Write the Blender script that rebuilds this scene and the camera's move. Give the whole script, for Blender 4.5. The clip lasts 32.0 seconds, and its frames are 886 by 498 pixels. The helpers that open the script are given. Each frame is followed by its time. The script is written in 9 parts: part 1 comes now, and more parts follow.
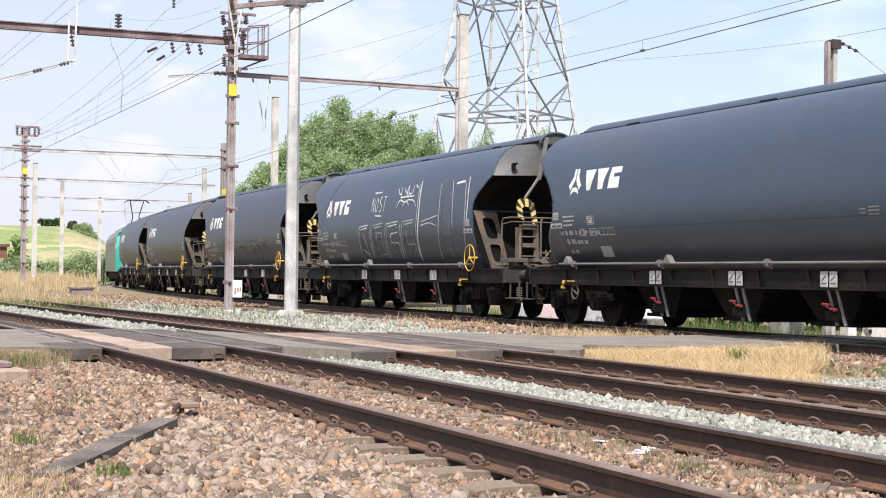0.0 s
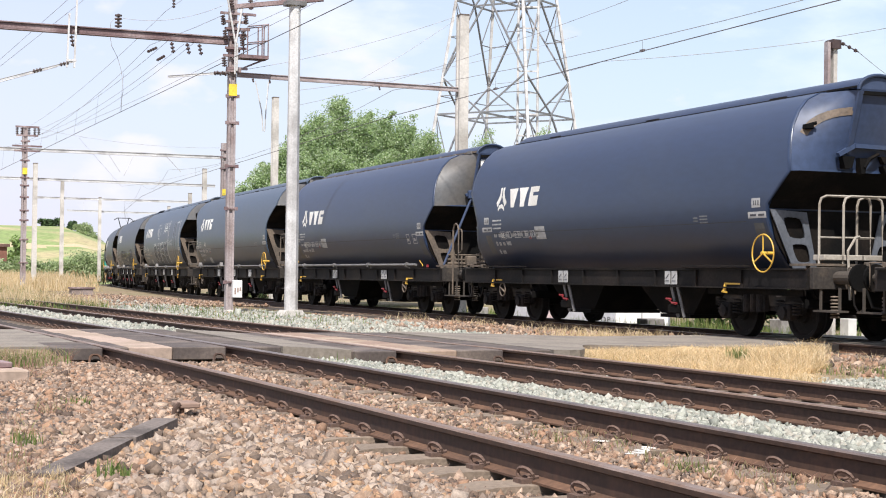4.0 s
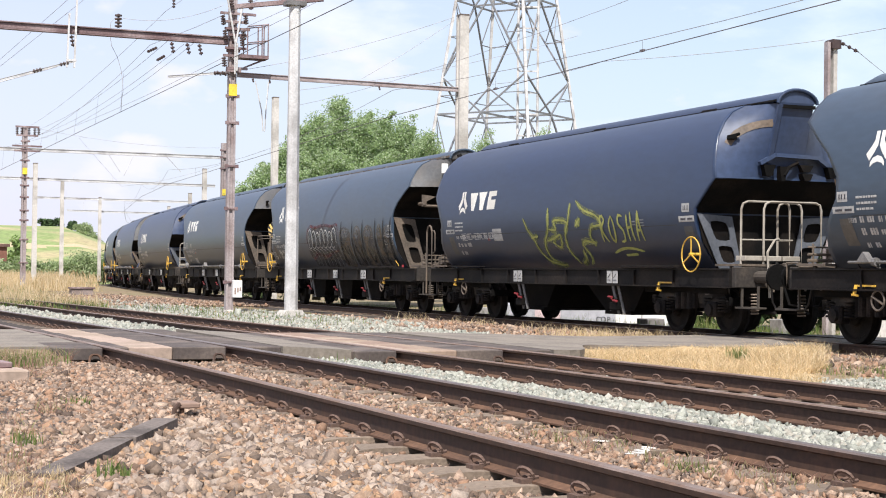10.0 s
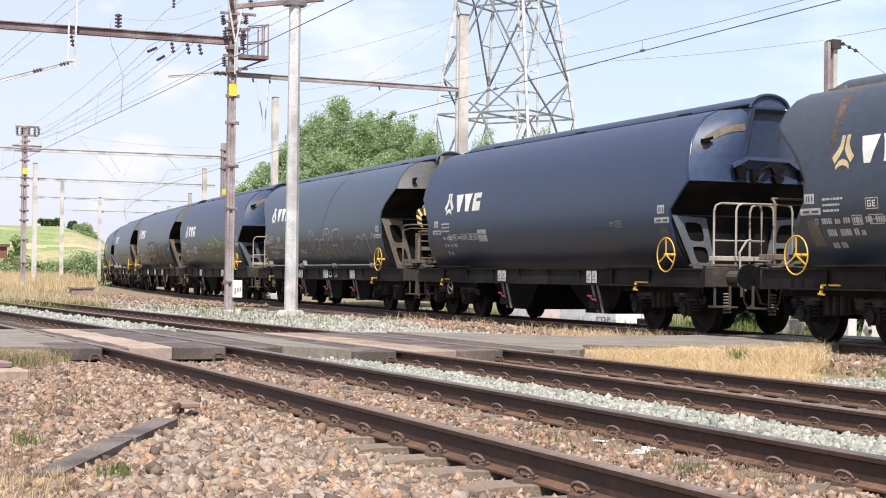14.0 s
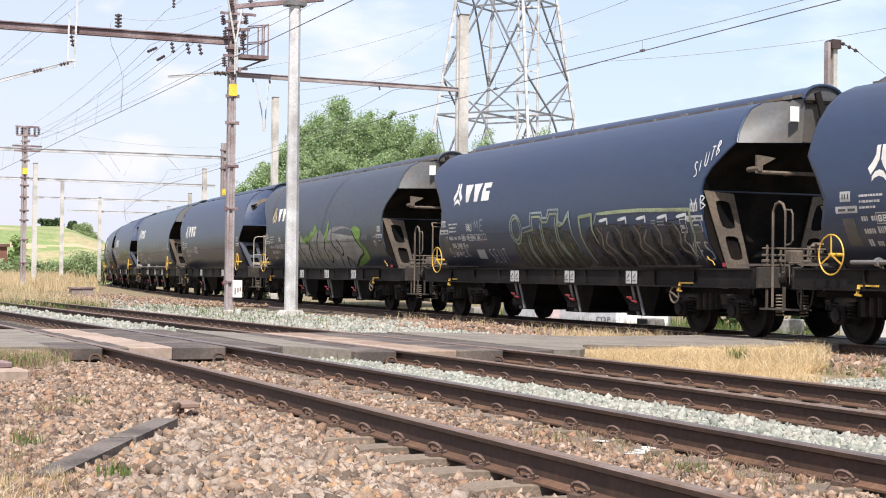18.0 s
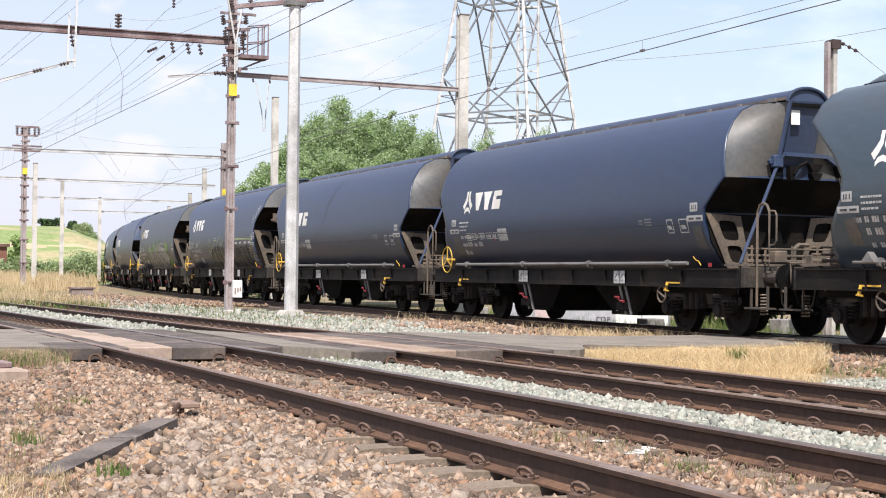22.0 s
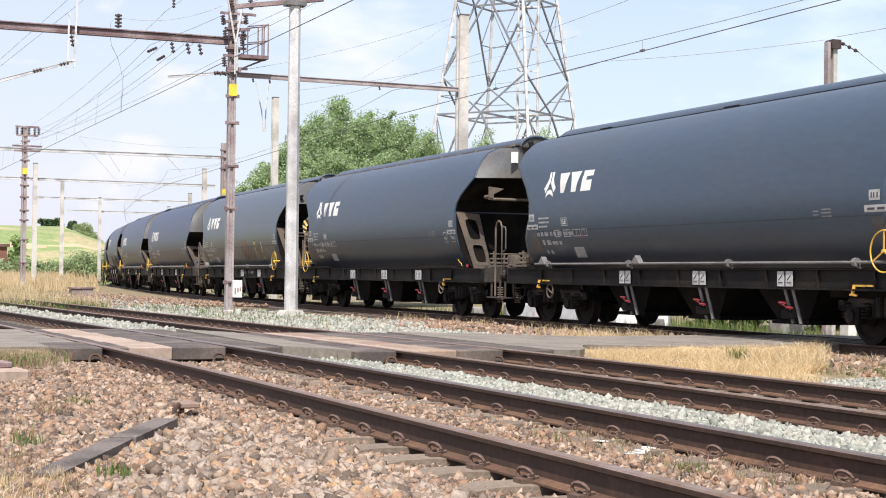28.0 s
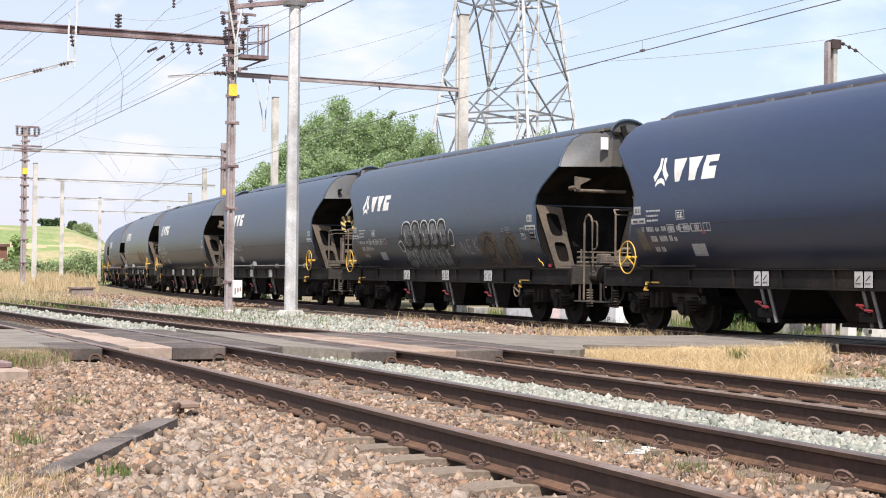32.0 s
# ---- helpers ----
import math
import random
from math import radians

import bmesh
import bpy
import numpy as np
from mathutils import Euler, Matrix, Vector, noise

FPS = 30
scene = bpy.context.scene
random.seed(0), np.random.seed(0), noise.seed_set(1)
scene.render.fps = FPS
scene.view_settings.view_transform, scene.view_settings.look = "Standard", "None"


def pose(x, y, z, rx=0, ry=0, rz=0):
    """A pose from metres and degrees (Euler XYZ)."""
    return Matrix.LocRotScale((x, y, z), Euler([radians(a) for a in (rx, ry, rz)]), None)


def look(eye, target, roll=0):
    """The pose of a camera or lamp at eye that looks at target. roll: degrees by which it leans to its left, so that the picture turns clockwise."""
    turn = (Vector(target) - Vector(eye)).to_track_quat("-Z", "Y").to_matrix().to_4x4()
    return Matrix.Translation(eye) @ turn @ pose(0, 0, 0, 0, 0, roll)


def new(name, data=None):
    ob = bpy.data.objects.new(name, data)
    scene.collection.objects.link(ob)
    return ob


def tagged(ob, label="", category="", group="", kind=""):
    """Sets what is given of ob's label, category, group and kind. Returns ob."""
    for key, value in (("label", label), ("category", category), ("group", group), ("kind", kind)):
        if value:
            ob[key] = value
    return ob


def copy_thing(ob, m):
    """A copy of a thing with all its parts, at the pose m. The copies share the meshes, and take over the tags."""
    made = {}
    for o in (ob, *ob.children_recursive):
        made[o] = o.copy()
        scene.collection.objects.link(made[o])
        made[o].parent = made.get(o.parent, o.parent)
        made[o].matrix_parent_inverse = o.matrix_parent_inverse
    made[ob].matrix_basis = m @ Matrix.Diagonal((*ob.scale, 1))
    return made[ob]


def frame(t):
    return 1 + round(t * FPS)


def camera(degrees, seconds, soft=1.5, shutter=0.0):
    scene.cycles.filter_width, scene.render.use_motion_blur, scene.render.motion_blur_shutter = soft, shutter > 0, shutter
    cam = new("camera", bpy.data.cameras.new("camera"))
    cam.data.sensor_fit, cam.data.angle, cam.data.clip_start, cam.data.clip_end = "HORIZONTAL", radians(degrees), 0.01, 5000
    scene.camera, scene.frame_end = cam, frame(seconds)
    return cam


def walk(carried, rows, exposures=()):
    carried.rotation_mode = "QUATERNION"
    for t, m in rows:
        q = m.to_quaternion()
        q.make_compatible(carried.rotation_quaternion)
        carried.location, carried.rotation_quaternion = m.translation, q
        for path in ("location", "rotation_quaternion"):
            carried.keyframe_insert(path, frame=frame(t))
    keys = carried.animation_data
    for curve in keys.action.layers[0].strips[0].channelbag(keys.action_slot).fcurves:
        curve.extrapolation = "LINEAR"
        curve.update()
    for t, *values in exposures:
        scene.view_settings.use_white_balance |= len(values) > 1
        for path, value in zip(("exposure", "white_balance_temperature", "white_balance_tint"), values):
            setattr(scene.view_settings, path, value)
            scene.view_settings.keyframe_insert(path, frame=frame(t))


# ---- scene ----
# camera: stands still on a low tripod beside the crossing
F_PX = 2750.0
HEAD = math.atan(1135.0 / F_PX)
PITCH = math.atan(47.6 / F_PX)
EYE = (0.0, 0.0, 0.875)
AIM = (math.sin(HEAD) * 40, math.cos(HEAD) * 40, 0.875 + 40 * math.tan(PITCH))
cam = camera(math.degrees(2 * math.atan(784 / F_PX)), 32.0, soft=1.05)
walk(cam, [(0.0, look(EYE, AIM, 0.69)), (32.0, look(EYE, AIM, 0.69))], [(0.0, 0.48, 6400, 12.5), (32.0, 0.48, 6400, 12.5)])

# ---- world and sun ----
SUN_TO = Vector((-0.30, -0.62, 0.95)).normalized()
world = bpy.data.worlds.new("world")
scene.world = world
world.use_nodes = True
wn = world.node_tree.nodes
wl = world.node_tree.links
bg = wn["Background"]
sky = wn.new("ShaderNodeTexSky")
sky.sky_type = "NISHITA"
sky.sun_disc = False
sky.sun_elevation = math.asin(SUN_TO.z)
sky.sun_rotation = math.atan2(SUN_TO.x, SUN_TO.y)
sky.air_density, sky.dust_density, sky.ozone_density = 1.0, 0.5, 2.2
tcs = wn.new("ShaderNodeTexCoord")
mps = wn.new("ShaderNodeMapping")
mps.inputs["Scale"].default_value = (1.0, 1.0, 2.6)
cln = wn.new("ShaderNodeTexNoise")
cln.inputs["Scale"].default_value, cln.inputs["Detail"].default_value = 5.5, 6.0
cln.inputs["Roughness"].default_value = 0.55
clr = wn.new("ShaderNodeValToRGB")
clr.color_ramp.elements[0].position, clr.color_ramp.elements[1].position = 0.52, 0.70
clr.color_ramp.elements[0].color = (0.44, 0.44, 0.44, 1)
clm = wn.new("ShaderNodeMix")
clm.data_type = "RGBA"
wl.new(tcs.outputs["Generated"], mps.inputs["Vector"])
wl.new(mps.outputs["Vector"], cln.inputs["Vector"])
wl.new(cln.outputs["Fac"], clr.inputs["Fac"])
wl.new(clr.outputs["Color"], clm.inputs[0])
wl.new(sky.outputs["Color"], clm.inputs[6])
sep = wn.new("ShaderNodeSeparateXYZ")
low = wn.new("ShaderNodeMapRange")
low.inputs["From Min"].default_value, low.inputs["From Max"].default_value = 0.0, 0.17
low.inputs["To Min"].default_value, low.inputs["To Max"].default_value = 0.8, 0.0
hazy = wn.new("ShaderNodeMix")
hazy.data_type = "RGBA"
drift = wn.new("ShaderNodeMapRange")
drift.inputs["From Min"].default_value, drift.inputs["From Max"].default_value = 0.10, 0.60
tint = wn.new("ShaderNodeMix")
tint.data_type = "RGBA"
tint.inputs[6].default_value, tint.inputs[7].default_value = (5.35, 5.45, 6.6, 1), (5.2, 6.1, 6.9, 1)
veil = wn.new("ShaderNodeMix")
veil.data_type = "RGBA"
veil.inputs[6].default_value, veil.inputs[7].default_value = (8.3, 8.0, 8.9, 1), (7.0, 7.8, 8.4, 1)
wl.new(drift.outputs["Result"], veil.inputs[0])
wl.new(veil.outputs[2], clm.inputs[7])
wl.new(drift.outputs["Result"], tint.inputs[0])
wl.new(tint.outputs[2], hazy.inputs[7])
wl.new(tcs.outputs["Generated"], sep.inputs["Vector"])
wl.new(sep.outputs["Z"], low.inputs["Value"])
wl.new(sep.outputs["X"], drift.inputs["Value"])
wl.new(low.outputs["Result"], hazy.inputs[0])
wl.new(clm.outputs[2], hazy.inputs[6])
# small fair-weather clouds
mpc = wn.new("ShaderNodeMapping")
mpc.inputs["Scale"].default_value = (1.0, 1.0, 1.9)
puff = wn.new("ShaderNodeTexNoise")
puff.inputs["Scale"].default_value, puff.inputs["Detail"].default_value = 13.0, 5.0
edge = wn.new("ShaderNodeMapRange")
edge.inputs["From Min"].default_value, edge.inputs["From Max"].default_value = 0.60, 0.70
edge.inputs["To Max"].default_value = 0.75
cloud = wn.new("ShaderNodeMix")
cloud.data_type = "RGBA"
cloud.inputs[7].default_value = (7.3, 7.2, 7.5, 1)
wl.new(tcs.outputs["Generated"], mpc.inputs["Vector"])
wl.new(mpc.outputs["Vector"], puff.inputs["Vector"])
wl.new(puff.outputs["Fac"], edge.inputs["Value"])
wl.new(edge.outputs["Result"], cloud.inputs[0])
wl.new(hazy.outputs[2], cloud.inputs[6])
wl.new(cloud.outputs[2], bg.inputs["Color"])
bg.inputs["Strength"].default_value = 0.10

sun_data = bpy.data.lights.new("sun", "SUN")
sun_data.energy, sun_data.angle, sun_data.color = 4.9, radians(0.6), (1.0, 0.95, 0.87)
sun = new("sun", sun_data)
sun.matrix_world = look(SUN_TO * 60, (0, 0, 0))


# ---- materials ----
def material(name, color, rough=0.6, metal=0.0, var=0.25, scale=8.0, second=None, mix=(0.45, 0.65), bump=0.0,
             bump_scale=60.0, island=False, per_object=0.0, coat=0.0, spec=0.5, coords="Object", stretch=(1, 1, 1), dust_shade=None):
    """Two-scale procedural surface: large stains towards a second colour, fine grain in value, optional relief."""
    m = bpy.data.materials.new(name)
    m.use_nodes = True
    n, l = m.node_tree.nodes, m.node_tree.links
    b = n["Principled BSDF"]
    tc = n.new("ShaderNodeTexCoord")
    mp = n.new("ShaderNodeMapping")
    mp.inputs["Scale"].default_value = stretch
    l.new(tc.outputs[coords], mp.inputs["Vector"])
    big = n.new("ShaderNodeTexNoise")
    big.inputs["Scale"].default_value, big.inputs["Detail"].default_value = scale * 0.2, 5
    fine = n.new("ShaderNodeTexNoise")
    fine.inputs["Scale"].default_value, fine.inputs["Detail"].default_value = scale * 3, 4
    l.new(mp.outputs["Vector"], big.inputs["Vector"])
    l.new(mp.outputs["Vector"], fine.inputs["Vector"])
    ramp = n.new("ShaderNodeMapRange")
    ramp.inputs["From Min"].default_value, ramp.inputs["From Max"].default_value = mix
    l.new(big.outputs["Fac"], ramp.inputs["Value"])
    mx = n.new("ShaderNodeMix")
    mx.data_type = "RGBA"
    sec = second or tuple(c * 0.72 for c in color)
    mx.inputs[6].default_value, mx.inputs[7].default_value = (*color, 1), (*sec, 1)
    l.new(ramp.outputs["Result"], mx.inputs[0])
    hsv = n.new("ShaderNodeHueSaturation")
    body = mx.outputs[2]
    if dust_shade:
        # wheel dust plus painted underside shade: darker, duller low down, streaky at its upper edge
        dust, z_full, z_none = dust_shade
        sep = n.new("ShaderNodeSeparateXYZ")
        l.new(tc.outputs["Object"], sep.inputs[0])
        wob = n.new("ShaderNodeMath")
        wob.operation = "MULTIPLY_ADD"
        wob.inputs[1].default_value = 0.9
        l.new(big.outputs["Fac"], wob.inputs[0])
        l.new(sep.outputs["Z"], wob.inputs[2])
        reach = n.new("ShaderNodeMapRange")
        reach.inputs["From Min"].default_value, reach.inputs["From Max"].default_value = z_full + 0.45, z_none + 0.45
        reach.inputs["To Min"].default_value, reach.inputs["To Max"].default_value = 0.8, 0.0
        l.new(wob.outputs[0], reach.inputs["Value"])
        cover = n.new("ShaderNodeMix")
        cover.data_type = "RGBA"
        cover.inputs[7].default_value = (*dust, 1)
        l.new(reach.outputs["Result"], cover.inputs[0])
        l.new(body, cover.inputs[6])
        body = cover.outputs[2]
    l.new(body, hsv.inputs["Color"])
    val = n.new("ShaderNodeMapRange")
    val.inputs["From Min"].default_value, val.inputs["From Max"].default_value = 0.3, 0.7
    val.inputs["To Min"].default_value, val.inputs["To Max"].default_value = 1 - var, 1 + var
    l.new(fine.outputs["Fac"], val.inputs["Value"])
    out = val.outputs["Result"]
    if island or per_object:
        if island:
            g = n.new("ShaderNodeNewGeometry")
            src = g.outputs["Random Per Island"]
        else:
            g = n.new("ShaderNodeObjectInfo")
            src = g.outputs["Random"]
        spread = n.new("ShaderNodeMapRange")
        amount = per_object or 0.4
        spread.inputs["To Min"].default_value, spread.inputs["To Max"].default_value = 1 - amount, 1 + amount
        l.new(src, spread.inputs["Value"])
        mul = n.new("ShaderNodeMath")
        mul.operation = "MULTIPLY"
        l.new(out, mul.inputs[0])
        l.new(spread.outputs["Result"], mul.inputs[1])
        out = mul.outputs[0]
    l.new(out, hsv.inputs["Value"])
    l.new(hsv.outputs["Color"], b.inputs["Base Color"])
    b.inputs["Roughness"].default_value, b.inputs["Metallic"].default_value = rough, metal
    b.inputs["Specular IOR Level"].default_value = spec
    b.inputs["Coat Weight"].default_value = coat
    b.inputs["Coat Roughness"].default_value = 0.28
    if bump:
        bt = n.new("ShaderNodeTexNoise")
        bt.inputs["Scale"].default_value, bt.inputs["Detail"].default_value = bump_scale, 3
        l.new(mp.outputs["Vector"], bt.inputs["Vector"])
        bp = n.new("ShaderNodeBump")
        bp.inputs["Strength"].default_value, bp.inputs["Distance"].default_value = bump, 0.02
        l.new(bt.outputs["Fac"], bp.inputs["Height"])
        l.new(bp.outputs["Normal"], b.inputs["Normal"])
    return m


def ramp_material(name, colors, rough=0.9, bump=0.0):
    """Many small islands, each with its own colour out of a list."""
    m = material(name, colors[0], rough=rough, var=0.2, scale=30, bump=bump)
    n, l = m.node_tree.nodes, m.node_tree.links
    g = n.new("ShaderNodeNewGeometry")
    r = n.new("ShaderNodeValToRGB")
    r.color_ramp.interpolation = "CONSTANT"
    while len(r.color_ramp.elements) < len(colors):
        r.color_ramp.elements.new(0.5)
    for i, c in enumerate(colors):
        r.color_ramp.elements[i].position = i / len(colors)
        r.color_ramp.elements[i].color = (*c, 1)
    l.new(g.outputs["Random Per Island"], r.inputs["Fac"])
    hsv = [k for k in n if k.type == "HUE_SAT"][0]
    l.new(r.outputs["Color"], hsv.inputs["Color"])
    return m


def leafy(name, colors):
    """Thin leaves and blades: part of the light passes through."""
    m = ramp_material(name, colors, rough=0.75)
    n, l = m.node_tree.nodes, m.node_tree.links
    b = n["Principled BSDF"]
    t = n.new("ShaderNodeBsdfTranslucent")
    hsv = [k for k in n if k.type == "HUE_SAT"][0]
    l.new(hsv.outputs["Color"], t.inputs["Color"])
    x = n.new("ShaderNodeMixShader")
    x.inputs[0].default_value = 0.45
    l.new(b.outputs[0], x.inputs[1])
    l.new(t.outputs[0], x.inputs[2])
    l.new(x.outputs[0], n["Material Output"].inputs["Surface"])
    return m


def sprayed(name, color, cover, scale=5.0):
    """Thin sprayed paint: the coat breaks up so that the shell shows through."""
    m = material(name, color, rough=0.65, var=0.25, scale=scale * 2)
    n, l = m.node_tree.nodes, m.node_tree.links
    tc = [k for k in n if k.type == "TEX_COORD"][0]
    ns = n.new("ShaderNodeTexNoise")
    ns.inputs["Scale"].default_value, ns.inputs["Detail"].default_value = scale, 6
    l.new(tc.outputs["Object"], ns.inputs["Vector"])
    mr = n.new("ShaderNodeMapRange")
    mr.inputs["From Min"].default_value, mr.inputs["From Max"].default_value = 0.32, 0.68
    mr.inputs["To Min"].default_value, mr.inputs["To Max"].default_value = max(cover - 0.35, 0), min(cover + 0.35, 1)
    l.new(ns.outputs["Fac"], mr.inputs["Value"])
    t = n.new("ShaderNodeBsdfTransparent")
    x = n.new("ShaderNodeMixShader")
    l.new(mr.outputs["Result"], x.inputs[0])
    l.new(t.outputs[0], x.inputs[1])
    l.new(n["Principled BSDF"].outputs[0], x.inputs[2])
    l.new(x.outputs[0], n["Material Output"].inputs["Surface"])
    return m


M = {}
M["paint_grey"] = material("paint_grey", (0.037, 0.061, 0.095), rough=0.46, var=0.10, scale=2.2, second=(0.046, 0.064, 0.087), stretch=(0.5, 1, 1.6), coat=0.22, bump=0.05, bump_scale=1.6, dust_shade=((0.035, 0.036, 0.040), 1.2, 1.8))
M["paint_blue"] = material("paint_blue", (0.017, 0.034, 0.078), rough=0.46, var=0.10, scale=2.2, second=(0.023, 0.039, 0.076), stretch=(0.5, 1, 1.6), coat=0.22, bump=0.05, bump_scale=1.6, dust_shade=((0.023, 0.024, 0.030), 1.2, 1.8))
M["paint_dust"] = material("paint_dust", (0.034, 0.046, 0.066), rough=0.42, var=0.16, scale=2.4, second=(0.052, 0.057, 0.063), mix=(0.48, 0.75), stretch=(0.6, 1, 1.2), bump=0.02, bump_scale=3)
M["end_paint"] = material("end_paint", (0.070, 0.073, 0.076), rough=0.5, var=0.14, scale=4, second=(0.105, 0.096, 0.084))
M["gusset"] = material("gusset", (0.145, 0.112, 0.083), rough=0.7, var=0.25, scale=6, second=(0.085, 0.070, 0.056))
M["steel_blue"] = material("steel_blue", (0.11, 0.12, 0.14), rough=0.5, var=0.18, scale=6, second=(0.075, 0.085, 0.10))
M["cream"] = material("cream", (0.36, 0.33, 0.28), rough=0.5, var=0.15, scale=9, second=(0.24, 0.21, 0.17))
M["warn_pale"] = material("warn_pale", (0.55, 0.44, 0.24), rough=0.6, var=0.15, scale=9)
M["beam_dirt"] = material("beam_dirt", (0.030, 0.025, 0.021), rough=0.85, var=0.4, scale=7, second=(0.075, 0.058, 0.043), mix=(0.48, 0.70))
M["step_dirt"] = material("step_dirt", (0.060, 0.050, 0.040), rough=0.8, var=0.25, scale=9)
M["text_dim"] = material("text_dim", (0.20, 0.21, 0.22), rough=0.6, var=0.25, scale=40)
M["trough"] = material("trough", (0.15, 0.125, 0.11), rough=0.95, var=0.3, scale=12, second=(0.065, 0.053, 0.047), bump=0.4, bump_scale=40)
M["scrub"] = leafy("scrub", [(0.24, 0.28, 0.15), (0.30, 0.33, 0.19), (0.19, 0.22, 0.12)])
M["g_lime"] = material("g_lime", (0.26, 0.30, 0.17), rough=0.6, var=0.35, scale=12)
M["g_bright"] = material("g_bright", (0.62, 0.63, 0.62), rough=0.6, var=0.25, scale=20)
M["g_ochre"] = material("g_ochre", (0.23, 0.195, 0.085), rough=0.6, var=0.35, scale=12)
M["paint_slate"] = material("paint_slate", (0.036, 0.058, 0.078), rough=0.38, var=0.10, scale=2.2, second=(0.044, 0.053, 0.058), stretch=(0.5, 1, 1.6), coat=0.25, bump=0.02, bump_scale=3)
# blue of the end parts, brightened: their gloss is painted into the base colour
M["blue_matt_lit"] = material("blue_matt_lit", (0.034, 0.054, 0.108), rough=0.5, spec=0.45, var=0.15, scale=3, second=(0.048, 0.062, 0.10))
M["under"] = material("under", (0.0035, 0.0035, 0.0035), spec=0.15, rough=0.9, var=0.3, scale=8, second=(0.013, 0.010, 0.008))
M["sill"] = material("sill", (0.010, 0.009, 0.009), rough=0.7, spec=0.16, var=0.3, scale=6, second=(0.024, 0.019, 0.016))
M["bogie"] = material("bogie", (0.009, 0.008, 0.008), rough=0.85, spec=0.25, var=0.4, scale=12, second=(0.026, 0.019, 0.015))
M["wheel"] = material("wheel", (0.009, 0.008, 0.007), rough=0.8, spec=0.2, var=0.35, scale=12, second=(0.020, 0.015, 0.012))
M["wheel_tread"] = material("wheel_tread", (0.30, 0.29, 0.28), rough=0.3, metal=0.9, var=0.1)
M["white"] = material("white_lettering", (0.78, 0.77, 0.72), rough=0.5, var=0.06, scale=6, second=(0.66, 0.64, 0.58))
M["text_grey"] = material("text_grey", (0.48, 0.48, 0.47), rough=0.6, var=0.25, scale=40)
M["text_red"] = material("text_red", (0.30, 0.10, 0.11), rough=0.6)
M["plate_white"] = material("plate_white", (0.44, 0.44, 0.43), rough=0.5, var=0.1, scale=12)
M["plate_mark"] = material("plate_mark", (0.06, 0.06, 0.07), rough=0.6)
M["yellow"] = material("yellow", (0.62, 0.38, 0.05), rough=0.5, var=0.15, scale=12, second=(0.52, 0.30, 0.04))
M["warn_yellow"] = material("warn_yellow", (0.60, 0.43, 0.13), rough=0.6, var=0.2, scale=9, second=(0.42, 0.30, 0.13))
M["black"] = material("black", (0.012, 0.012, 0.012), rough=0.7, var=0.2)
M["red"] = material("red", (0.24, 0.022, 0.028), rough=0.5, var=0.15)
M["steel_grey"] = material("steel_grey", (0.19, 0.185, 0.18), rough=0.55, metal=0.2, var=0.2, scale=10)
M["rail_side"] = material("rail_side", (0.050, 0.027, 0.017), rough=0.75, var=0.3, scale=7, second=(0.075, 0.038, 0.024), mix=(0.46, 0.75))
M["rail_foot"] = material("rail_foot", (0.085, 0.045, 0.027), rough=0.85, var=0.3, scale=9, second=(0.15, 0.080, 0.046), mix=(0.44, 0.70))
M["clip"] = material("clip", (0.115, 0.072, 0.054), rough=0.8, var=0.25, scale=20)
M["rail_top"] = material("rail_top", (0.20, 0.13, 0.09), rough=0.45, metal=0.25, var=0.2, scale=10, second=(0.24, 0.18, 0.15))
M["rail_bright"] = material("rail_bright", (0.25, 0.195, 0.165), rough=0.36, metal=0.6, var=0.12, scale=10)
M["sleeper"] = material("sleeper", (0.20, 0.155, 0.115), rough=0.9, var=0.22, scale=10, second=(0.15, 0.115, 0.085), bump=0.3, per_object=0.15)
# bed darkened well below its stones: shade of the gaps painted in
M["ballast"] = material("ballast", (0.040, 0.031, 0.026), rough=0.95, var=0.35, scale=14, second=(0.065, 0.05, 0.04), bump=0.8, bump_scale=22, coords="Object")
M["stones"] = ramp_material("stones", [(0.275, 0.185, 0.125), (0.135, 0.090, 0.062), (0.330, 0.235, 0.170), (0.090, 0.062, 0.046), (0.400, 0.300, 0.225), (0.215, 0.132, 0.085), (0.185, 0.140, 0.110), (0.300, 0.180, 0.112), (0.245, 0.180, 0.135)], bump=0.35)
M["fresh_stones"] = ramp_material("fresh_stones", [(0.300, 0.225, 0.165), (0.165, 0.120, 0.088), (0.365, 0.285, 0.220), (0.110, 0.080, 0.060), (0.270, 0.215, 0.175), (0.340, 0.215, 0.125), (0.215, 0.160, 0.120), (0.235, 0.165, 0.115), (0.320, 0.260, 0.210)], bump=0.35)
M["white_stones"] = ramp_material("white_stones", [(0.315, 0.322, 0.272), (0.250, 0.258, 0.222), (0.365, 0.360, 0.310), (0.210, 0.218, 0.185), (0.300, 0.282, 0.235), (0.330, 0.338, 0.290)])
M["thatch"] = material("thatch", (0.46, 0.34, 0.19), rough=0.95, var=0.35, scale=14, second=(0.33, 0.24, 0.13), bump=0.7, bump_scale=40)
M["seam"] = material("seam", (0.045, 0.048, 0.055), rough=0.5)
M["soil"] = material("soil", (0.22, 0.165, 0.10), rough=0.95, var=0.3, scale=2.0, second=(0.17, 0.16, 0.075), bump=0.5, bump_scale=12)
M["asphalt"] = material("asphalt", (0.215, 0.188, 0.155), rough=0.9, var=0.2, scale=6, second=(0.155, 0.135, 0.115), bump=0.25, bump_scale=90)
M["panel_light"] = material("panel_light", (0.38, 0.29, 0.235), rough=0.9, var=0.15, scale=6, second=(0.29, 0.225, 0.17), bump=0.2, bump_scale=80)
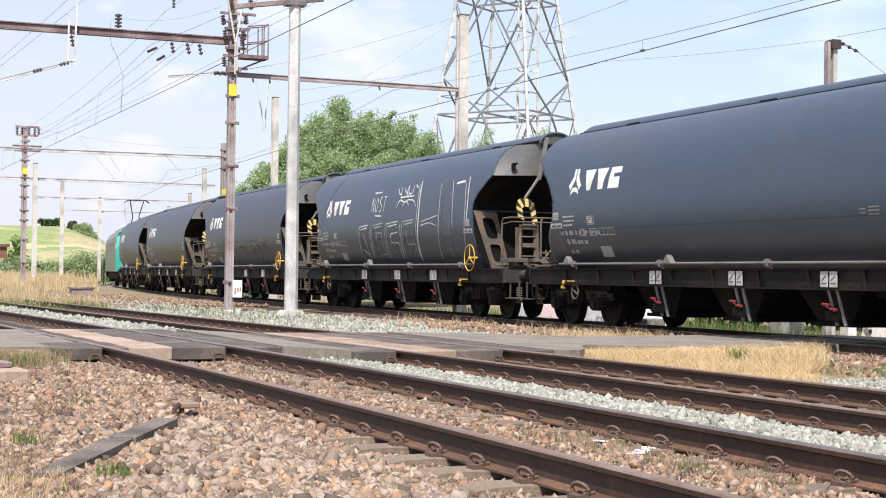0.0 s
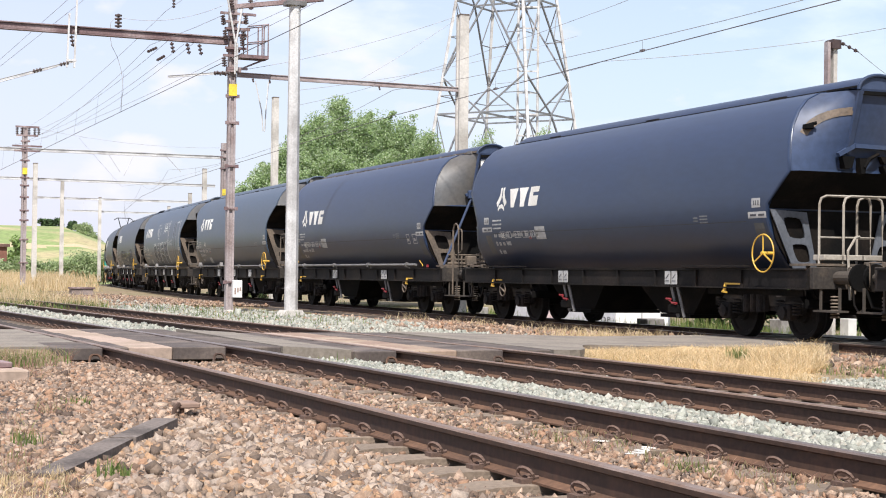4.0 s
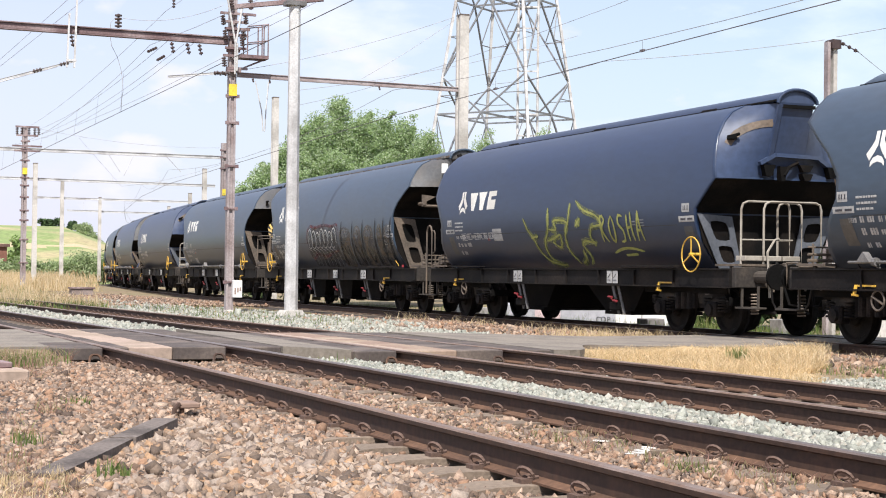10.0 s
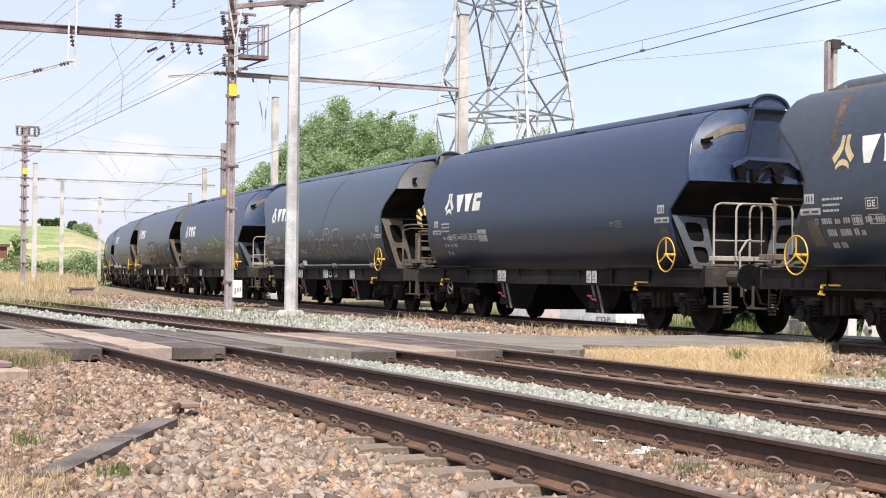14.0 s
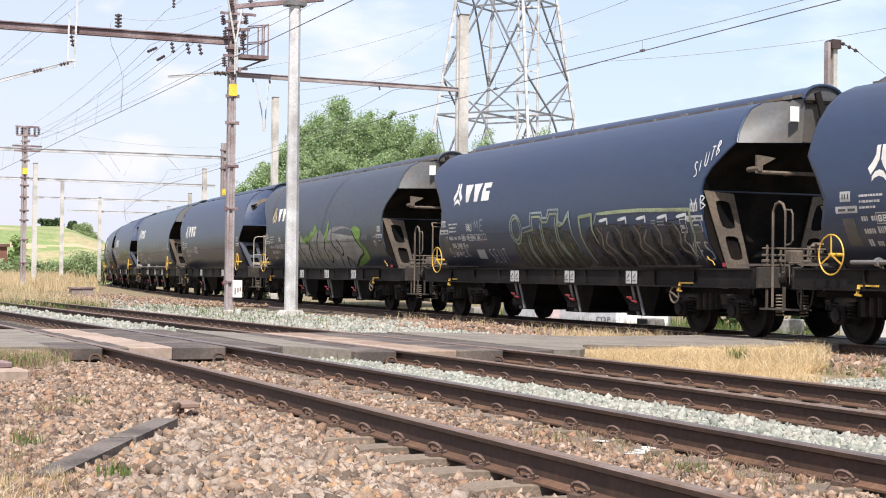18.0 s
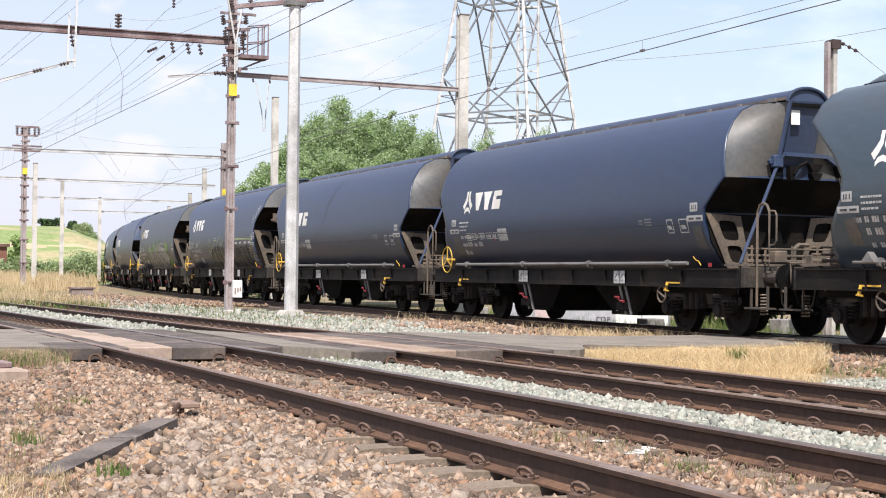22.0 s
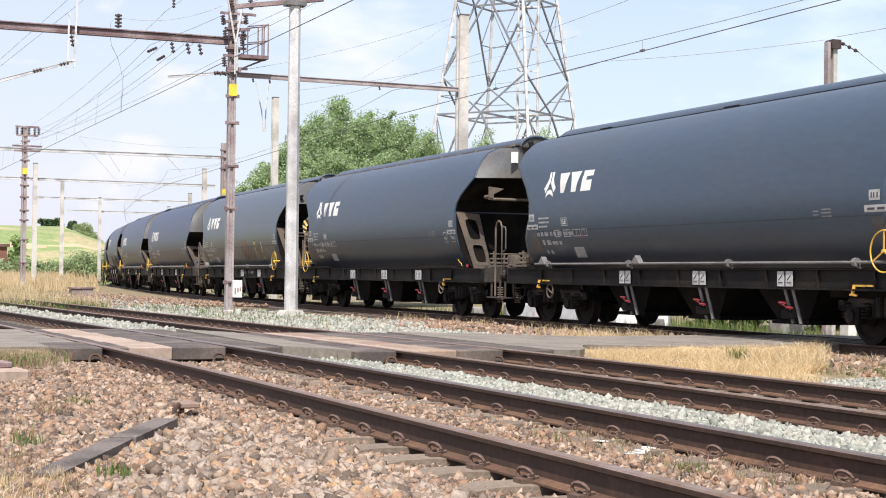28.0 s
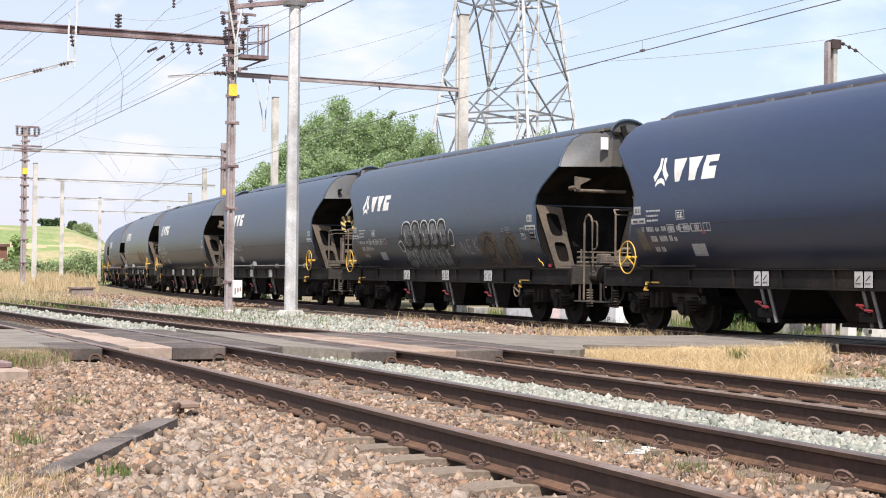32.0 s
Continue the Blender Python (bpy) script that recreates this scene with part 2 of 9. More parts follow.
M["panel_brown"] = material("panel_brown", (0.24, 0.165, 0.125), rough=0.9, var=0.15, scale=6, second=(0.33, 0.26, 0.19), bump=0.2, bump_scale=80)
M["panel_dark"] = material("panel_dark", (0.075, 0.060, 0.053), rough=0.8, var=0.25, scale=8, second=(0.15, 0.12, 0.10), bump=0.2, bump_scale=80)
M["concrete"] = material("concrete", (0.54, 0.52, 0.48), rough=0.9, var=0.12, scale=5, second=(0.34, 0.32, 0.285), bump=0.15, bump_scale=60)
M["concrete_dark"] = material("concrete_dark", (0.13, 0.105, 0.09), rough=0.9, var=0.25, scale=9, second=(0.075, 0.06, 0.052), bump=0.2, bump_scale=60)
M["chamber"] = material("chamber", (0.27, 0.22, 0.20), rough=0.9, var=0.2, scale=6, second=(0.18, 0.14, 0.12), bump=0.2)
M["mast"] = material("mast", (0.36, 0.315, 0.31), rough=0.7, var=0.2, scale=7, second=(0.23, 0.175, 0.165), mix=(0.44, 0.70))
M["mast_grey"] = material("mast_grey", (0.56, 0.56, 0.55), rough=0.6, var=0.15, scale=7, second=(0.36, 0.35, 0.34))
M["rust_beam"] = material("rust_beam", (0.16, 0.105, 0.105), rough=0.75, var=0.3, scale=6, second=(0.30, 0.235, 0.23), mix=(0.46, 0.66))
M["pylon"] = material("pylon", (0.19, 0.20, 0.21), rough=0.6, metal=0.1, var=0.2, scale=2, second=(0.20, 0.20, 0.21))
M["wire"] = material("wire", (0.17, 0.15, 0.15), rough=0.6, metal=0.3)
M["wire_pale"] = material("wire_pale", (0.34, 0.32, 0.32), rough=0.6, metal=0.2)
M["insulator"] = material("insulator", (0.07, 0.045, 0.04), rough=0.35)
M["dry"] = leafy("dry_grass", [(0.70, 0.55, 0.32), (0.60, 0.45, 0.25), (0.78, 0.65, 0.43), (0.52, 0.40, 0.21), (0.72, 0.58, 0.37)])
M["green_grass"] = leafy("green_grass", [(0.117, 0.189, 0.041), (0.171, 0.234, 0.063), (0.090, 0.153, 0.032), (0.252, 0.261, 0.090)])
M["weeds"] = leafy("weeds", [(0.30, 0.17, 0.13), (0.24, 0.25, 0.10), (0.36, 0.24, 0.17), (0.40, 0.32, 0.19)])
M["leaf"] = leafy("leaf", [(0.25, 0.37, 0.11), (0.33, 0.45, 0.17), (0.19, 0.29, 0.08), (0.42, 0.50, 0.25), (0.28, 0.38, 0.16)])
M["willow"] = leafy("willow", [(0.31, 0.42, 0.19), (0.40, 0.50, 0.28), (0.27, 0.38, 0.16), (0.48, 0.56, 0.38), (0.34, 0.45, 0.24), (0.24, 0.34, 0.13)])
M["leaf_dark"] = ramp_material("leaf_dark", [(0.035, 0.07, 0.02), (0.05, 0.09, 0.03), (0.03, 0.055, 0.02)])
M["bark"] = material("bark", (0.11, 0.085, 0.06), rough=0.95, var=0.3, scale=10, bump=0.5)
M["hill"] = material("hill", (0.19, 0.25, 0.085), rough=0.95, var=0.25, scale=0.5, second=(0.36, 0.31, 0.17), mix=(0.46, 0.62), bump=0.4, bump_scale=2)
M["sand"] = material("sand", (0.46, 0.36, 0.23), rough=0.95, var=0.2, scale=1.5, second=(0.38, 0.33, 0.19), bump=0.3, bump_scale=4)
# far foliage, leaf colours lightened to paint in the distance haze
M["hedge"] = leafy("hedge", [(0.30, 0.39, 0.18), (0.36, 0.44, 0.23), (0.24, 0.32, 0.14), (0.42, 0.48, 0.29)])
M["brick"] = material("brick", (0.22, 0.10, 0.07), rough=0.9, var=0.3, scale=8)
M["roof_tile"] = material("roof_tile", (0.14, 0.08, 0.065), rough=0.9, var=0.25, scale=8)
M["wall_white"] = material("wall_white", (0.72, 0.72, 0.70), rough=0.8, var=0.06, scale=2)
M["panel_grey"] = material("panel_grey", (0.34, 0.35, 0.38), rough=0.7, var=0.12, scale=3, second=(0.24, 0.25, 0.27))
M["panel_pink"] = material("panel_pink", (0.50, 0.40, 0.41), rough=0.7, var=0.1, scale=3)
M["block_grey"] = material("block_grey", (0.30, 0.29, 0.27), rough=0.9, var=0.2, scale=6, second=(0.18, 0.17, 0.16))
M["glass_dark"] = material("glass_dark", (0.02, 0.025, 0.03), rough=0.08, var=0.05)
M["sign_yellow"] = material("sign_yellow", (0.80, 0.62, 0.06), rough=0.5, var=0.1)
M["loco_teal"] = material("loco_teal", (0.02, 0.32, 0.27), rough=0.4, var=0.08, scale=2)
M["loco_grey"] = material("loco_grey", (0.16, 0.19, 0.15), rough=0.45, var=0.1, scale=2, second=(0.12, 0.13, 0.10))
M["loco_white"] = material("loco_white", (0.7, 0.71, 0.70), rough=0.4, var=0.05)
M["g_yellow"] = material("g_yellow", (0.36, 0.37, 0.10), rough=0.6, var=0.3, scale=20)
M["g_white"] = material("g_white", (0.42, 0.43, 0.44), rough=0.6, var=0.35, scale=20)
M["g_silver"] = material("g_silver", (0.26, 0.26, 0.25), rough=0.5, var=0.25, scale=6)
M["g_green"] = material("g_green", (0.16, 0.30, 0.05), rough=0.6, var=0.25, scale=8)
M["g_salmon"] = material("g_salmon", (0.26, 0.165, 0.12), rough=0.6, var=0.35, scale=8)
M["g_pale"] = material("g_pale", (0.24, 0.30, 0.31), rough=0.6, var=0.35, scale=12)

M["g_ochre_pale"] = material("g_ochre_pale", (0.44, 0.40, 0.20), rough=0.6, var=0.3, scale=8)
M["g_tan_light"] = material("g_tan_light", (0.19, 0.165, 0.13), rough=0.6, var=0.35, scale=8)
M["haze_grey"] = sprayed("haze_grey", (0.16, 0.17, 0.18), 0.45)
M["haze_silver"] = sprayed("haze_silver", (0.24, 0.25, 0.25), 0.60)
M["haze_tan"] = sprayed("haze_tan", (0.15, 0.115, 0.078), 0.55, 3.0)
M["haze_olive"] = sprayed("haze_olive", (0.085, 0.08, 0.045), 0.45, 3.0)
M["haze_brown"] = sprayed("haze_brown", (0.075, 0.06, 0.045), 0.45, 3.0)
M["haze_black"] = sprayed("haze_black", (0.010, 0.010, 0.011), 0.72)
M["haze_red"] = sprayed("haze_red", (0.17, 0.03, 0.035), 0.4)
M["haze_lime"] = sprayed("haze_lime", (0.27, 0.30, 0.11), 0.50)
M["haze_salmon"] = sprayed("haze_salmon", (0.34, 0.20, 0.14), 0.4)
M["haze_ochre"] = sprayed("haze_ochre", (0.34, 0.28, 0.12), 0.4)
M["haze_rust"] = sprayed("haze_rust", (0.20, 0.11, 0.06), 0.4)

# ---- mesh helpers ----
def part(name, bm, mat, parent=None, label="", smooth=False):
    me = bpy.data.meshes.new(name)
    bm.to_mesh(me)
    bm.free()
    me.materials.append(M[mat])
    if smooth:
        for p in me.polygons:
            p.use_smooth = True
    ob = new(name, me)
    if parent is not None:
        ob.parent = parent
    if label:
        ob["label"] = label
    return ob


def mesh_ob(name, verts, faces, mat, parent=None):
    me = bpy.data.meshes.new(name)
    me.from_pydata(verts, [], faces)
    me.materials.append(M[mat])
    ob = new(name, me)
    if parent is not None:
        ob.parent = parent
    return ob


def share(ob, name, parent, m):
    """Another part on the same mesh."""
    c = new(name, ob.data)
    c.parent = parent
    c.matrix_basis = m
    return c


def empty(name):
    return new(name)


def box(bm, c, s, rot=None, bevel=0.0):
    r = bmesh.ops.create_cube(bm, size=1.0)
    m = Matrix.Translation(c) @ (rot.to_4x4() if rot is not None else Matrix.Identity(4)) @ Matrix.Diagonal((*s, 1))
    bmesh.ops.transform(bm, matrix=m, verts=r["verts"])
    if bevel:
        es = list({e for v in r["verts"] for e in v.link_edges})
        bmesh.ops.bevel(bm, geom=es, offset=bevel, segments=1, affect="EDGES")
    return bm


def bar(bm, a, b, w, h=None):
    """A square bar from a to b."""
    a, b = Vector(a), Vector(b)
    d = b - a
    q = d.to_track_quat("X", "Z").to_matrix()
    return box(bm, (a + b) / 2, (d.length, w, h or w), q)


def rod(bm, a, b, r, seg=8, r2=None):
    a, b = Vector(a), Vector(b)
    d = b - a
    q = d.to_track_quat("Z", "Y").to_matrix().to_4x4()
    bmesh.ops.create_cone(bm, cap_ends=True, segments=seg, radius1=r, radius2=r if r2 is None else r2, depth=d.length,
                          matrix=Matrix.Translation((a + b) / 2) @ q)
    return bm


def path_rod(bm, pts, r, seg=6):
    """One bent rod swept through pts."""
    pts = [Vector(p) for p in pts]
    rings = []
    up = Vector((0, 0, 1))
    for i, p in enumerate(pts):
        d = (pts[min(i + 1, len(pts) - 1)] - pts[max(i - 1, 0)]).normalized()
        ref = up if abs(d.z) < 0.9 else Vector((1, 0, 0)) if i == 0 else ref
        u = d.cross(ref).normalized()
        w = u.cross(d)
        if i and rings:
            k = max(range(seg), key=lambda j: u.dot((rings[-1][j].co - pts[i - 1])))
        rings.append([bm.verts.new(p + (u * math.cos(6.28318 * j / seg) + w * math.sin(6.28318 * j / seg)) * r) for j in range(seg)])
    for a, b in zip(rings[:-1], rings[1:]):
        o = min(range(seg), key=lambda q: sum((a[j].co - b[(j + q) % seg].co).length for j in range(seg)))
        for j in range(seg):
            bm.faces.new((a[j], a[(j + 1) % seg], b[(j + 1 + o) % seg], b[(j + o) % seg]))
    bm.faces.new(rings[0][::-1])
    bm.faces.new(rings[-1])
    return bm


def torus(bm, c, axis, R, r, n=24, k=6):
    q = Vector(axis).to_track_quat("Z", "Y").to_matrix()
    rings = []
    for i in range(n):
        a = 2 * math.pi * i / n
        rings.append([bm.verts.new(Vector(c) + q @ Vector(((R + r * math.cos(b)) * math.cos(a), (R + r * math.cos(b)) * math.sin(a), r * math.sin(b))))
                      for b in [2 * math.pi * j / k for j in range(k)]])
    for i in range(n):
        for j in range(k):
            bm.faces.new((rings[i][j], rings[(i + 1) % n][j], rings[(i + 1) % n][(j + 1) % k], rings[i][(j + 1) % k]))
    return bm


def prism(bm, outline, lo, hi, to):
    """Extrude a 2D outline between lo and hi; to(u, v, w) gives the 3D point."""
    a = [bm.verts.new(to(u, v, lo)) for u, v in outline]
    b = [bm.verts.new(to(u, v, hi)) for u, v in outline]
    n = len(outline)
    bm.faces.new(a[::-1])
    bm.faces.new(b)
    for i in range(n):
        bm.faces.new((a[i], a[(i + 1) % n], b[(i + 1) % n], b[i]))
    return bm


def fresh():
    return bmesh.new()


# ---- the lines of the tracks ----
def side_shift(y):
    """How far the two near tracks swing to the left beyond the crossing."""
    return -0.05 * 3.0 * math.log1p(math.exp(min((y - 16.0) / 3.0, 40)))


TRACK_1, TRACK_2, TRACK_T = 4.26, 7.92, 16.45
Z_1, Z_2, Z_T = 0.0, -0.065, -0.14
GAUGE = 1.505
CURVE_Y, CURVE_L, CURVE_R = 25.62, 29.77, 490.8


def train_line(step=0.5, ahead=420.0):
    """Centre line of the train's track: straight, then an easing curve to the right."""
    side = TRACK_T - 14.95
    x, y, th = 14.95, CURVE_Y + 0.5, 0.0
    pts = []
    s = CURVE_Y
    while s < ahead:
        pts.append((s, x + side * math.cos(th), y - side * math.sin(th), th))
        k = min(max((s + step / 2 - CURVE_Y) / CURVE_L, 0), 1) / CURVE_R
        th += k * step
        x += math.sin(th) * step
        y += math.cos(th) * step
        s += step
    return pts


LINE = train_line()


def on_line(s):
    """Place and heading on the train's track at the length s."""
    if s <= LINE[0][0]:
        return LINE[0][1], LINE[0][2] - (LINE[0][0] - s), 0.0
    i = min(int((s - LINE[0][0]) / 0.5), len(LINE) - 2)
    a, b = LINE[i], LINE[i + 1]
    w = (s - a[0]) / (b[0] - a[0])
    return tuple(a[j] + (b[j] - a[j]) * w for j in (1, 2, 3))


SPEEDS = [9.074, 8.473, 8.275, 7.827, 7.288, 7.122]


def run(t):
    """How far the train has gone after t seconds."""
    step, s, u = 6.4, 0.0, 0.0
    for a, b in zip(SPEEDS[:-1], SPEEDS[1:]):
        d = min(max(t - u, 0), step)
        s += a * d + (b - a) * d * d / (2 * step)
        u += step
    return s


def track_point(kind, y, off):
    """A point of a near track's rail: y along, off to the side."""
    if kind == 1:
        return TRACK_1 + off + side_shift(y), y, Z_1
    return TRACK_2 + off + side_shift(y), y, Z_2


RAIL = [(-0.070, -0.168), (-0.070, -0.156), (-0.012, -0.138), (-0.008, -0.045), (-0.034, -0.034), (-0.036, -0.010), (-0.028, 0.0),
        (0.028, 0.0), (0.036, -0.010), (0.034, -0.034), (0.008, -0.045), (0.012, -0.138), (0.070, -0.156), (0.070, -0.168)]


def rail(name, pts, top_mat):
    """A flat-bottomed rail swept along pts (x, y, z of the rail's top)."""
    me = bpy.data.meshes.new(name)
    v, f, mi = [], [], []
    n = len(RAIL)
    for i, p in enumerate(pts):
        a, b = pts[max(i - 1, 0)], pts[min(i + 1, len(pts) - 1)]
        d = Vector((b[0] - a[0], b[1] - a[1], 0)).normalized()
        r = Vector((d.y, -d.x, 0))
        for u, w in RAIL:
            v.append((p[0] + r.x * u, p[1] + r.y * u, p[2] + w))
    for i in range(len(pts) - 1):
        for j in range(n):
            k = (j + 1) % n
            f.append((i * n + j, i * n + k, (i + 1) * n + k, (i + 1) * n + j))
            mi.append(1 if j in (5, 6, 7) else (2 if j in (0, 1, 11, 12) else 0))
    me.from_pydata(v, [], f)
    me.materials.append(M["rail_side"])
    me.materials.append(M[top_mat])
    me.materials.append(M["rail_foot"])
    me.polygons.foreach_set("material_index", mi)
    return new(name, me)


# ---- ground ----
def ground_z(x, y):
    """Height of the soil: a low strip between the lines, a field beyond."""
    z = -0.33
    if x < 10:
        z = -0.30
    if y > 60:
        z += min((y - 60) * 0.004, 0.5) * (1 if x < 40 else 0.4)
    if x > 19:
        z -= min((x - 19) * 0.06, 0.55)
    return z


def build_ground():
    xs = [-1500, -600, -250, -120, -60, -30, -15, -8, -4, -2] + [i * 1.0 for i in range(0, 30)] + [34, 40, 50, 65, 85, 120, 180, 300, 700, 1500, 3000]
    ys = [-1500, -600, -250, -120, -60, -30, -15, -8, -4] + [i * 1.5 for i in range(0, 40)] + [65, 72, 80, 90, 100, 115, 130, 150, 180, 220, 300, 420, 700, 1500, 3500]
    v = [(x, y, ground_z(x, y) + 0.03 * noise.noise(Vector((x * 0.4, y * 0.4, 0)))) for y in ys for x in xs]
    n = len(xs)
    f = [(j * n + i, j * n + i + 1, (j + 1) * n + i + 1, (j + 1) * n + i) for j in range(len(ys) - 1) for i in range(n - 1)]
    g = mesh_ob("ground", v, f, "soil")
    tagged(g, "dry sandy soil with patchy yellow grass beside the tracks", "ground", kind="structure")


build_ground()


def strip_mesh(name, profile, ys, mat, shift=True):
    """A bed swept along y; profile is (x, z)."""
    v, f = [], []
    n = len(profile)
    for y in ys:
        d = side_shift(y) if shift else 0
        for x, z in profile:
            v.append((x + d + 0.04 * noise.noise(Vector((x, y, 3))), y, z + 0.015 * noise.noise(Vector((x * 2, y * 2, 0)))))
    for j in range(len(ys) - 1):
        for i in range(n - 1):
            f.append((j * n + i, j * n + i + 1, (j + 1) * n + i + 1, (j + 1) * n + i))
    return mesh_ob(name, v, f, mat)


def frange(a, b, s):
    return [a + i * s for i in range(int((b - a) / s) + 1)]


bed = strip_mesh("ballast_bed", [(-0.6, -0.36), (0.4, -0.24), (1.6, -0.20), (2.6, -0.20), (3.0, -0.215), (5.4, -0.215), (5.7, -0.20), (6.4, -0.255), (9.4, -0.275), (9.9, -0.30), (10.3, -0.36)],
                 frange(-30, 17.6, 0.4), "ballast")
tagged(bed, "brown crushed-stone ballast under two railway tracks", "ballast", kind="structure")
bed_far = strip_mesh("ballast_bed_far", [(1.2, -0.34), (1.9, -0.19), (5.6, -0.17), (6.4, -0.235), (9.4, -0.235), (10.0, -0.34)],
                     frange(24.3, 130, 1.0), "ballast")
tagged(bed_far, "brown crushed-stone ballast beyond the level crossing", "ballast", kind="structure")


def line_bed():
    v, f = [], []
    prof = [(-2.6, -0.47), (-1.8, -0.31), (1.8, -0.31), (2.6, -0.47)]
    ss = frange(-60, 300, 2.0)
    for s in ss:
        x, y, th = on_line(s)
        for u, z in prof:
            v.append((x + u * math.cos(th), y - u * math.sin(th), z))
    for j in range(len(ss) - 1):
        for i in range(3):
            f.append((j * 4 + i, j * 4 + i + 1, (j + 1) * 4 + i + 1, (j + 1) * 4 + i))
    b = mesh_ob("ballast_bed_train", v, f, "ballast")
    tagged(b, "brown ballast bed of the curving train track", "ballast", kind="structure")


line_bed()

# road of the level crossing
ROAD_0, ROAD_1 = 18.3, 24.3


def road_z(x):
    pts = [(-60, -0.10), (0, -0.05), (2.2, -0.012), (5.6, -0.012), (6.0, -0.04), (6.6, -0.077), (9.4, -0.077), (13.0, -0.17), (15.0, -0.155), (18.0, -0.155), (22, -0.30), (60, -0.85)]
    for (a, za), (b, zb) in zip(pts[:-1], pts[1:]):
        if a <= x <= b:
            return za + (zb - za) * (x - a) / (b - a)
    return pts[-1][1]


def road_piece(name, x0, x1, y0, y1, mat, label, lift=0.0, depth=0.22, step=0.5, front=None):
    n = max(int((x1 - x0) / step), 1)
    xs = [x0 + (x1 - x0) * i / n for i in range(n + 1)]
    v, f = [], []
    for x in xs:
        z = road_z(x) + lift
        yf = front(x) if front else y0
        v += [(x, yf, z), (x, y1, z), (x, y1, z - depth), (x, yf, z - depth)]
    for i in range(n):
        a, b = i * 4, i * 4 + 4
        for k in range(4):
            f.append((a + k, a + (k + 1) % 4, b + (k + 1) % 4, b + k))
    f += [(0, 3, 2, 1), (n * 4, n * 4 + 1, n * 4 + 2, n * 4 + 3)]
    o = mesh_ob(name, v, f, mat)
    return tagged(o, label, "road", kind="structure")


def verge_bank():
    """Earth banked up against the road's edge."""
    v, f = [], []
    xs, ys = frange(-8.0, 2.85, 0.35), frange(16.2, 18.75, 0.25)
    for y in ys:
        g = min(max((y - 16.4) / 2.1, 0), 1)
        for x in xs:
            v.append((x, y, -0.275 + 0.235 * g * g + 0.03 * noise.noise(Vector((x * 1.6, y * 1.6, 4)))))
    n = len(xs)
    for j in range(len(ys) - 1):
        for i in range(n - 1):
            f.append((j * n + i, j * n + i + 1, (j + 1) * n + i + 1, (j + 1) * n + i))
    tagged(mesh_ob("ground_bank", v, f, "soil"), "weedy earth bank at the edge of the road", "ground", kind="structure")


verge_bank()
dx = side_shift(17.6)
rails_at = [TRACK_1 + dx - GAUGE / 2, TRACK_1 + dx + GAUGE / 2, TRACK_2 + dx - GAUGE / 2, TRACK_2 + dx + GAUGE / 2, TRACK_T - GAUGE / 2, TRACK_T + GAUGE / 2]
road_piece("road_west", -40, rails_at[0] - 0.62, ROAD_0 + 0.4, ROAD_1, "asphalt", "grey worn asphalt road at the level crossing")
road_piece("road_middle", rails_at[1] + 0.62, rails_at[2] - 0.62, ROAD_0 + 0.1, ROAD_1, "asphalt", "grey worn asphalt between the two tracks")


def road_front(x):
    """The asphalt's near edge gives way to the grass verge towards the train's track."""
    t = min(max((x - 9.3) / 1.6, 0), 1)
    return ROAD_0 + 2.0 * t * t * (3 - 2 * t) + 0.14 * max(x - 10.9, 0) + 0.10 * math.sin(x * 3.1)


road_piece("road_east", rails_at[3] + 0.62, rails_at[4] - 0.12, ROAD_0, ROAD_1 + 0.3, "asphalt", "grey worn asphalt road beside dry grass", step=0.2, front=road_front)
road_piece("road_far", rails_at[4] + 0.14, rails_at[5] - 0.14, ROAD_0 + 2.7, ROAD_1 + 0.3, "asphalt", "asphalt between the rails of the train track")
road_piece("road_beyond", rails_at[5] + 0.12, 60, ROAD_0 + 2.7, ROAD_1 + 0.3, "asphalt", "grey asphalt road beyond the train")


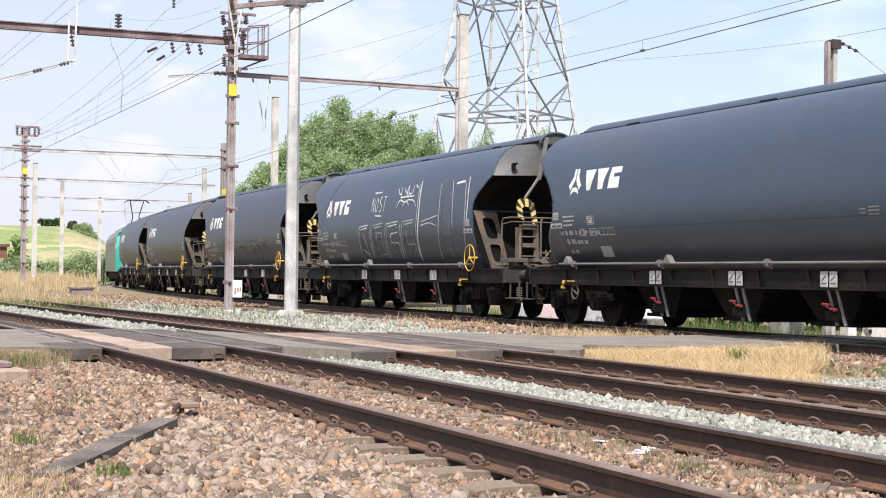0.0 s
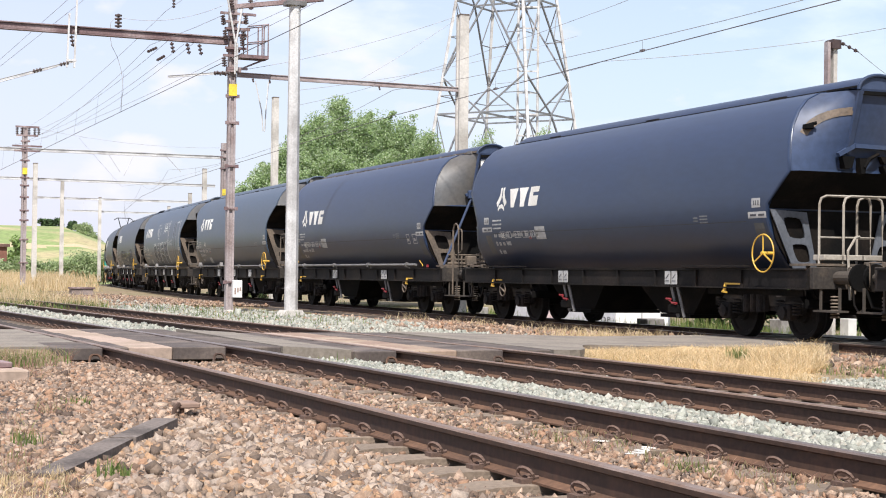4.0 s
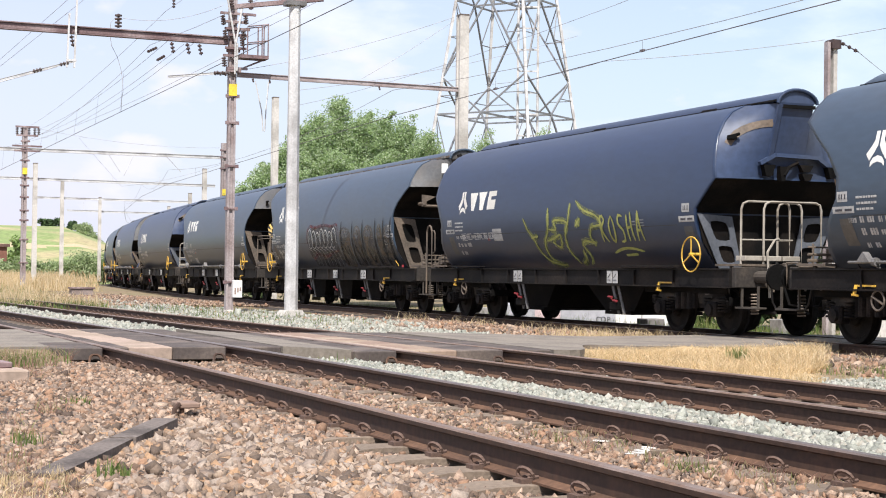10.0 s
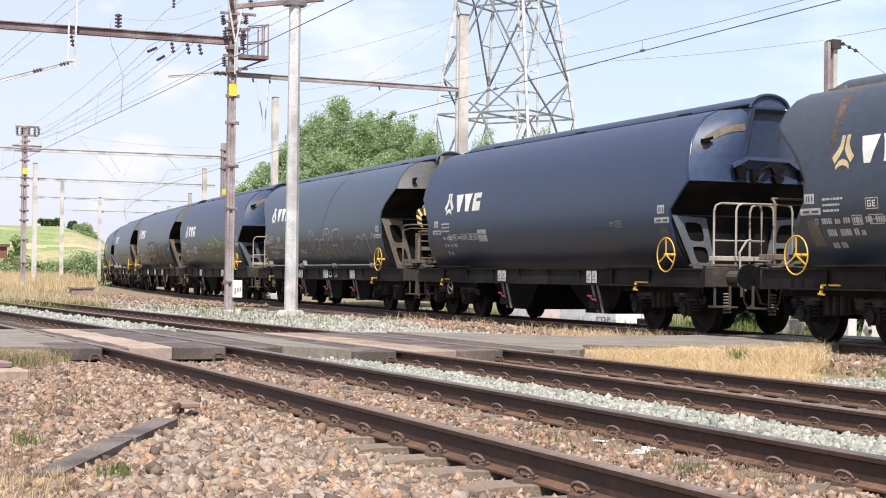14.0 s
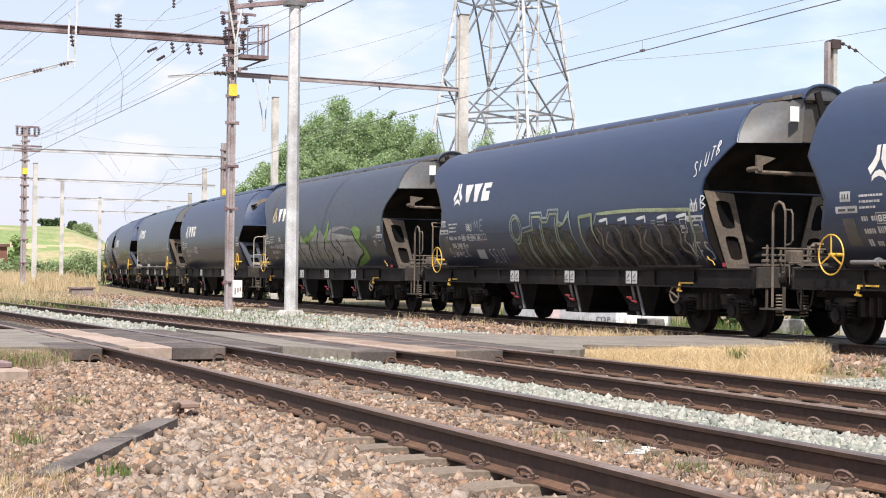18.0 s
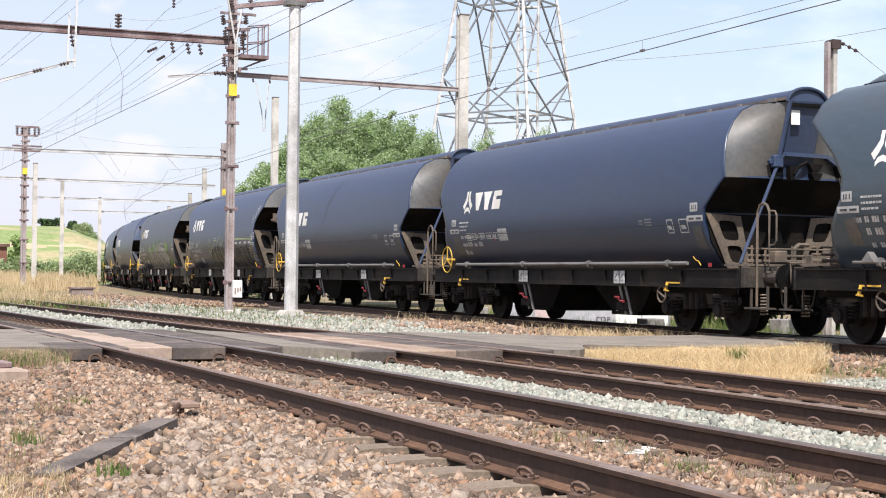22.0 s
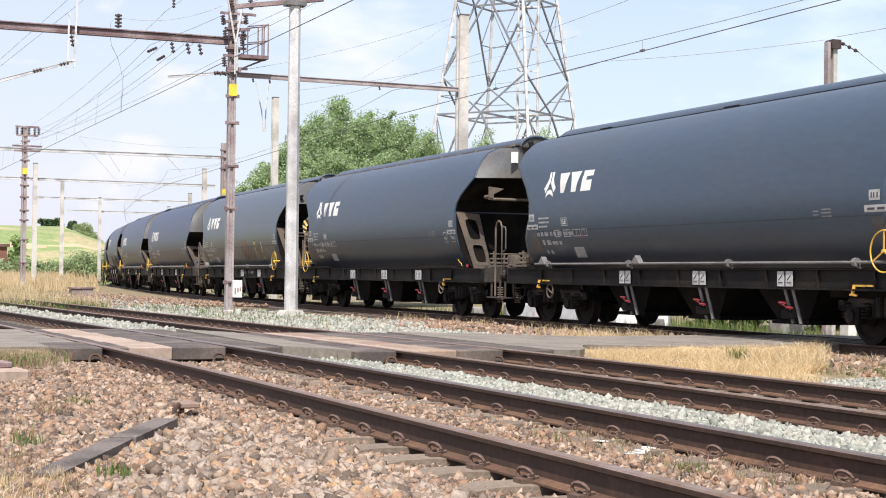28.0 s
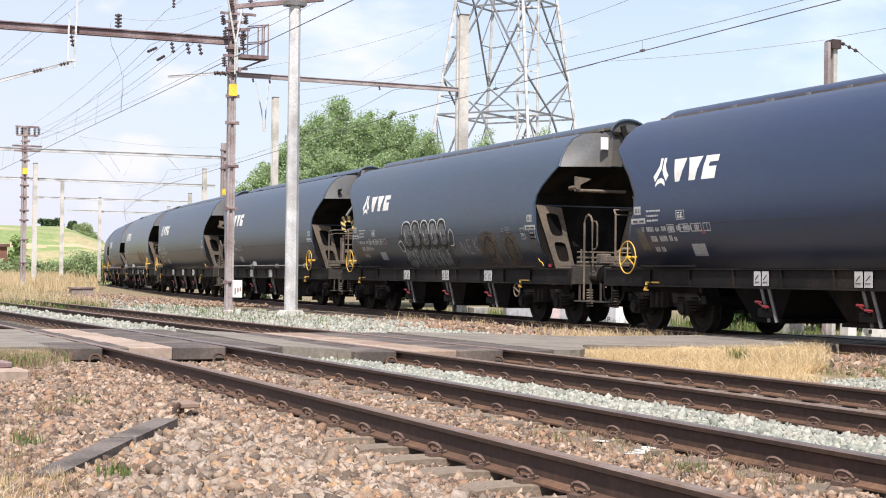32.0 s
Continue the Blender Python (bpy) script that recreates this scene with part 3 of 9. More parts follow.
def crossing_panels():
    """Pre-cast slabs between and beside the rails."""
    for i, (cx, zc, cols) in enumerate([(TRACK_1, Z_1, ("panel_dark", "panel_light", "panel_dark")), (TRACK_2, Z_2, ("panel_light", "panel_brown", "panel_dark"))]):
        thing = empty("crossing_deck")
        tagged(thing, "pale and dark pre-cast level crossing slabs between the rails", "crossing deck", group="crossing decks")
        n = 4
        for k in range(n):
            y0 = ROAD_0 - 0.05 + k * (ROAD_1 - ROAD_0) / n
            y1 = y0 + (ROAD_1 - ROAD_0) / n - 0.02
            sh = side_shift((y0 + y1) / 2)
            for lo, hi, col in [(-GAUGE / 2 + 0.085, -0.50, cols[0]), (-0.495, 0.02, cols[1]), (0.025, GAUGE / 2 - 0.085, cols[2])]:
                bm = fresh()
                box(bm, (cx + sh + (lo + hi) / 2, (y0 + y1) / 2, zc - 0.085), (hi - lo, y1 - y0, 0.155), bevel=0.012)
                part("slab", bm, col, thing)
            for sgn in (-1, 1):
                bm = fresh()
                a, b = GAUGE / 2 + 0.05, GAUGE / 2 + 0.60
                box(bm, (cx + sh + sgn * (a + b) / 2, (y0 + y1) / 2, zc - 0.085), (b - a, y1 - y0, 0.15), bevel=0.012)
                part("side_slab", bm, "asphalt" if i == 0 and sgn < 0 and k else "panel_dark", thing)
        sh = side_shift(ROAD_0)
        for off in (GAUGE / 2 - 0.21, -GAUGE / 2 - 0.17):
            bm = fresh()
            x, y, z = cx + sh + off, ROAD_0 - 0.12, zc - 0.165
            path_rod(bm, [(x - 0.08, y - 0.05, z - 0.03), (x - 0.06, y, z + 0.05), (x - 0.03, y + 0.02, z + 0.075), (x + 0.03, y + 0.02, z + 0.075), (x + 0.06, y, z + 0.05), (x + 0.08, y - 0.05, z - 0.03)], 0.017, 6)
            part("end_bracket", bm, "rail_foot" if off < 0 else "rail_side", thing, "rusty iron bracket at the end of the slabs")


crossing_panels()

# ---- tracks ----
YS_NEAR = frange(-30, 60, 0.75) + frange(62, 140, 3)


def near_track(kind, label):
    thing = empty("railway_track_" + ("front" if kind == 1 else "middle"))
    tagged(thing, label, "railway track", kind="structure")
    for sgn in (-1, 1):
        r = rail("rail", [track_point(kind, y, sgn * GAUGE / 2) for y in YS_NEAR], "rail_top" if kind == 1 and sgn < 0 else ("rail_bright" if kind == 1 else "rail_top"))
        r.parent = thing
    bm = fresh()
    out = [(-1.28, -0.40), (1.28, -0.40), (1.28, -0.20), (1.05, -0.169), (0.45, -0.169), (0.3, -0.20), (-0.3, -0.20), (-0.45, -0.169), (-1.05, -0.169), (-1.28, -0.20)]
    prism(bm, out, -0.13, 0.13, lambda u, v, w: Vector((u, w, v)))
    first = part("sleeper", bm, "sleeper", thing, "weathered concrete sleeper")
    bm = fresh()
    q = []
    for k in range(11):
        a = math.pi * (-0.25 + 1.5 * k / 10)
        q.append(Vector((-0.010 * math.sin(a) - 0.020 * math.cos(a), 0.047 * math.cos(a), 0.040 + 0.036 * math.sin(a))))
    path_rod(bm, q, 0.011, 5)
    box(bm, (0.0, 0.0, 0.010), (0.09, 0.10, 0.024))
    rod(bm, (0.0, -0.028, 0.022), (0.055, -0.045, 0.030), 0.011, 5)
    rod(bm, (0.0, 0.028, 0.022), (0.055, 0.045, 0.030), 0.011, 5)
    clip = part("rail_clip", bm, "clip", thing, "rusty spring clip on the rail foot")
    z = Z_1 if kind == 1 else Z_2
    if kind == 1:
        for mx, my, a in ((4.56, 8.08, 0.10), (4.63, 8.15, 0.5), (4.70, 8.22, 0.1), (4.77, 8.29, -0.3), (4.84, 8.37, 0.2), (4.74, 8.80, 0.6)):
            bm = fresh()
            box(bm, (mx, my, -0.166), (0.035, 0.10, 0.006), Matrix.Rotation(a, 3, "Z"))
            part("painted_bar", bm, "white", thing, "white painted bar on a sleeper")
    used = False
    ys = [y for y in frange(-6.1 + (0.2 if kind == 2 else 0), 60, 0.602) if y < ROAD_0 - 0.2 or y > ROAD_1 + 0.2]
    for y in ys:
        m = pose(track_point(kind, y, 0)[0], y, z)
        if not used:
            first.matrix_basis = m
            used = True
        else:
            share(first, "sleeper", thing, m)
        if 3 < y < 22 or 24 < y < 44:
            for rs in (-1, 1):
                for side in (-1, 1):
                    x = track_point(kind, y, rs * GAUGE / 2 + side * 0.085)[0]
                    mm = pose(x, y, z - 0.168, 0, 0, 0 if side < 0 else 180)
                    if clip is not None:
                        clip.matrix_basis = mm
                        keep = clip
                        clip = None
                    else:
                        share(keep, "rail_clip", thing, mm)
    return thing


near_track(1, "rusty running rails on concrete sleepers with ring clips")
near_track(2, "rusty rails of the middle track on concrete sleepers")


def train_track():
    thing = empty("railway_track_train")
    tagged(thing, "dark rails of the curving track that carries the train", "railway track", kind="structure")
    for sgn in (-1, 1):
        pts = []
        for s in frange(-330, 380, 2.0):
            x, y, th = on_line(s)
            pts.append((x + sgn * GAUGE / 2 * math.cos(th), y - sgn * GAUGE / 2 * math.sin(th), Z_T))
        r = rail("rail", pts, "rail_bright")
        r.parent = thing
    bm = fresh()
    box(bm, (0, 0, -0.24), (2.6, 0.26, 0.18), bevel=0.01)
    first = part("sleeper", bm, "sleeper", thing, "dark weathered sleeper")
    used = False
    for s in frange(2, 132, 0.62):
        x, y, th = on_line(s)
        m = pose(x, y, Z_T, 0, 0, -math.degrees(th))
        if not used:
            first.matrix_basis, used = m, True
        else:
            share(first, "sleeper", thing, m)


train_track()


# ---- the train ----
TANK = [(0.0, 4.25), (0.30, 4.24), (0.60, 4.185), (0.88, 4.06), (1.10, 3.86), (1.27, 3.60), (1.34, 3.42), (1.38, 3.30), (1.445, 3.02), (1.47, 2.82), (1.49, 2.64), (1.497, 2.50), (1.50, 2.30),
        (1.475, 2.08), (1.42, 1.88), (1.34, 1.70), (1.22, 1.50), (1.09, 1.32), (1.0, 1.22)]


# the ends: heights and setbacks of the tank's edge from the buffers
REAR_LONG = [(4.25, 1.74), (4.18, 1.72), (3.84, 1.51), (3.50, 1.40), (3.42, 1.38), (3.30, 1.56), (3.02, 1.98), (2.82, 2.20), (2.64, 2.27), (2.50, 2.27), (1.2, 2.27)]
REAR_SHORT = [(4.25, 1.56), (4.18, 1.55), (3.86, 1.41), (3.42, 1.28), (2.82, 1.10), (2.50, 1.46), (2.30, 1.70), (2.08, 1.75), (1.2, 1.75)]
FORE_LONG = [(4.25, 0.98), (3.60, 0.98), (3.30, 1.38), (3.02, 1.75), (2.64, 2.05), (2.30, 2.05), (1.88, 1.72), (1.50, 1.50), (1.2, 1.45)]
FORE_SHORT = [(4.25, 1.25), (3.02, 1.15), (2.64, 1.45), (2.30, 1.66), (2.08, 1.60), (1.70, 1.40), (1.2, 1.30)]


def tank_end(h, z, sgn=-1):
    """Half length of the tank at the height z, at the rear or the fore end."""
    rows = (REAR_LONG if h > 8 else REAR_SHORT) if sgn < 0 else (FORE_LONG if h > 8 else FORE_SHORT)
    for (za, xa), (zb, xb) in zip(rows[:-1], rows[1:]):
        if zb <= z <= za:
            return h - (xa + (xb - xa) * (za - z) / (za - zb))
    return h - rows[-1][1]


def tank_mesh(h):
    bm = fresh()
    ring = [(y, z) for y, z in TANK[::-1]] + [(-y, z) for y, z in TANK[1:]]
    us = [-1, -0.985, -0.8, -0.6, -0.4, -0.2, 0, 0.2, 0.4, 0.6, 0.8, 0.985, 1]
    rows = [[bm.verts.new((u * tank_end(h, z, -1 if u < 0 else 1), y, z)) for y, z in ring] for u in us]
    n = len(ring)
    for a, b in zip(rows[:-1], rows[1:]):
        for i in range(n - 1):
            f = bm.faces.new((a[i], a[i + 1], b[i + 1], b[i]))
            f.smooth = True
    for row, flip in ((rows[0], False), (rows[-1], True)):
        for i in range(n // 2):
            q = (row[i], row[i + 1], row[n - 2 - i], row[n - 1 - i])
            if len(set(q)) == 4:
                bm.faces.new(q[::-1] if flip else q)
            else:
                bm.faces.new((row[i], row[i + 1], row[n - 1 - i]))
    bmesh.ops.recalc_face_normals(bm, faces=bm.faces)
    return bm


def tank_y(z):
    """Half width of the tank at the height z."""
    for (ya, za), (yb, zb) in zip(TANK[:-1], TANK[1:]):
        if zb <= z <= za:
            return ya + (yb - ya) * (za - z) / (za - zb)
    return TANK[-1][0]


def cut_level(poly, z, keep_above):
    """The part of a flat outline above or below a level."""
    out = []
    for (xa, za), (xb, zb) in zip(poly, poly[1:] + poly[:1]):
        ina, inb = (za >= z) == keep_above, (zb >= z) == keep_above
        if ina:
            out.append((xa, za))
        if ina != inb and abs(zb - za) > 1e-9:
            t = (z - za) / (zb - za)
            out.append((xa + (xb - xa) * t, z))
    return out


def decal(bm, outline, lift=0.004):
    """A thin flat shape laid on the camera side of the tank: outline in (x, z), cut at the bends of the shell."""
    outline = list(outline)
    lo, hi = min(z for _, z in outline), max(z for _, z in outline)
    bends = [z for _, z in TANK if lo + 1e-4 < z < hi - 1e-4]
    pieces, rest = [], outline
    for z in sorted(bends):
        pieces.append(cut_level(rest, z, False))
        rest = cut_level(rest, z, True)
    pieces.append(rest)
    for p in pieces:
        if len(p) >= 3:
            bm.faces.new([bm.verts.new((x, tank_y(z) + lift, z)) for x, z in p])
    return bm


def decal_rect(bm, x0, x1, z0, z1, lift=0.004, lean=0.0):
    lb = lean * (z1 - z0)
    decal(bm, [(x0, z0), (x1, z0), (x1 + lb, z1), (x0 + lb, z1)], lift)
    return bm


def handwheel(parent, x, y, z):
    bm = fresh()
    torus(bm, (x, y, z), (0, 1, 0), 0.315, 0.013, 32, 6)
    hw = part("handwheel", bm, "yellow", parent, "yellow hand brake wheel")
    for k in range(3):
        a = math.radians(90 + 120 * k)
        part("spoke", bar(fresh(), (x, y, z), (x + 0.31 * math.cos(a), y, z + 0.31 * math.sin(a)), 0.014, 0.024), "yellow", hw)
    part("hub", rod(fresh(), (x, y - 0.2, z), (x, y + 0.03, z), 0.03, 10), "yellow", hw)
    return hw


def bogie(parent, cx):
    b = empty("bogie")
    b.parent = parent
    b.matrix_basis = pose(cx, 0, 0)
    for sgn in (-1, 1):
        y = sgn * 1.0
        bm = fresh()
        out = [(-1.25, 0.62), (-1.15, 0.42), (-0.62, 0.40), (-0.45, 0.48), (0.45, 0.48), (0.62, 0.40), (1.15, 0.42), (1.25, 0.62), (1.1, 0.80), (0.5, 0.72), (0.3, 0.86), (-0.3, 0.86), (-0.5, 0.72), (-1.1, 0.80)]
        prism(bm, out, y - 0.06, y + 0.06, lambda u, v, w: Vector((u, w, v)))
        part("side_frame", bm, "bogie", b)
        for ax in (-0.9, 0.9):
            bm = fresh()
            box(bm, (ax, y + sgn * 0.10, 0.47), (0.30, 0.22, 0.28), bevel=0.03)
            rod(bm, (ax, y + sgn * 0.2, 0.46), (ax, y + sgn * 0.26, 0.46), 0.11, 12)
            part("axle_box", bm, "bogie", b)
            for so in (-0.24, 0.24):
                bm = fresh()
                for k in range(5):
                    torus(bm, (ax + so, y + sgn * 0.1, 0.44 + 0.055 * k), (0, 0, 1), 0.075, 0.018, 10, 5)
                part("spring", bm, "bogie", b)
    bm = fresh()
    box(bm, (0, 0, 0.68), (0.5, 2.0, 0.2))
    box(bm, (0, 0, 0.85), (0.4, 0.6, 0.2))
    part("bolster", bm, "under", b)
    bm = fresh()
    for ax in (-1.28, 1.28):
        for y in (-0.75, 0.75):
            box(bm, (ax, y, 0.45), (0.06, 0.12, 0.36))
    part("brake_block", bm, "bogie", b)
    for ax in (-1.36, 1.36):
        bm = fresh()
        box(bm, (ax, 0, 0.62), (0.10, 2.16, 0.16), bevel=0.01)
        part("headstock", bm, "under", b)
    for sgn in (-1, 1):
        bm = fresh()
        box(bm, (0, sgn * 1.13, 0.62), (0.62, 0.12, 0.30), bevel=0.02)
        for k in (-0.2, 0.0, 0.2):
            rod(bm, (k, sgn * 1.20, 0.46), (k, sgn * 1.20, 0.76), 0.065, 8)
        part("bolster_spring", bm, "bogie", b)
        bm = fresh()
        bar(bm, (-1.45, sgn * 1.18, 0.80), (1.45, sgn * 1.18, 0.80), 0.06, 0.10)
        part("side_bearer", bm, "under", b)
    bm = fresh()
    for y in (-0.35, 0.35):
        rod(bm, (-1.7, y, 0.42), (1.7, y, 0.42), 0.03, 6)
    part("brake_rod", bm, "bogie", b)
    for ax in (-0.9, 0.9):
        ws = empty("wheelset")
        ws.parent = b
        ws.matrix_basis = pose(ax, 0, 0.46)
        bm = fresh()
        rod(bm, (0, -1.1, 0), (0, 1.1, 0), 0.08, 10)
        part("axle", bm, "wheel", ws)
        for y in (-0.75, 0.75):
            o = 1 if y > 0 else -1
            prof = [(0.0, 0.10), (0.16, 0.10), (0.18, 0.05), (0.36, 0.03), (0.39, 0.065), (0.455, 0.065), (0.46, -0.06), (0.49, -0.068), (0.49, -0.09), (0.40, -0.09), (0.36, -0.03), (0.0, -0.05)]
            bm = fresh()
            rings = [[bm.verts.new((r * math.cos(6.28318 * k / 30), y + o * d, r * math.sin(6.28318 * k / 30))) for k in range(30)] for r, d in prof[1:-1]]
            for p, q in zip(rings[:-1], rings[1:]):
                for k in range(30):
                    bm.faces.new((p[k], p[(k + 1) % 30], q[(k + 1) % 30], q[k]))
            bm.faces.new(rings[0])
            bm.faces.new(rings[-1][::-1])
            bmesh.ops.recalc_face_normals(bm, faces=bm.faces)
            part("wheel", bm, "wheel", ws)
        WHEELSETS.append(ws)
    return b


WHEELSETS = []


def logo(parent, x, z, k=1.3):
    """The owner's mark as plain pale shapes: three petals and three slanted blocks."""
    q = 1.02
    bm = fresh()
    for sg in (-1, 1):
        for o in ([(0.015, 0.27), (0.085, 0.27), (0.085, 0.13), (0.015, 0.05)], [(0.015, 0.05), (0.085, 0.13), (0.135, 0.03), (0.07, -0.06)], [(0.07, -0.06), (0.135, 0.03), (0.215, -0.07), (0.15, -0.17)]):
            decal(bm, [(x - k * (0.21 + sg * u), z + q * w) for u, w in o])
    arc = [(0.08, -0.20, -0.24), (0.13, -0.13, -0.19), (0.21, -0.10, -0.165), (0.29, -0.13, -0.19), (0.34, -0.20, -0.24)]
    for (ua, ta, ba), (ub, tb, bb) in zip(arc[:-1], arc[1:]):
        decal(bm, [(x - k * ua, z + q * ta), (x - k * ub, z + q * tb), (x - k * ub, z + q * (bb - 0.03)), (x - k * ua, z + q * (ba - 0.03))])
    part("emblem", bm, "white", parent, "pale three-petal emblem")

    def block(x0, x1, z0, z1, lean=-0.12):
        decal_rect(bm, x - k * x1, x - k * x0, z + q * z0, z + q * z1, lean=lean)
    bm = fresh()
    for i in range(4):
        p, r = i / 4, (i + 1) / 4
        zl, zh = z + q * (-0.20 + 0.42 * p), z + q * (-0.20 + 0.42 * r)
        decal(bm, [(x - k * (0.62 - 0.10 * p), zl), (x - k * (0.74 + 0.12 * p), zl), (x - k * (0.74 + 0.12 * r), zh), (x - k * (0.62 - 0.10 * r), zh)])
    part("mark", bm, "white", parent, "pale slanted block")
    bm = fresh()
    for i in range(4):
        p, r = i / 4, (i + 1) / 4
        zl, zh = z + q * (-0.20 + 0.42 * p), z + q * (-0.20 + 0.42 * r)
        wl, wh = 0.085 + 0.10 * p ** 2, 0.085 + 0.10 * r ** 2
        decal(bm, [(x - k * (1.07 - wl + 0.03 * p), zl), (x - k * (1.07 + wl + 0.03 * p), zl), (x - k * (1.07 + wh + 0.03 * r), zh), (x - k * (1.07 - wh + 0.03 * r), zh)])
    part("mark", bm, "white", parent, "pale slanted block")
    bm = fresh()
    block(1.36, 1.70, 0.10, 0.22)
    block(1.32, 1.46, -0.20, 0.10)
    block(1.46, 1.66, -0.20, 0.02)
    part("mark", bm, "white", parent, "pale slanted block")


def lettering(parent, x, z, kind):
    """Unreadable stencilled lines as bars, frames and plates."""
    rng = random.Random(kind)
    bm = fresh()
    for k in range(3):
        a = x
        while a > x - 0.50 + 0.06 * k:
            cw = rng.uniform(0.02, 0.09)
            decal_rect(bm, a - cw, a, z + 0.42 - 0.09 * k, z + 0.455 - 0.09 * k)
            a -= cw + 0.014
    tagged(part("address_lines", bm, "text_grey", parent, "three lines of tiny pale stencilling"), kind="stuff")
    for row, zz in ((0, z + 0.05), (1, z - 0.14), (2, z - 0.33)):
        bm = fresh()
        a = x + (0.25 if kind in (0, 2) and row == 0 else 0)
        for k in range((8, 4, 2)[row]):
            hh = rng.choice((0.075, 0.09, 0.105))
            for c in range(rng.randint(2, 5)):
                cw = rng.choice((0.03, 0.042, 0.05))
                decal_rect(bm, a - cw, a, zz, zz + hh)
                if cw > 0.04:
                    decal_rect(bm, a - cw + 0.012, a - 0.012, zz + hh * 0.3, zz + hh * 0.42, 0.003)
                a -= cw + 0.014
            a -= rng.uniform(0.05, 0.10)
        tagged(part("stencil_row", bm, "text_grey", parent, "row of small pale stencilling"), kind="stuff")
    for k in range(4):
        bm = fresh()
        a = x - 0.70 - 0.42 * k
        w = (0.26, 0.34, 0.36, 0.24)[k]
        for zz in (z + 0.02, z + 0.155):
            decal_rect(bm, a - w, a, zz, zz + 0.016, 0.007)
        for aa in (a, a - w + 0.02, a - w / 2):
            decal_rect(bm, aa - 0.016, aa, z + 0.02, z + 0.17, 0.007)
        if k == 1:
            decal_rect(bm, a - w, a, z + 0.09, z + 0.103, 0.007)
        part("stencil_frame", bm, "text_grey", parent, "pale outlined stencil box")
    cu, cz = (1.08, z + 0.25) if kind in (0, 2) else (0.36, z + 0.0)
    bm = fresh()
    for zz in (cz, cz + 0.16):
        decal_rect(bm, x - cu - 0.30, x - cu, zz, zz + 0.014, 0.007)
    for aa in (x - cu - 0.30, x - cu - 0.014):
        decal_rect(bm, aa, aa + 0.014, cz, cz + 0.17, 0.007)
    fr = part("country_frame", bm, "text_grey", parent, "pale framed country code")
    for k, strokes in enumerate(([(0, 0, 0.02, 0.1), (0, 0, 0.09, 0.018), (0, 0.082, 0.09, 0.1), (0.07, 0, 0.09, 0.05), (0.045, 0.04, 0.09, 0.055)], [(0, 0, 0.02, 0.1), (0, 0, 0.08, 0.018), (0, 0.041, 0.07, 0.059), (0, 0.082, 0.08, 0.1)])):
        bm = fresh()
        for u0, v0, u1, v1 in strokes:
            decal_rect(bm, x - cu - 0.045 - 0.115 * k - u1, x - cu - 0.045 - 0.115 * k - u0, cz + 0.035 + v0, cz + 0.035 + v1, 0.007 + 0.0005 * len(bm.faces))
        part("letter", bm, "white", fr)
    bm = fresh()
    plate = (x - 2.72, x - 2.22, z - 0.03, z + 0.25, 0.0) if kind in (1, 3) else (x - 1.75, x - 1.30, z - 0.42, z - 0.20, -0.3)
    decal_rect(bm, plate[0], plate[1], plate[2], plate[3], 0.004, plate[4])
    dp = part("data_plate", bm, "plate_white", parent, "pale data plate with grey lines")
    bm = fresh()
    for k in range(3):
        zz = plate[2] + (plate[3] - plate[2]) * (0.18 + 0.27 * k)
        decal_rect(bm, plate[0] + 0.05, plate[1] - 0.05, zz, zz + 0.028, 0.008)
    part("data_lines", bm, "text_grey", dp)
    bm = fresh()
    decal_rect(bm, x - 2.0, x - 1.86, z - 0.02, z + 0.05)
    part("red_stencil", bm, "text_red", parent)
    h = 8.325 if kind in (0, 2) else 7.75
    bm = fresh()
    for k in range(3):
        decal_rect(bm, -(h - 3.62), -(h - 3.88), 2.02 + 0.055 * k, 2.045 + 0.055 * k)
    for k in range(2):
        decal_rect(bm, -(h - 3.95), -(h - 4.10), 2.05 + 0.055 * k, 2.075 + 0.055 * k)
    tagged(part("stencil_row", bm, "text_dim", parent, "row of small pale stencilling"), kind="stuff")
    if kind in (1, 2):
        bm = fresh()
        for xx, wd in ((h - 2.62, 0.30), (h - 3.06, 0.22)):
            for zz in (1.86, 2.10):
                decal_rect(bm, -xx - wd, -xx, zz, zz + 0.02)
            for u in (0, wd - 0.02):
                decal_rect(bm, -xx - wd + u, -xx - wd + u + 0.02, 1.86, 2.12)
            decal_rect(bm, -xx - wd * 0.8, -xx - wd * 0.25, 1.93, 2.02, lean=0.6)
        part("stencil_frame", bm, "text_grey", parent, "pale outlined stencil box")
    bm = fresh()
    decal_rect(bm, -(h - 2.4), h - 2.4, 2.005, 2.02, 0.006)
    part("weld_seam", bm, "seam", parent)


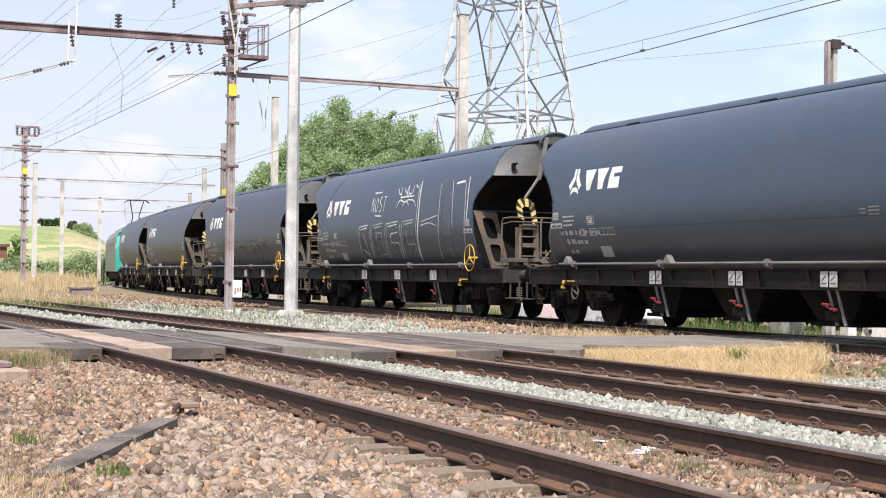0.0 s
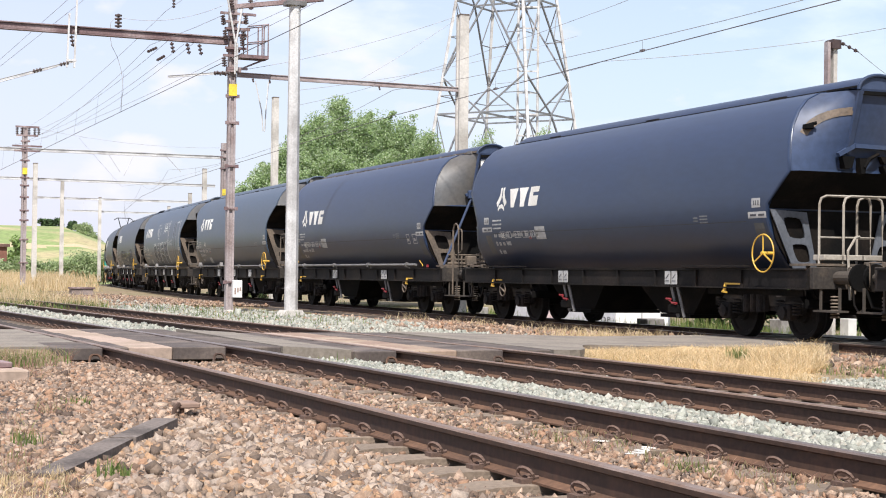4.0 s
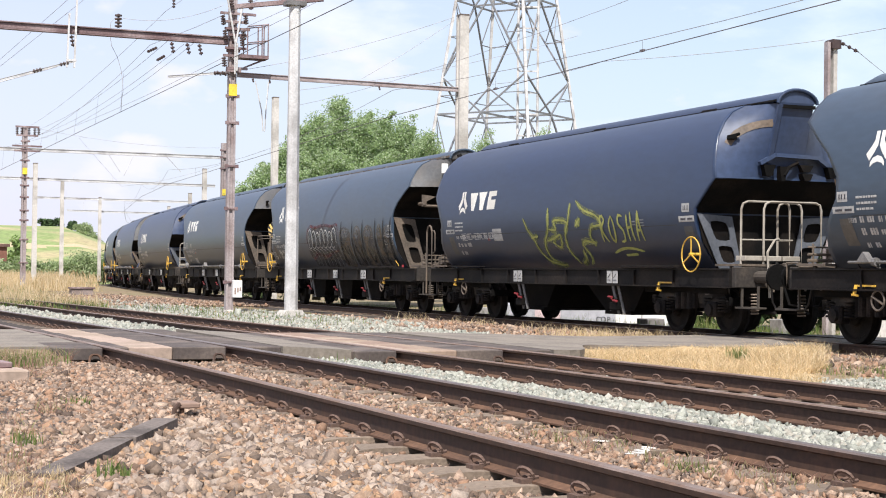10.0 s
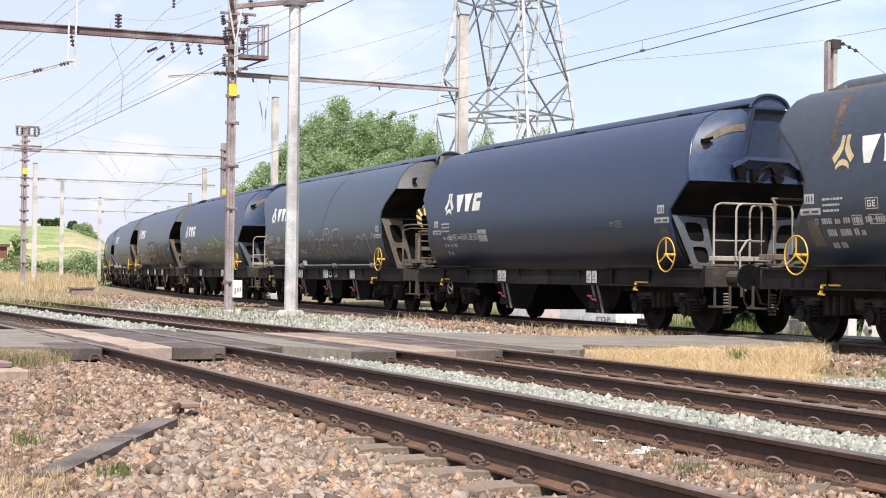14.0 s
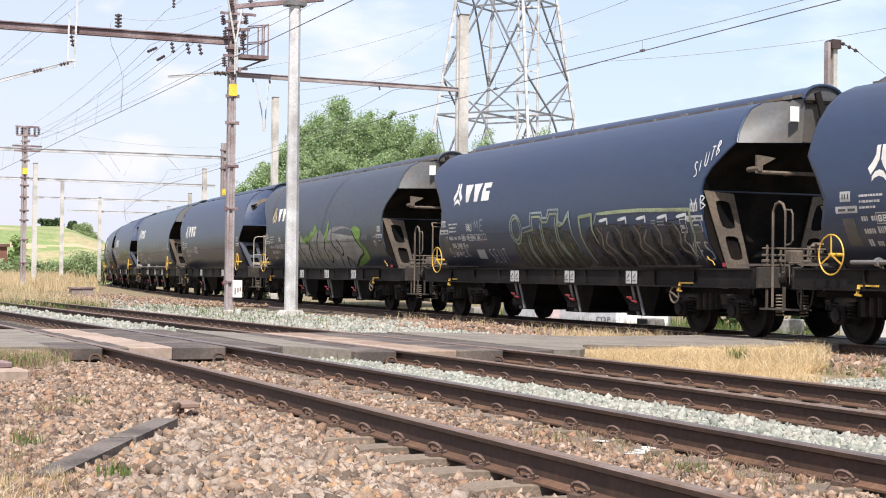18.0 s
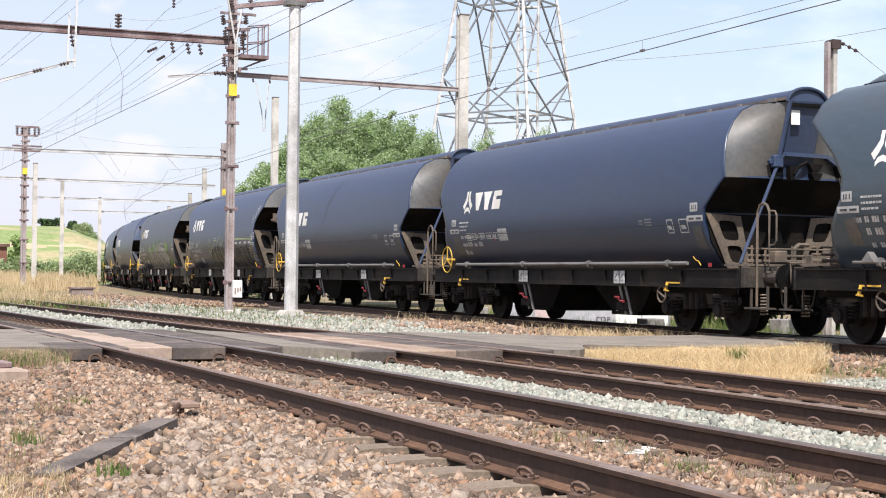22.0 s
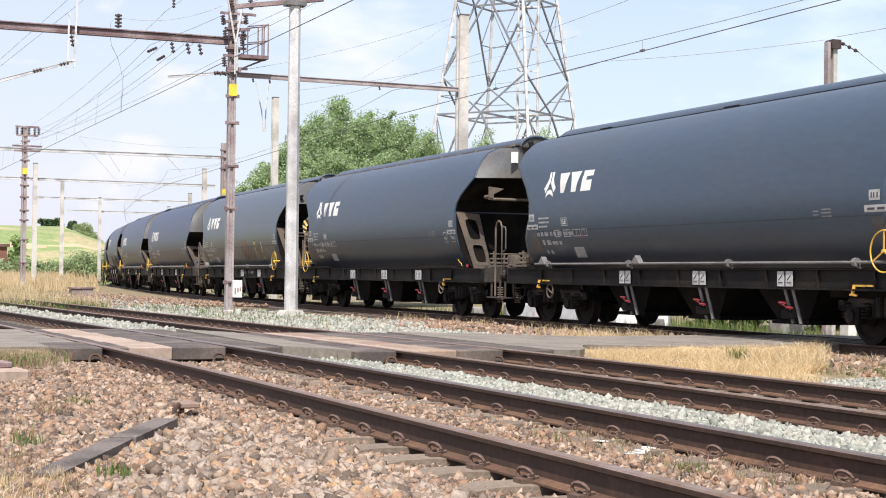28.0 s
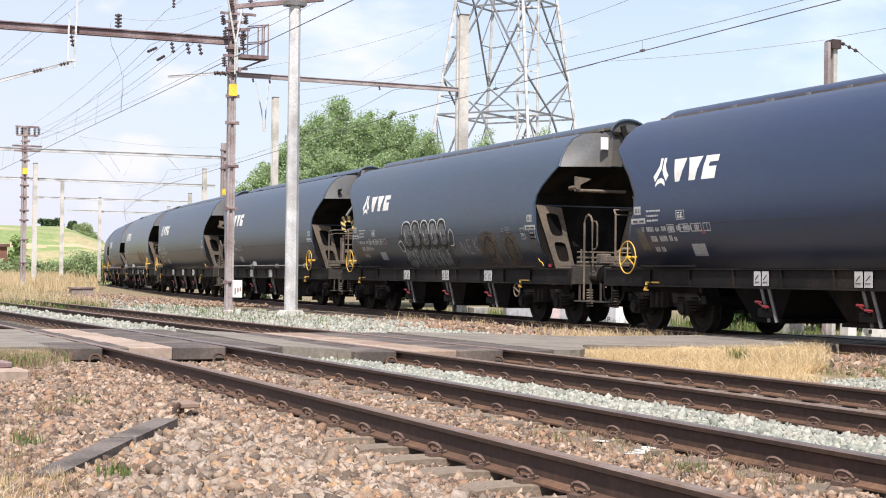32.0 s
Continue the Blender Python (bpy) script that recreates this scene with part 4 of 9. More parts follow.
def rear_end(w, h, long, style, zw, hatch):
    """The rear end wall: two slanting side sheets that meet a narrow middle panel under the roof hood."""
    def mid(z):
        return -(h - (0.74 + (0.28 if not long else 0.12) * (4.2 - z)))
    out = [(y * 0.985, z) for y, z in TANK if zw - 0.005 <= z <= 4.20]
    for k in (-1, 1):
        bm = fresh()
        rows = []
        for y, z in out:
            xa, xb = -tank_end(h, z, -1) - 0.012, mid(z)
            rows.append([bm.verts.new((xa + (xb - xa) * j / 8, k * (y + (0.36 - y) * j / 8), z - 0.01)) for j in range(9)])
        for p, q in zip(rows[:-1], rows[1:]):
            for j in range(8):
                bm.faces.new((p[j], p[j + 1], q[j + 1], q[j])).smooth = True
        bmesh.ops.recalc_face_normals(bm, faces=bm.faces)
        e = part("end_wall", bm, "end_paint", w, "dusty arched half of the end wall")
    bm = fresh()
    zs = [4.19, 3.8, 3.4, 3.1, zw] if zw < 3 else [4.19, 3.8, zw]
    rows = [[bm.verts.new((mid(z), k * 0.36, z)) for k in (-1, 1)] for z in zs]
    for p, q in zip(rows[:-1], rows[1:]):
        bm.faces.new((p[0], p[1], q[1], q[0]))
    arch = [bm.verts.new((mid(4.19), 0.40 * math.cos(math.radians(q)), 4.19 + 0.225 * math.sin(math.radians(q)))) for q in range(0, 181, 20)]
    bm.faces.new(arch)
    part("middle_panel", bm, "end_paint", e)
    bm = fresh()
    path_rod(bm, [(-(h - 0.72), 0.42 * math.cos(math.radians(q)), 4.17 + 0.25 * math.sin(math.radians(q))) for q in range(0, 181, 15)], 0.032, 8)
    part("hood_rim", bm, "paint_grey", hatch, "rounded rim of the roof hood")
    bm = fresh()
    bar(bm, (mid(4.12) - 0.02, 0.38, 4.12), (mid(4.12) - 0.02, -0.38, 4.12), 0.05, 0.06)
    part("hood_bar", bm, "under", hatch)
    # thin lip where the shell ends
    arc = [(y, z) for y, z in TANK if zw - 0.01 <= z <= 4.20]
    for k in (-1, 1):
        bm = fresh()
        path_rod(bm, [(-tank_end(h, z, -1) - 0.01, k * (y - 0.004), z - 0.006) for y, z in arc], 0.012, 5)
        part("end_visor", bm, "paint_grey", e)
    if style == "arch":
        bm = fresh()
        y0, z0 = 0.62, 3.42

        def on_sheet(y, z):
            t = min(max((tank_y(min(z, 4.19)) * 0.985 - y) / (tank_y(min(z, 4.19)) * 0.985 - 0.36), 0), 1)
            return (-tank_end(h, z, -1) - 0.012) * (1 - t) + (mid(z) - 0.012) * t, y, z
        pts = [math.radians(150 - 9.5 * k) for k in range(8)]
        ins = [bm.verts.new(on_sheet(0.40 - 0.80 * math.cos(q), 3.06 + 0.70 * math.sin(q))) for q in pts]
        ous = [bm.verts.new(on_sheet(0.40 - 0.92 * math.cos(q), 3.06 + 0.83 * math.sin(q))) for q in pts]
        for k in range(7):
            bm.faces.new((ins[k], ins[k + 1], ous[k + 1], ous[k]))
        bmesh.ops.recalc_face_normals(bm, faces=bm.faces)
        part("arch_stripe", bm, "gusset", e, "pale worn arch stripe")
        bm = fresh()
        x, y, z = on_sheet(1.08, 3.56)
        box(bm, (x - 0.05, y, z), (0.14, 0.14, 0.08), bevel=0.01)
        rod(bm, (x, y, z + 0.02), (x - 0.14, y - 0.1, z + 0.06), 0.03, 8)
        part("latch", bm, "under", e)
        bm = fresh()
        bar(bm, (mid(4.15) - 0.03, 0.37, 4.15), (mid(3.1) - 0.03, 0.40, 3.12), 0.10, 0.05)
        part("bar", bm, "end_paint", e, "flat upright bar beside the middle panel")
    if style in ("arch", "brace"):
        x = mid(3.1) - 0.06
        bm = fresh()
        bar(bm, (x, 0.30, 3.26), (x, -0.62, 3.24), 0.10, 0.07)
        bar(bm, (x, 0.62, 3.10), (x, 0.28, 3.27), 0.08, 0.07)
        bar(bm, (x, -0.60, 3.24), (x + 0.15, -1.25, 2.92), 0.10, 0.08)
        gear = part("gear_beam", bm, "end_paint" if style == "arch" else "steel_blue", e, "cross beam of the roof gear")
        for y, z, sy, sz in ((0.42, 2.98, 0.26, 0.20), (0.12, 2.93, 0.16, 0.26), (-0.38, 3.04, 0.30, 0.12), (-0.40, 2.88, 0.24, 0.12), (-0.95, 2.98, 0.22, 0.20)):
            bm = fresh()
            prism(bm, [(y - sy / 2, z + sz / 2), (y + sy / 2, z + sz / 2), (y + sy * 0.25, z - sz / 2), (y - sy * 0.25, z - sz / 2)], x - 0.02, x + 0.14, lambda u, v, t: Vector((t, u, v)))
            bmesh.ops.recalc_face_normals(bm, faces=bm.faces)
            part("bracket", bm, "under", gear, "dark bracket of the roof gear")
        bm = fresh()
        path_rod(bm, [(x, -0.2, 3.14), (x - 0.02, 0.0, 3.05), (x - 0.02, 0.1, 2.9)], 0.03, 6)
        path_rod(bm, [(x + 0.1, -1.05, 3.05), (x + 0.05, -1.12, 2.9), (x + 0.02, -1.05, 2.72)], 0.022, 6)
        part("link", bm, "under", gear)
    if style == "brace":
        bm = fresh()
        rod(bm, (mid(4.15) - 0.05, 0.37, 4.18), (mid(3.1) - 0.10, 0.44, 3.12), 0.04, 8)
        rod(bm, (mid(3.1) - 0.10, 0.44, 3.12), (-(h - 0.95), 1.22, 1.30), 0.032, 8)
        box(bm, (mid(3.1) - 0.08, 0.46, 3.12), (0.14, 0.20, 0.22), bevel=0.02)
        part("brace", bm, "end_paint", w, "long slanting roof gear rod")
    if style in ("brace", "plain"):
        bm = fresh()
        z, y = 3.90, (0.20 if style == "brace" else 0.56)
        box(bm, (mid(z) - 0.03 + (0 if style == "brace" else 0.03), y, z), (0.012, 0.18, 0.26))
        part("notice", bm, "white", e, "white notice plate")
    if style == "latch":
        bm = fresh()
        box(bm, (-(h - 1.12), 0.92, 3.62), (0.12, 0.07, 0.16), bevel=0.01)
        rod(bm, (-(h - 1.15), 0.92, 3.68), (-(h - 0.98), 0.90, 3.68), 0.03, 8)
        part("latch", bm, "under", e)
        bm = fresh()
        bar(bm, (-(h - 0.60), 0.30, 4.30), (-(h - 0.62), 0.50, 3.30), 0.05, 0.09)
        rod(bm, (-(h - 0.62), 0.50, 3.34), (-(h - 0.72), 0.80, 2.86), 0.035, 8)
        part("bar", bm, "steel_grey", e, "bent grey bar from the roof hood")
    if style == "plain":
        bm = fresh()
        bar(bm, (-(h - 0.60), 0.22, 4.28), (-(h - 0.62), -0.12, 3.22), 0.05, 0.12)
        box(bm, (-(h - 0.62), 0.10, 3.75), (0.10, 0.16, 0.14))
        part("bar", bm, "sill", e, "black bar from the roof hood")
        bm = fresh()
        x = -(h - 1.25)
        prism(bm, [(1.02, 3.20), (0.62, 3.16), (0.90, 3.02), (0.90, 2.88), (1.02, 2.88)], x - 0.03, x + 0.03, lambda u, v, t: Vector((t, u, v)))
        bmesh.ops.recalc_face_normals(bm, faces=bm.faces)
        rod(bm, (x, 0.95, 2.90), (x, -0.22, 2.90), 0.035, 8)
        rod(bm, (x - 0.06, 0.98, 2.96), (x + 0.3, 0.98, 2.96), 0.05, 8)
        rod(bm, (x + 0.35, 0.2, 2.9), (x - 0.02, 0.2, 2.9), 0.03, 6)
        part("crank", bm, "gusset", w, "dusty crank lever in the end recess")


def striped_ladder(w, h, sgn, yl, mat):
    """The end step box with two openings; over it a striped warning hoop that leans inward."""
    x = sgn * (h - 0.86)
    bm = fresh()
    for dy in (-0.22, 0.22):
        bar(bm, (x, yl + dy, 1.25), (x - sgn * 0.04, yl + dy * 0.86, 2.24), 0.05, 0.13)
    for z, t in ((1.31, 0.12), (1.76, 0.10), (2.20, 0.13)):
        box(bm, (x, yl, z), (0.045, 0.34, t))
    lad = part("step_box", bm, "gusset", w, "dusty steel step box with two openings")
    for dy in (-0.25, 0.25):
        part("side_cheek", box(fresh(), (x - sgn * 0.12, yl + dy * 0.95, 1.72), (0.22, 0.03, 0.92)), "gusset", lad)
    for z in (1.50, 1.96):
        part("rung", rod(fresh(), (x - sgn * 0.02, yl - 0.2, z), (x - sgn * 0.02, yl + 0.2, z), 0.018, 6), "gusset", lad)
    # the hoop: up one side, over, down the other
    line = [(-0.17, 2.20 + 0.09 * k) for k in range(6)] + [(-0.17 * math.cos(q), 2.66 + 0.12 * math.sin(q)) for q in [math.pi * k / 6 for k in range(1, 6)]] + [(0.17, 2.65 - 0.09 * k) for k in range(4)]
    for k, ((ya, za), (yb, zb)) in enumerate(zip(line[:-1], line[1:])):
        d = math.hypot(yb - ya, zb - za)
        ny, nz = -(zb - za) / d * 0.065, (yb - ya) / d * 0.065
        lean = 0.035
        bm = fresh()
        q = [(ya + ny, za + nz + lean), (yb + ny, zb + nz + lean), (yb - ny, zb - nz - lean), (ya - ny, za - nz - lean)]
        q = [(yl + u + 0.10 * (v - 2.2), v) for u, v in q]
        prism(bm, q, x - sgn * 0.02, x + sgn * (0.012 + 0.002 * (k % 2)), lambda u, v, t: Vector((t - sgn * 0.22 * (v - 2.2), u, v)))
        bmesh.ops.recalc_face_normals(bm, faces=bm.faces)
        part("stripe", bm, mat if k % 2 else "black", lad, "worn yellow stripe of the warning hoop" if k % 2 else "worn black stripe of the warning hoop")


def end_gear(w, h, sgn, long, style):
    xe = sgn * (h - 0.95)
    bm = fresh()
    box(bm, (sgn * (h - 1.05), 0, 1.27), (0.75, 2.5, 0.04))
    for k in range(6):
        bar(bm, (xe - sgn * 0.1, 1.15 - 0.45 * k, 1.27), (xe - sgn * 0.1, 1.15 - 0.45 * k, 1.02), 0.05)
    deck = part("end_platform", bm, "gusset", w, "dusty steel end platform")
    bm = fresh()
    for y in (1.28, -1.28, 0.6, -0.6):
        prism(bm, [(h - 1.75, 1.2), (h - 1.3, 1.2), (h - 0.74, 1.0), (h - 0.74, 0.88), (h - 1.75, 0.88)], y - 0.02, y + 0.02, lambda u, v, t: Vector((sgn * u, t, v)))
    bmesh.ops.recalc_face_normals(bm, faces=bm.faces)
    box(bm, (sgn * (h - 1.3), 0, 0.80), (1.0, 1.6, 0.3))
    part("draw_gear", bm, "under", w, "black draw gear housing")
    # brake hoses and coupling chain between the wagons
    for y, d in ((0.42, 0.34), (-0.42, 0.40)):
        bm = fresh()
        path_rod(bm, [(sgn * (h - 0.62), y, 0.92), (sgn * (h - 0.45), y + 0.02, 0.86), (sgn * (h - 0.25), y + 0.05, 0.92 - d), (sgn * (h - 0.05), y + 0.02, 0.90 - d), (sgn * (h + 0.02), y, 0.74)], 0.025, 6)
        part("brake_hose", bm, "under", w)
    bm = fresh()
    for k in range(7):
        torus(bm, (sgn * (h - 0.5), 1.02, 0.42 + 0.055 * k), (0, 0, 1), 0.06, 0.016, 12, 5)
    part("coil_spring", bm, "gusset", w, "dusty coil spring under the platform")
    bm = fresh()
    path_rod(bm, [(sgn * (h - 0.55), 0.72, 1.20), (sgn * (h - 0.42), 0.74, 0.98), (sgn * (h - 0.34), 0.76, 0.62), (sgn * (h - 0.22), 0.76, 0.50), (sgn * (h - 0.08), 0.74, 0.58)], 0.018, 6)
    part("hose", bm, "step_dirt", w)
    for yv, zv in ((0.30, 1.22), (-0.05, 1.16), (0.62, 1.14)):
        bm = fresh()
        box(bm, (sgn * (h - 0.57), yv, zv), (0.10, 0.16, 0.20), bevel=0.015)
        rod(bm, (sgn * (h - 0.50), yv - 0.03, zv - 0.1), (sgn * (h - 0.50), yv + 0.02, zv - 0.34), 0.022, 6)
        part("brake_valve", bm, "gusset", w, "dusty brake valve on the end beam")
    hoops = style == "arch" and sgn < 0
    tall_rail = (style == "latch" and sgn < 0) or (style == "plain" and sgn > 0)
    if hoops:
        for ya, yb, x in ((1.12, 0.10, h - 0.80), (0.70, -0.52, h - 0.72), (0.22, -0.30, h - 1.0)):
            bm = fresh()
            path_rod(bm, [(sgn * x, ya, 1.27), (sgn * x, ya, 2.26), (sgn * x, ya - 0.04, 2.36), (sgn * x, ya - 0.14, 2.40), (sgn * x, yb + 0.12, 2.40), (sgn * x, yb + 0.03, 2.36), (sgn * x, yb, 2.26), (sgn * x, yb, 1.27)], 0.022)
            path_rod(bm, [(sgn * x, ya, 1.72), (sgn * x, (ya + yb) / 2, 1.72)], 0.016)
            part("railing", bm, "cream", deck, "tall cream hoop railing")
        bm = fresh()
        for y in (0.95, 0.55, 0.15):
            box(bm, (sgn * (h - 0.80), y, 1.39), (0.30, 0.36, 0.09), bevel=0.01)
        part("tread", bm, "cream", deck, "pale step boards")
        bm = fresh()
        path_rod(bm, [(sgn * (h - 0.6), 0.65, 0.7), (sgn * (h - 0.6), 0.70, 1.5), (sgn * (h - 0.6), 0.55, 1.72), (sgn * (h - 0.7), 0.40, 1.74)], 0.022)
        part("grab_rail", bm, "cream", deck)
    elif tall_rail:
        striped_ladder(w, h, sgn, 0.62 if sgn < 0 else 0.15, "warn_yellow" if sgn < 0 else "warn_pale")
        bm = fresh()
        y0 = 1.28
        path_rod(bm, [(sgn * (h - 0.95), y0, 1.27), (sgn * (h - 0.95), y0, 2.30), (sgn * (h - 0.88), y0, 2.38), (sgn * (h - 0.70), y0 - 0.1, 2.40), (sgn * (h - 0.70), -0.6, 2.40)], 0.022)
        path_rod(bm, [(sgn * (h - 0.95), y0, 2.24), (sgn * (h - 0.70), y0 - 0.12, 2.30), (sgn * (h - 0.70), -0.6, 2.30)], 0.016)
        part("railing", bm, "gusset", deck, "tall dusty platform railing")
        for y in (0.36, -0.1):
            bm = fresh()
            path_rod(bm, [(sgn * (h - 0.70), y, 2.40), (sgn * (h - 0.68), y + 0.04, 2.30), (sgn * (h - 0.66), y + 0.04, 1.50), (sgn * (h - 0.68), y - 0.06, 1.44), (sgn * (h - 0.70), y - 0.3, 1.72)], 0.022)
            part("rail_post", bm, "gusset", deck)
        bm = fresh()
        box(bm, (sgn * (h - 0.75), 1.05, 1.40), (0.5, 0.5, 0.10), bevel=0.01)
        box(bm, (sgn * (h - 0.75), 0.2, 1.40), (0.4, 0.9, 0.08), bevel=0.01)
        part("tread", bm, "gusset", deck)
    else:
        y0 = 1.12
        xa, xb, xd = sgn * (h - 0.58), sgn * (h - 0.22), sgn * (h - 0.02)
        bm = fresh()
        if sgn > 0:
            path_rod(bm, [(xa, y0, 0.55), (xa, y0, 1.3), (xb, y0, 1.3), (xb, y0, 0.9)], 0.022)
        else:
            path_rod(bm, [(xa, y0, 0.55), (xa, y0, 2.18), (xa + (xb - xa) * 0.2, y0, 2.30), (xa + (xb - xa) * 0.5, y0, 2.34), (xa + (xb - xa) * 0.8, y0, 2.30), (xb, y0, 2.18), (xb, y0, 1.0)], 0.024)
            path_rod(bm, [(xb, y0 - 0.01, 2.20), (xd - sgn * 0.05, y0 - 0.01, 2.19), (xd, y0 - 0.01, 2.12), (xd, y0 - 0.01, 1.68), (xd - sgn * 0.06, y0 - 0.01, 1.62), (xb, y0 - 0.01, 1.60)], 0.018)
        part("grab_rail", bm, "gusset", deck, "dusty bent grab rail")
        # pipes and valves over the platform
        bm = fresh()
        for z, r in ((1.44, 0.022), (1.56, 0.016), (1.34, 0.03)):
            rod(bm, (sgn * (h - 0.85), 1.15, z), (sgn * (h - 0.85), -0.75, z), r, 6)
        for k in range(7):
            rod(bm, (sgn * (h - 0.85), 1.05 - 0.28 * k, 1.27), (sgn * (h - 0.85), 1.05 - 0.28 * k, 1.62 - 0.08 * (k % 3)), 0.022, 6)
        path_rod(bm, [(sgn * (h - 0.88), 0.15, 1.3), (sgn * (h - 0.88), 0.15, 1.56), (sgn * (h - 0.88), 0.05, 1.64), (sgn * (h - 0.88), -0.15, 1.64)], 0.045)
        part("pipework", bm, "gusset", deck, "dusty brake pipework")
        bm = fresh()
        box(bm, (sgn * (h - 0.78), 0.55, 1.42), (0.22, 0.26, 0.22), bevel=0.02)
        part("valve_box", bm, "gusset", deck)
        bm = fresh()
        box(bm, (sgn * (h - 0.78), -0.25, 1.38), (0.22, 0.34, 0.18), bevel=0.02)
        part("valve_box", bm, "gusset", deck)
    bm = fresh()
    box(bm, (sgn * (h - 0.42), 1.16, 0.52), (0.62, 0.24, 0.03))
    bar(bm, (sgn * (h - 0.16), 1.18, 0.52), (sgn * (h - 0.16), 1.18, 0.9), 0.035)
    bar(bm, (sgn * (h - 0.66), 1.18, 0.52), (sgn * (h - 0.66), 1.18, 1.1), 0.035)
    part("step", bm, "step_dirt", w, "low boarding step")
    if sgn < 0 and style == "brace" or style == "plain" and sgn < 0:
        bm = fresh()
        x = -(h - 1.9)
        path_rod(bm, [(x + 0.28, 1.42, 1.42), (x + 0.20, 1.42, 1.36), (x + 0.10, 1.42, 1.34), (x + 0.02, 1.42, 1.26)], 0.009)
        part("brake_cord", bm, "yellow", w, "bent yellow handle")
        bm = fresh()
        box(bm, (x - 0.25, 1.40, 1.27), (0.045, 0.05, 0.07))
        part("valve", bm, "red", w, "red and white valve")


def wagon(kind, long, pipe, wheel_end, end_style, cover):
    """A covered grain hopper wagon. x runs forward, y towards the platform side, z up from the rail."""
    h = 8.325 if long else 7.75
    w = empty("hopper_wagon")
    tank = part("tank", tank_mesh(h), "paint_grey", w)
    # roof: ridge cover, edge rail with lugs
    bm = fresh()
    c0, c1 = -(h - 0.74), h - (1.25 if long else 1.5)
    prof = [(0.42 * math.cos(math.radians(q)), 4.19 + 0.235 * math.sin(math.radians(q))) for q in range(180, -1, -20)]
    xs = [c0, c0 + 0.4, c1 - 0.25, c1]
    rows = []
    for i, x in enumerate(xs):
        k = 0.55 if i == 3 else 1.0
        rows.append([bm.verts.new((x, y, 4.19 + (z - 4.19) * k)) for y, z in prof])
    for a, b in zip(rows[:-1], rows[1:]):
        for i in range(len(prof) - 1):
            bm.faces.new((a[i], b[i], b[i + 1], a[i + 1])).smooth = True
    bm.faces.new(rows[-1][::-1])
    bmesh.ops.recalc_face_normals(bm, faces=bm.faces)
    hatch = part("roof_hatch", bm, "paint_grey", w, "long raised roof hatch")
    if cover:
        for k in range(13):
            bm = fresh()
            x = c0 + 0.4 + (c1 - c0 - 0.8) * k / 12
            box(bm, (x, 0.45, 4.225), (0.10 if k % 3 else 0.22, 0.06, 0.07))
            part("hatch_lug", bm, "steel_grey", hatch)
        bm = fresh()
        box(bm, ((c0 + c1) / 2, 0.43, 4.225), (c1 - c0, 0.02, 0.05))
        part("hatch_seal", bm, "gusset", hatch, "pale worn hatch edge")
    else:
        bm = fresh()
        box(bm, ((c0 + c1) / 2, 0.43, 4.22), (c1 - c0, 0.03, 0.03))
        for k in range(3):
            box(bm, (c0 + (c1 - c0) * (k + 0.5) / 3, 0.45, 4.23), (0.5, 0.03, 0.05))
        part("hatch_rail", bm, "sill", hatch)
    # end walls
    for sgn in (-1, 1):
        zc, zw = (2.62, 3.42) if long else (2.22, 2.82)
        xc = h - tank_end(h, zc, sgn)
        # added plate, black to stand in for the shade inside the end recess
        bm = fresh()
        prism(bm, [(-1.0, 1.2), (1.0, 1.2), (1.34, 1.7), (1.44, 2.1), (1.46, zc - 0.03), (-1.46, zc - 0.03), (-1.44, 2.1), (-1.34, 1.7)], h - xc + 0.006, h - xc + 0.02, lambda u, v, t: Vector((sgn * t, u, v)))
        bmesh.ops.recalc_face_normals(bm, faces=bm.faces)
        part("bulkhead", bm, "under", w, "black inner bulkhead that paints the recess in shade")
        # black overlay on the slope: its shade is put into the colour
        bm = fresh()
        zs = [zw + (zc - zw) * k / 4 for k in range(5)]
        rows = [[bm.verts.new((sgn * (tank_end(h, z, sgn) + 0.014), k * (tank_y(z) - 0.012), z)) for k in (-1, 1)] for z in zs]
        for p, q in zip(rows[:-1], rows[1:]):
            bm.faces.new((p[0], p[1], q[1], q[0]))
        part("slope_sheet", bm, "under", w, "black sloping end sheet with the recess shade painted in")
        if sgn > 0:
            bm = fresh()
            out = [(y, z) for y, z in TANK if z >= zw - 0.005]
            rows = [[bm.verts.new((tank_end(h, z, 1) + 0.012, k * y * 0.985, z - 0.02)) for k in (-1, 1)] for y, z in out[1:]]
            for p, q in zip(rows[:-1], rows[1:]):
                bm.faces.new((p[0], p[1], q[1], q[0]))
            part("end_wall", bm, "end_paint", w, "dusty grey arched end wall")
        else:
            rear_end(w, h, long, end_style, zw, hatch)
        # end plates with two openings, across the wagon on both sides
        for side in (-1, 1):
            bm = fresh()
            xq = h - xc + 0.06
            p = [(1.485, 2.61), (0.86, 2.56), (0.50, 1.20), (0.98, 1.20)] if long else [(1.49, 2.20), (0.76, 2.16), (0.54, 1.20), (1.02, 1.20)]

            def lerp(a, b, t):
                return (a[0] + (b[0] - a[0]) * t, a[1] + (b[1] - a[1]) * t)

            def inner(t0, t1, mg):
                la, lb, ra, rb = lerp(p[0], p[3], t0), lerp(p[0], p[3], t1), lerp(p[1], p[2], t0), lerp(p[1], p[2], t1)
                return [lerp(la, ra, mg), lerp(la, ra, 1 - mg * 0.7), lerp(lb, rb, 1 - mg * 0.7), lerp(lb, rb, mg)]
            spans = ((0.11, 0.47, 0.27), (0.57, 0.88, 0.27))
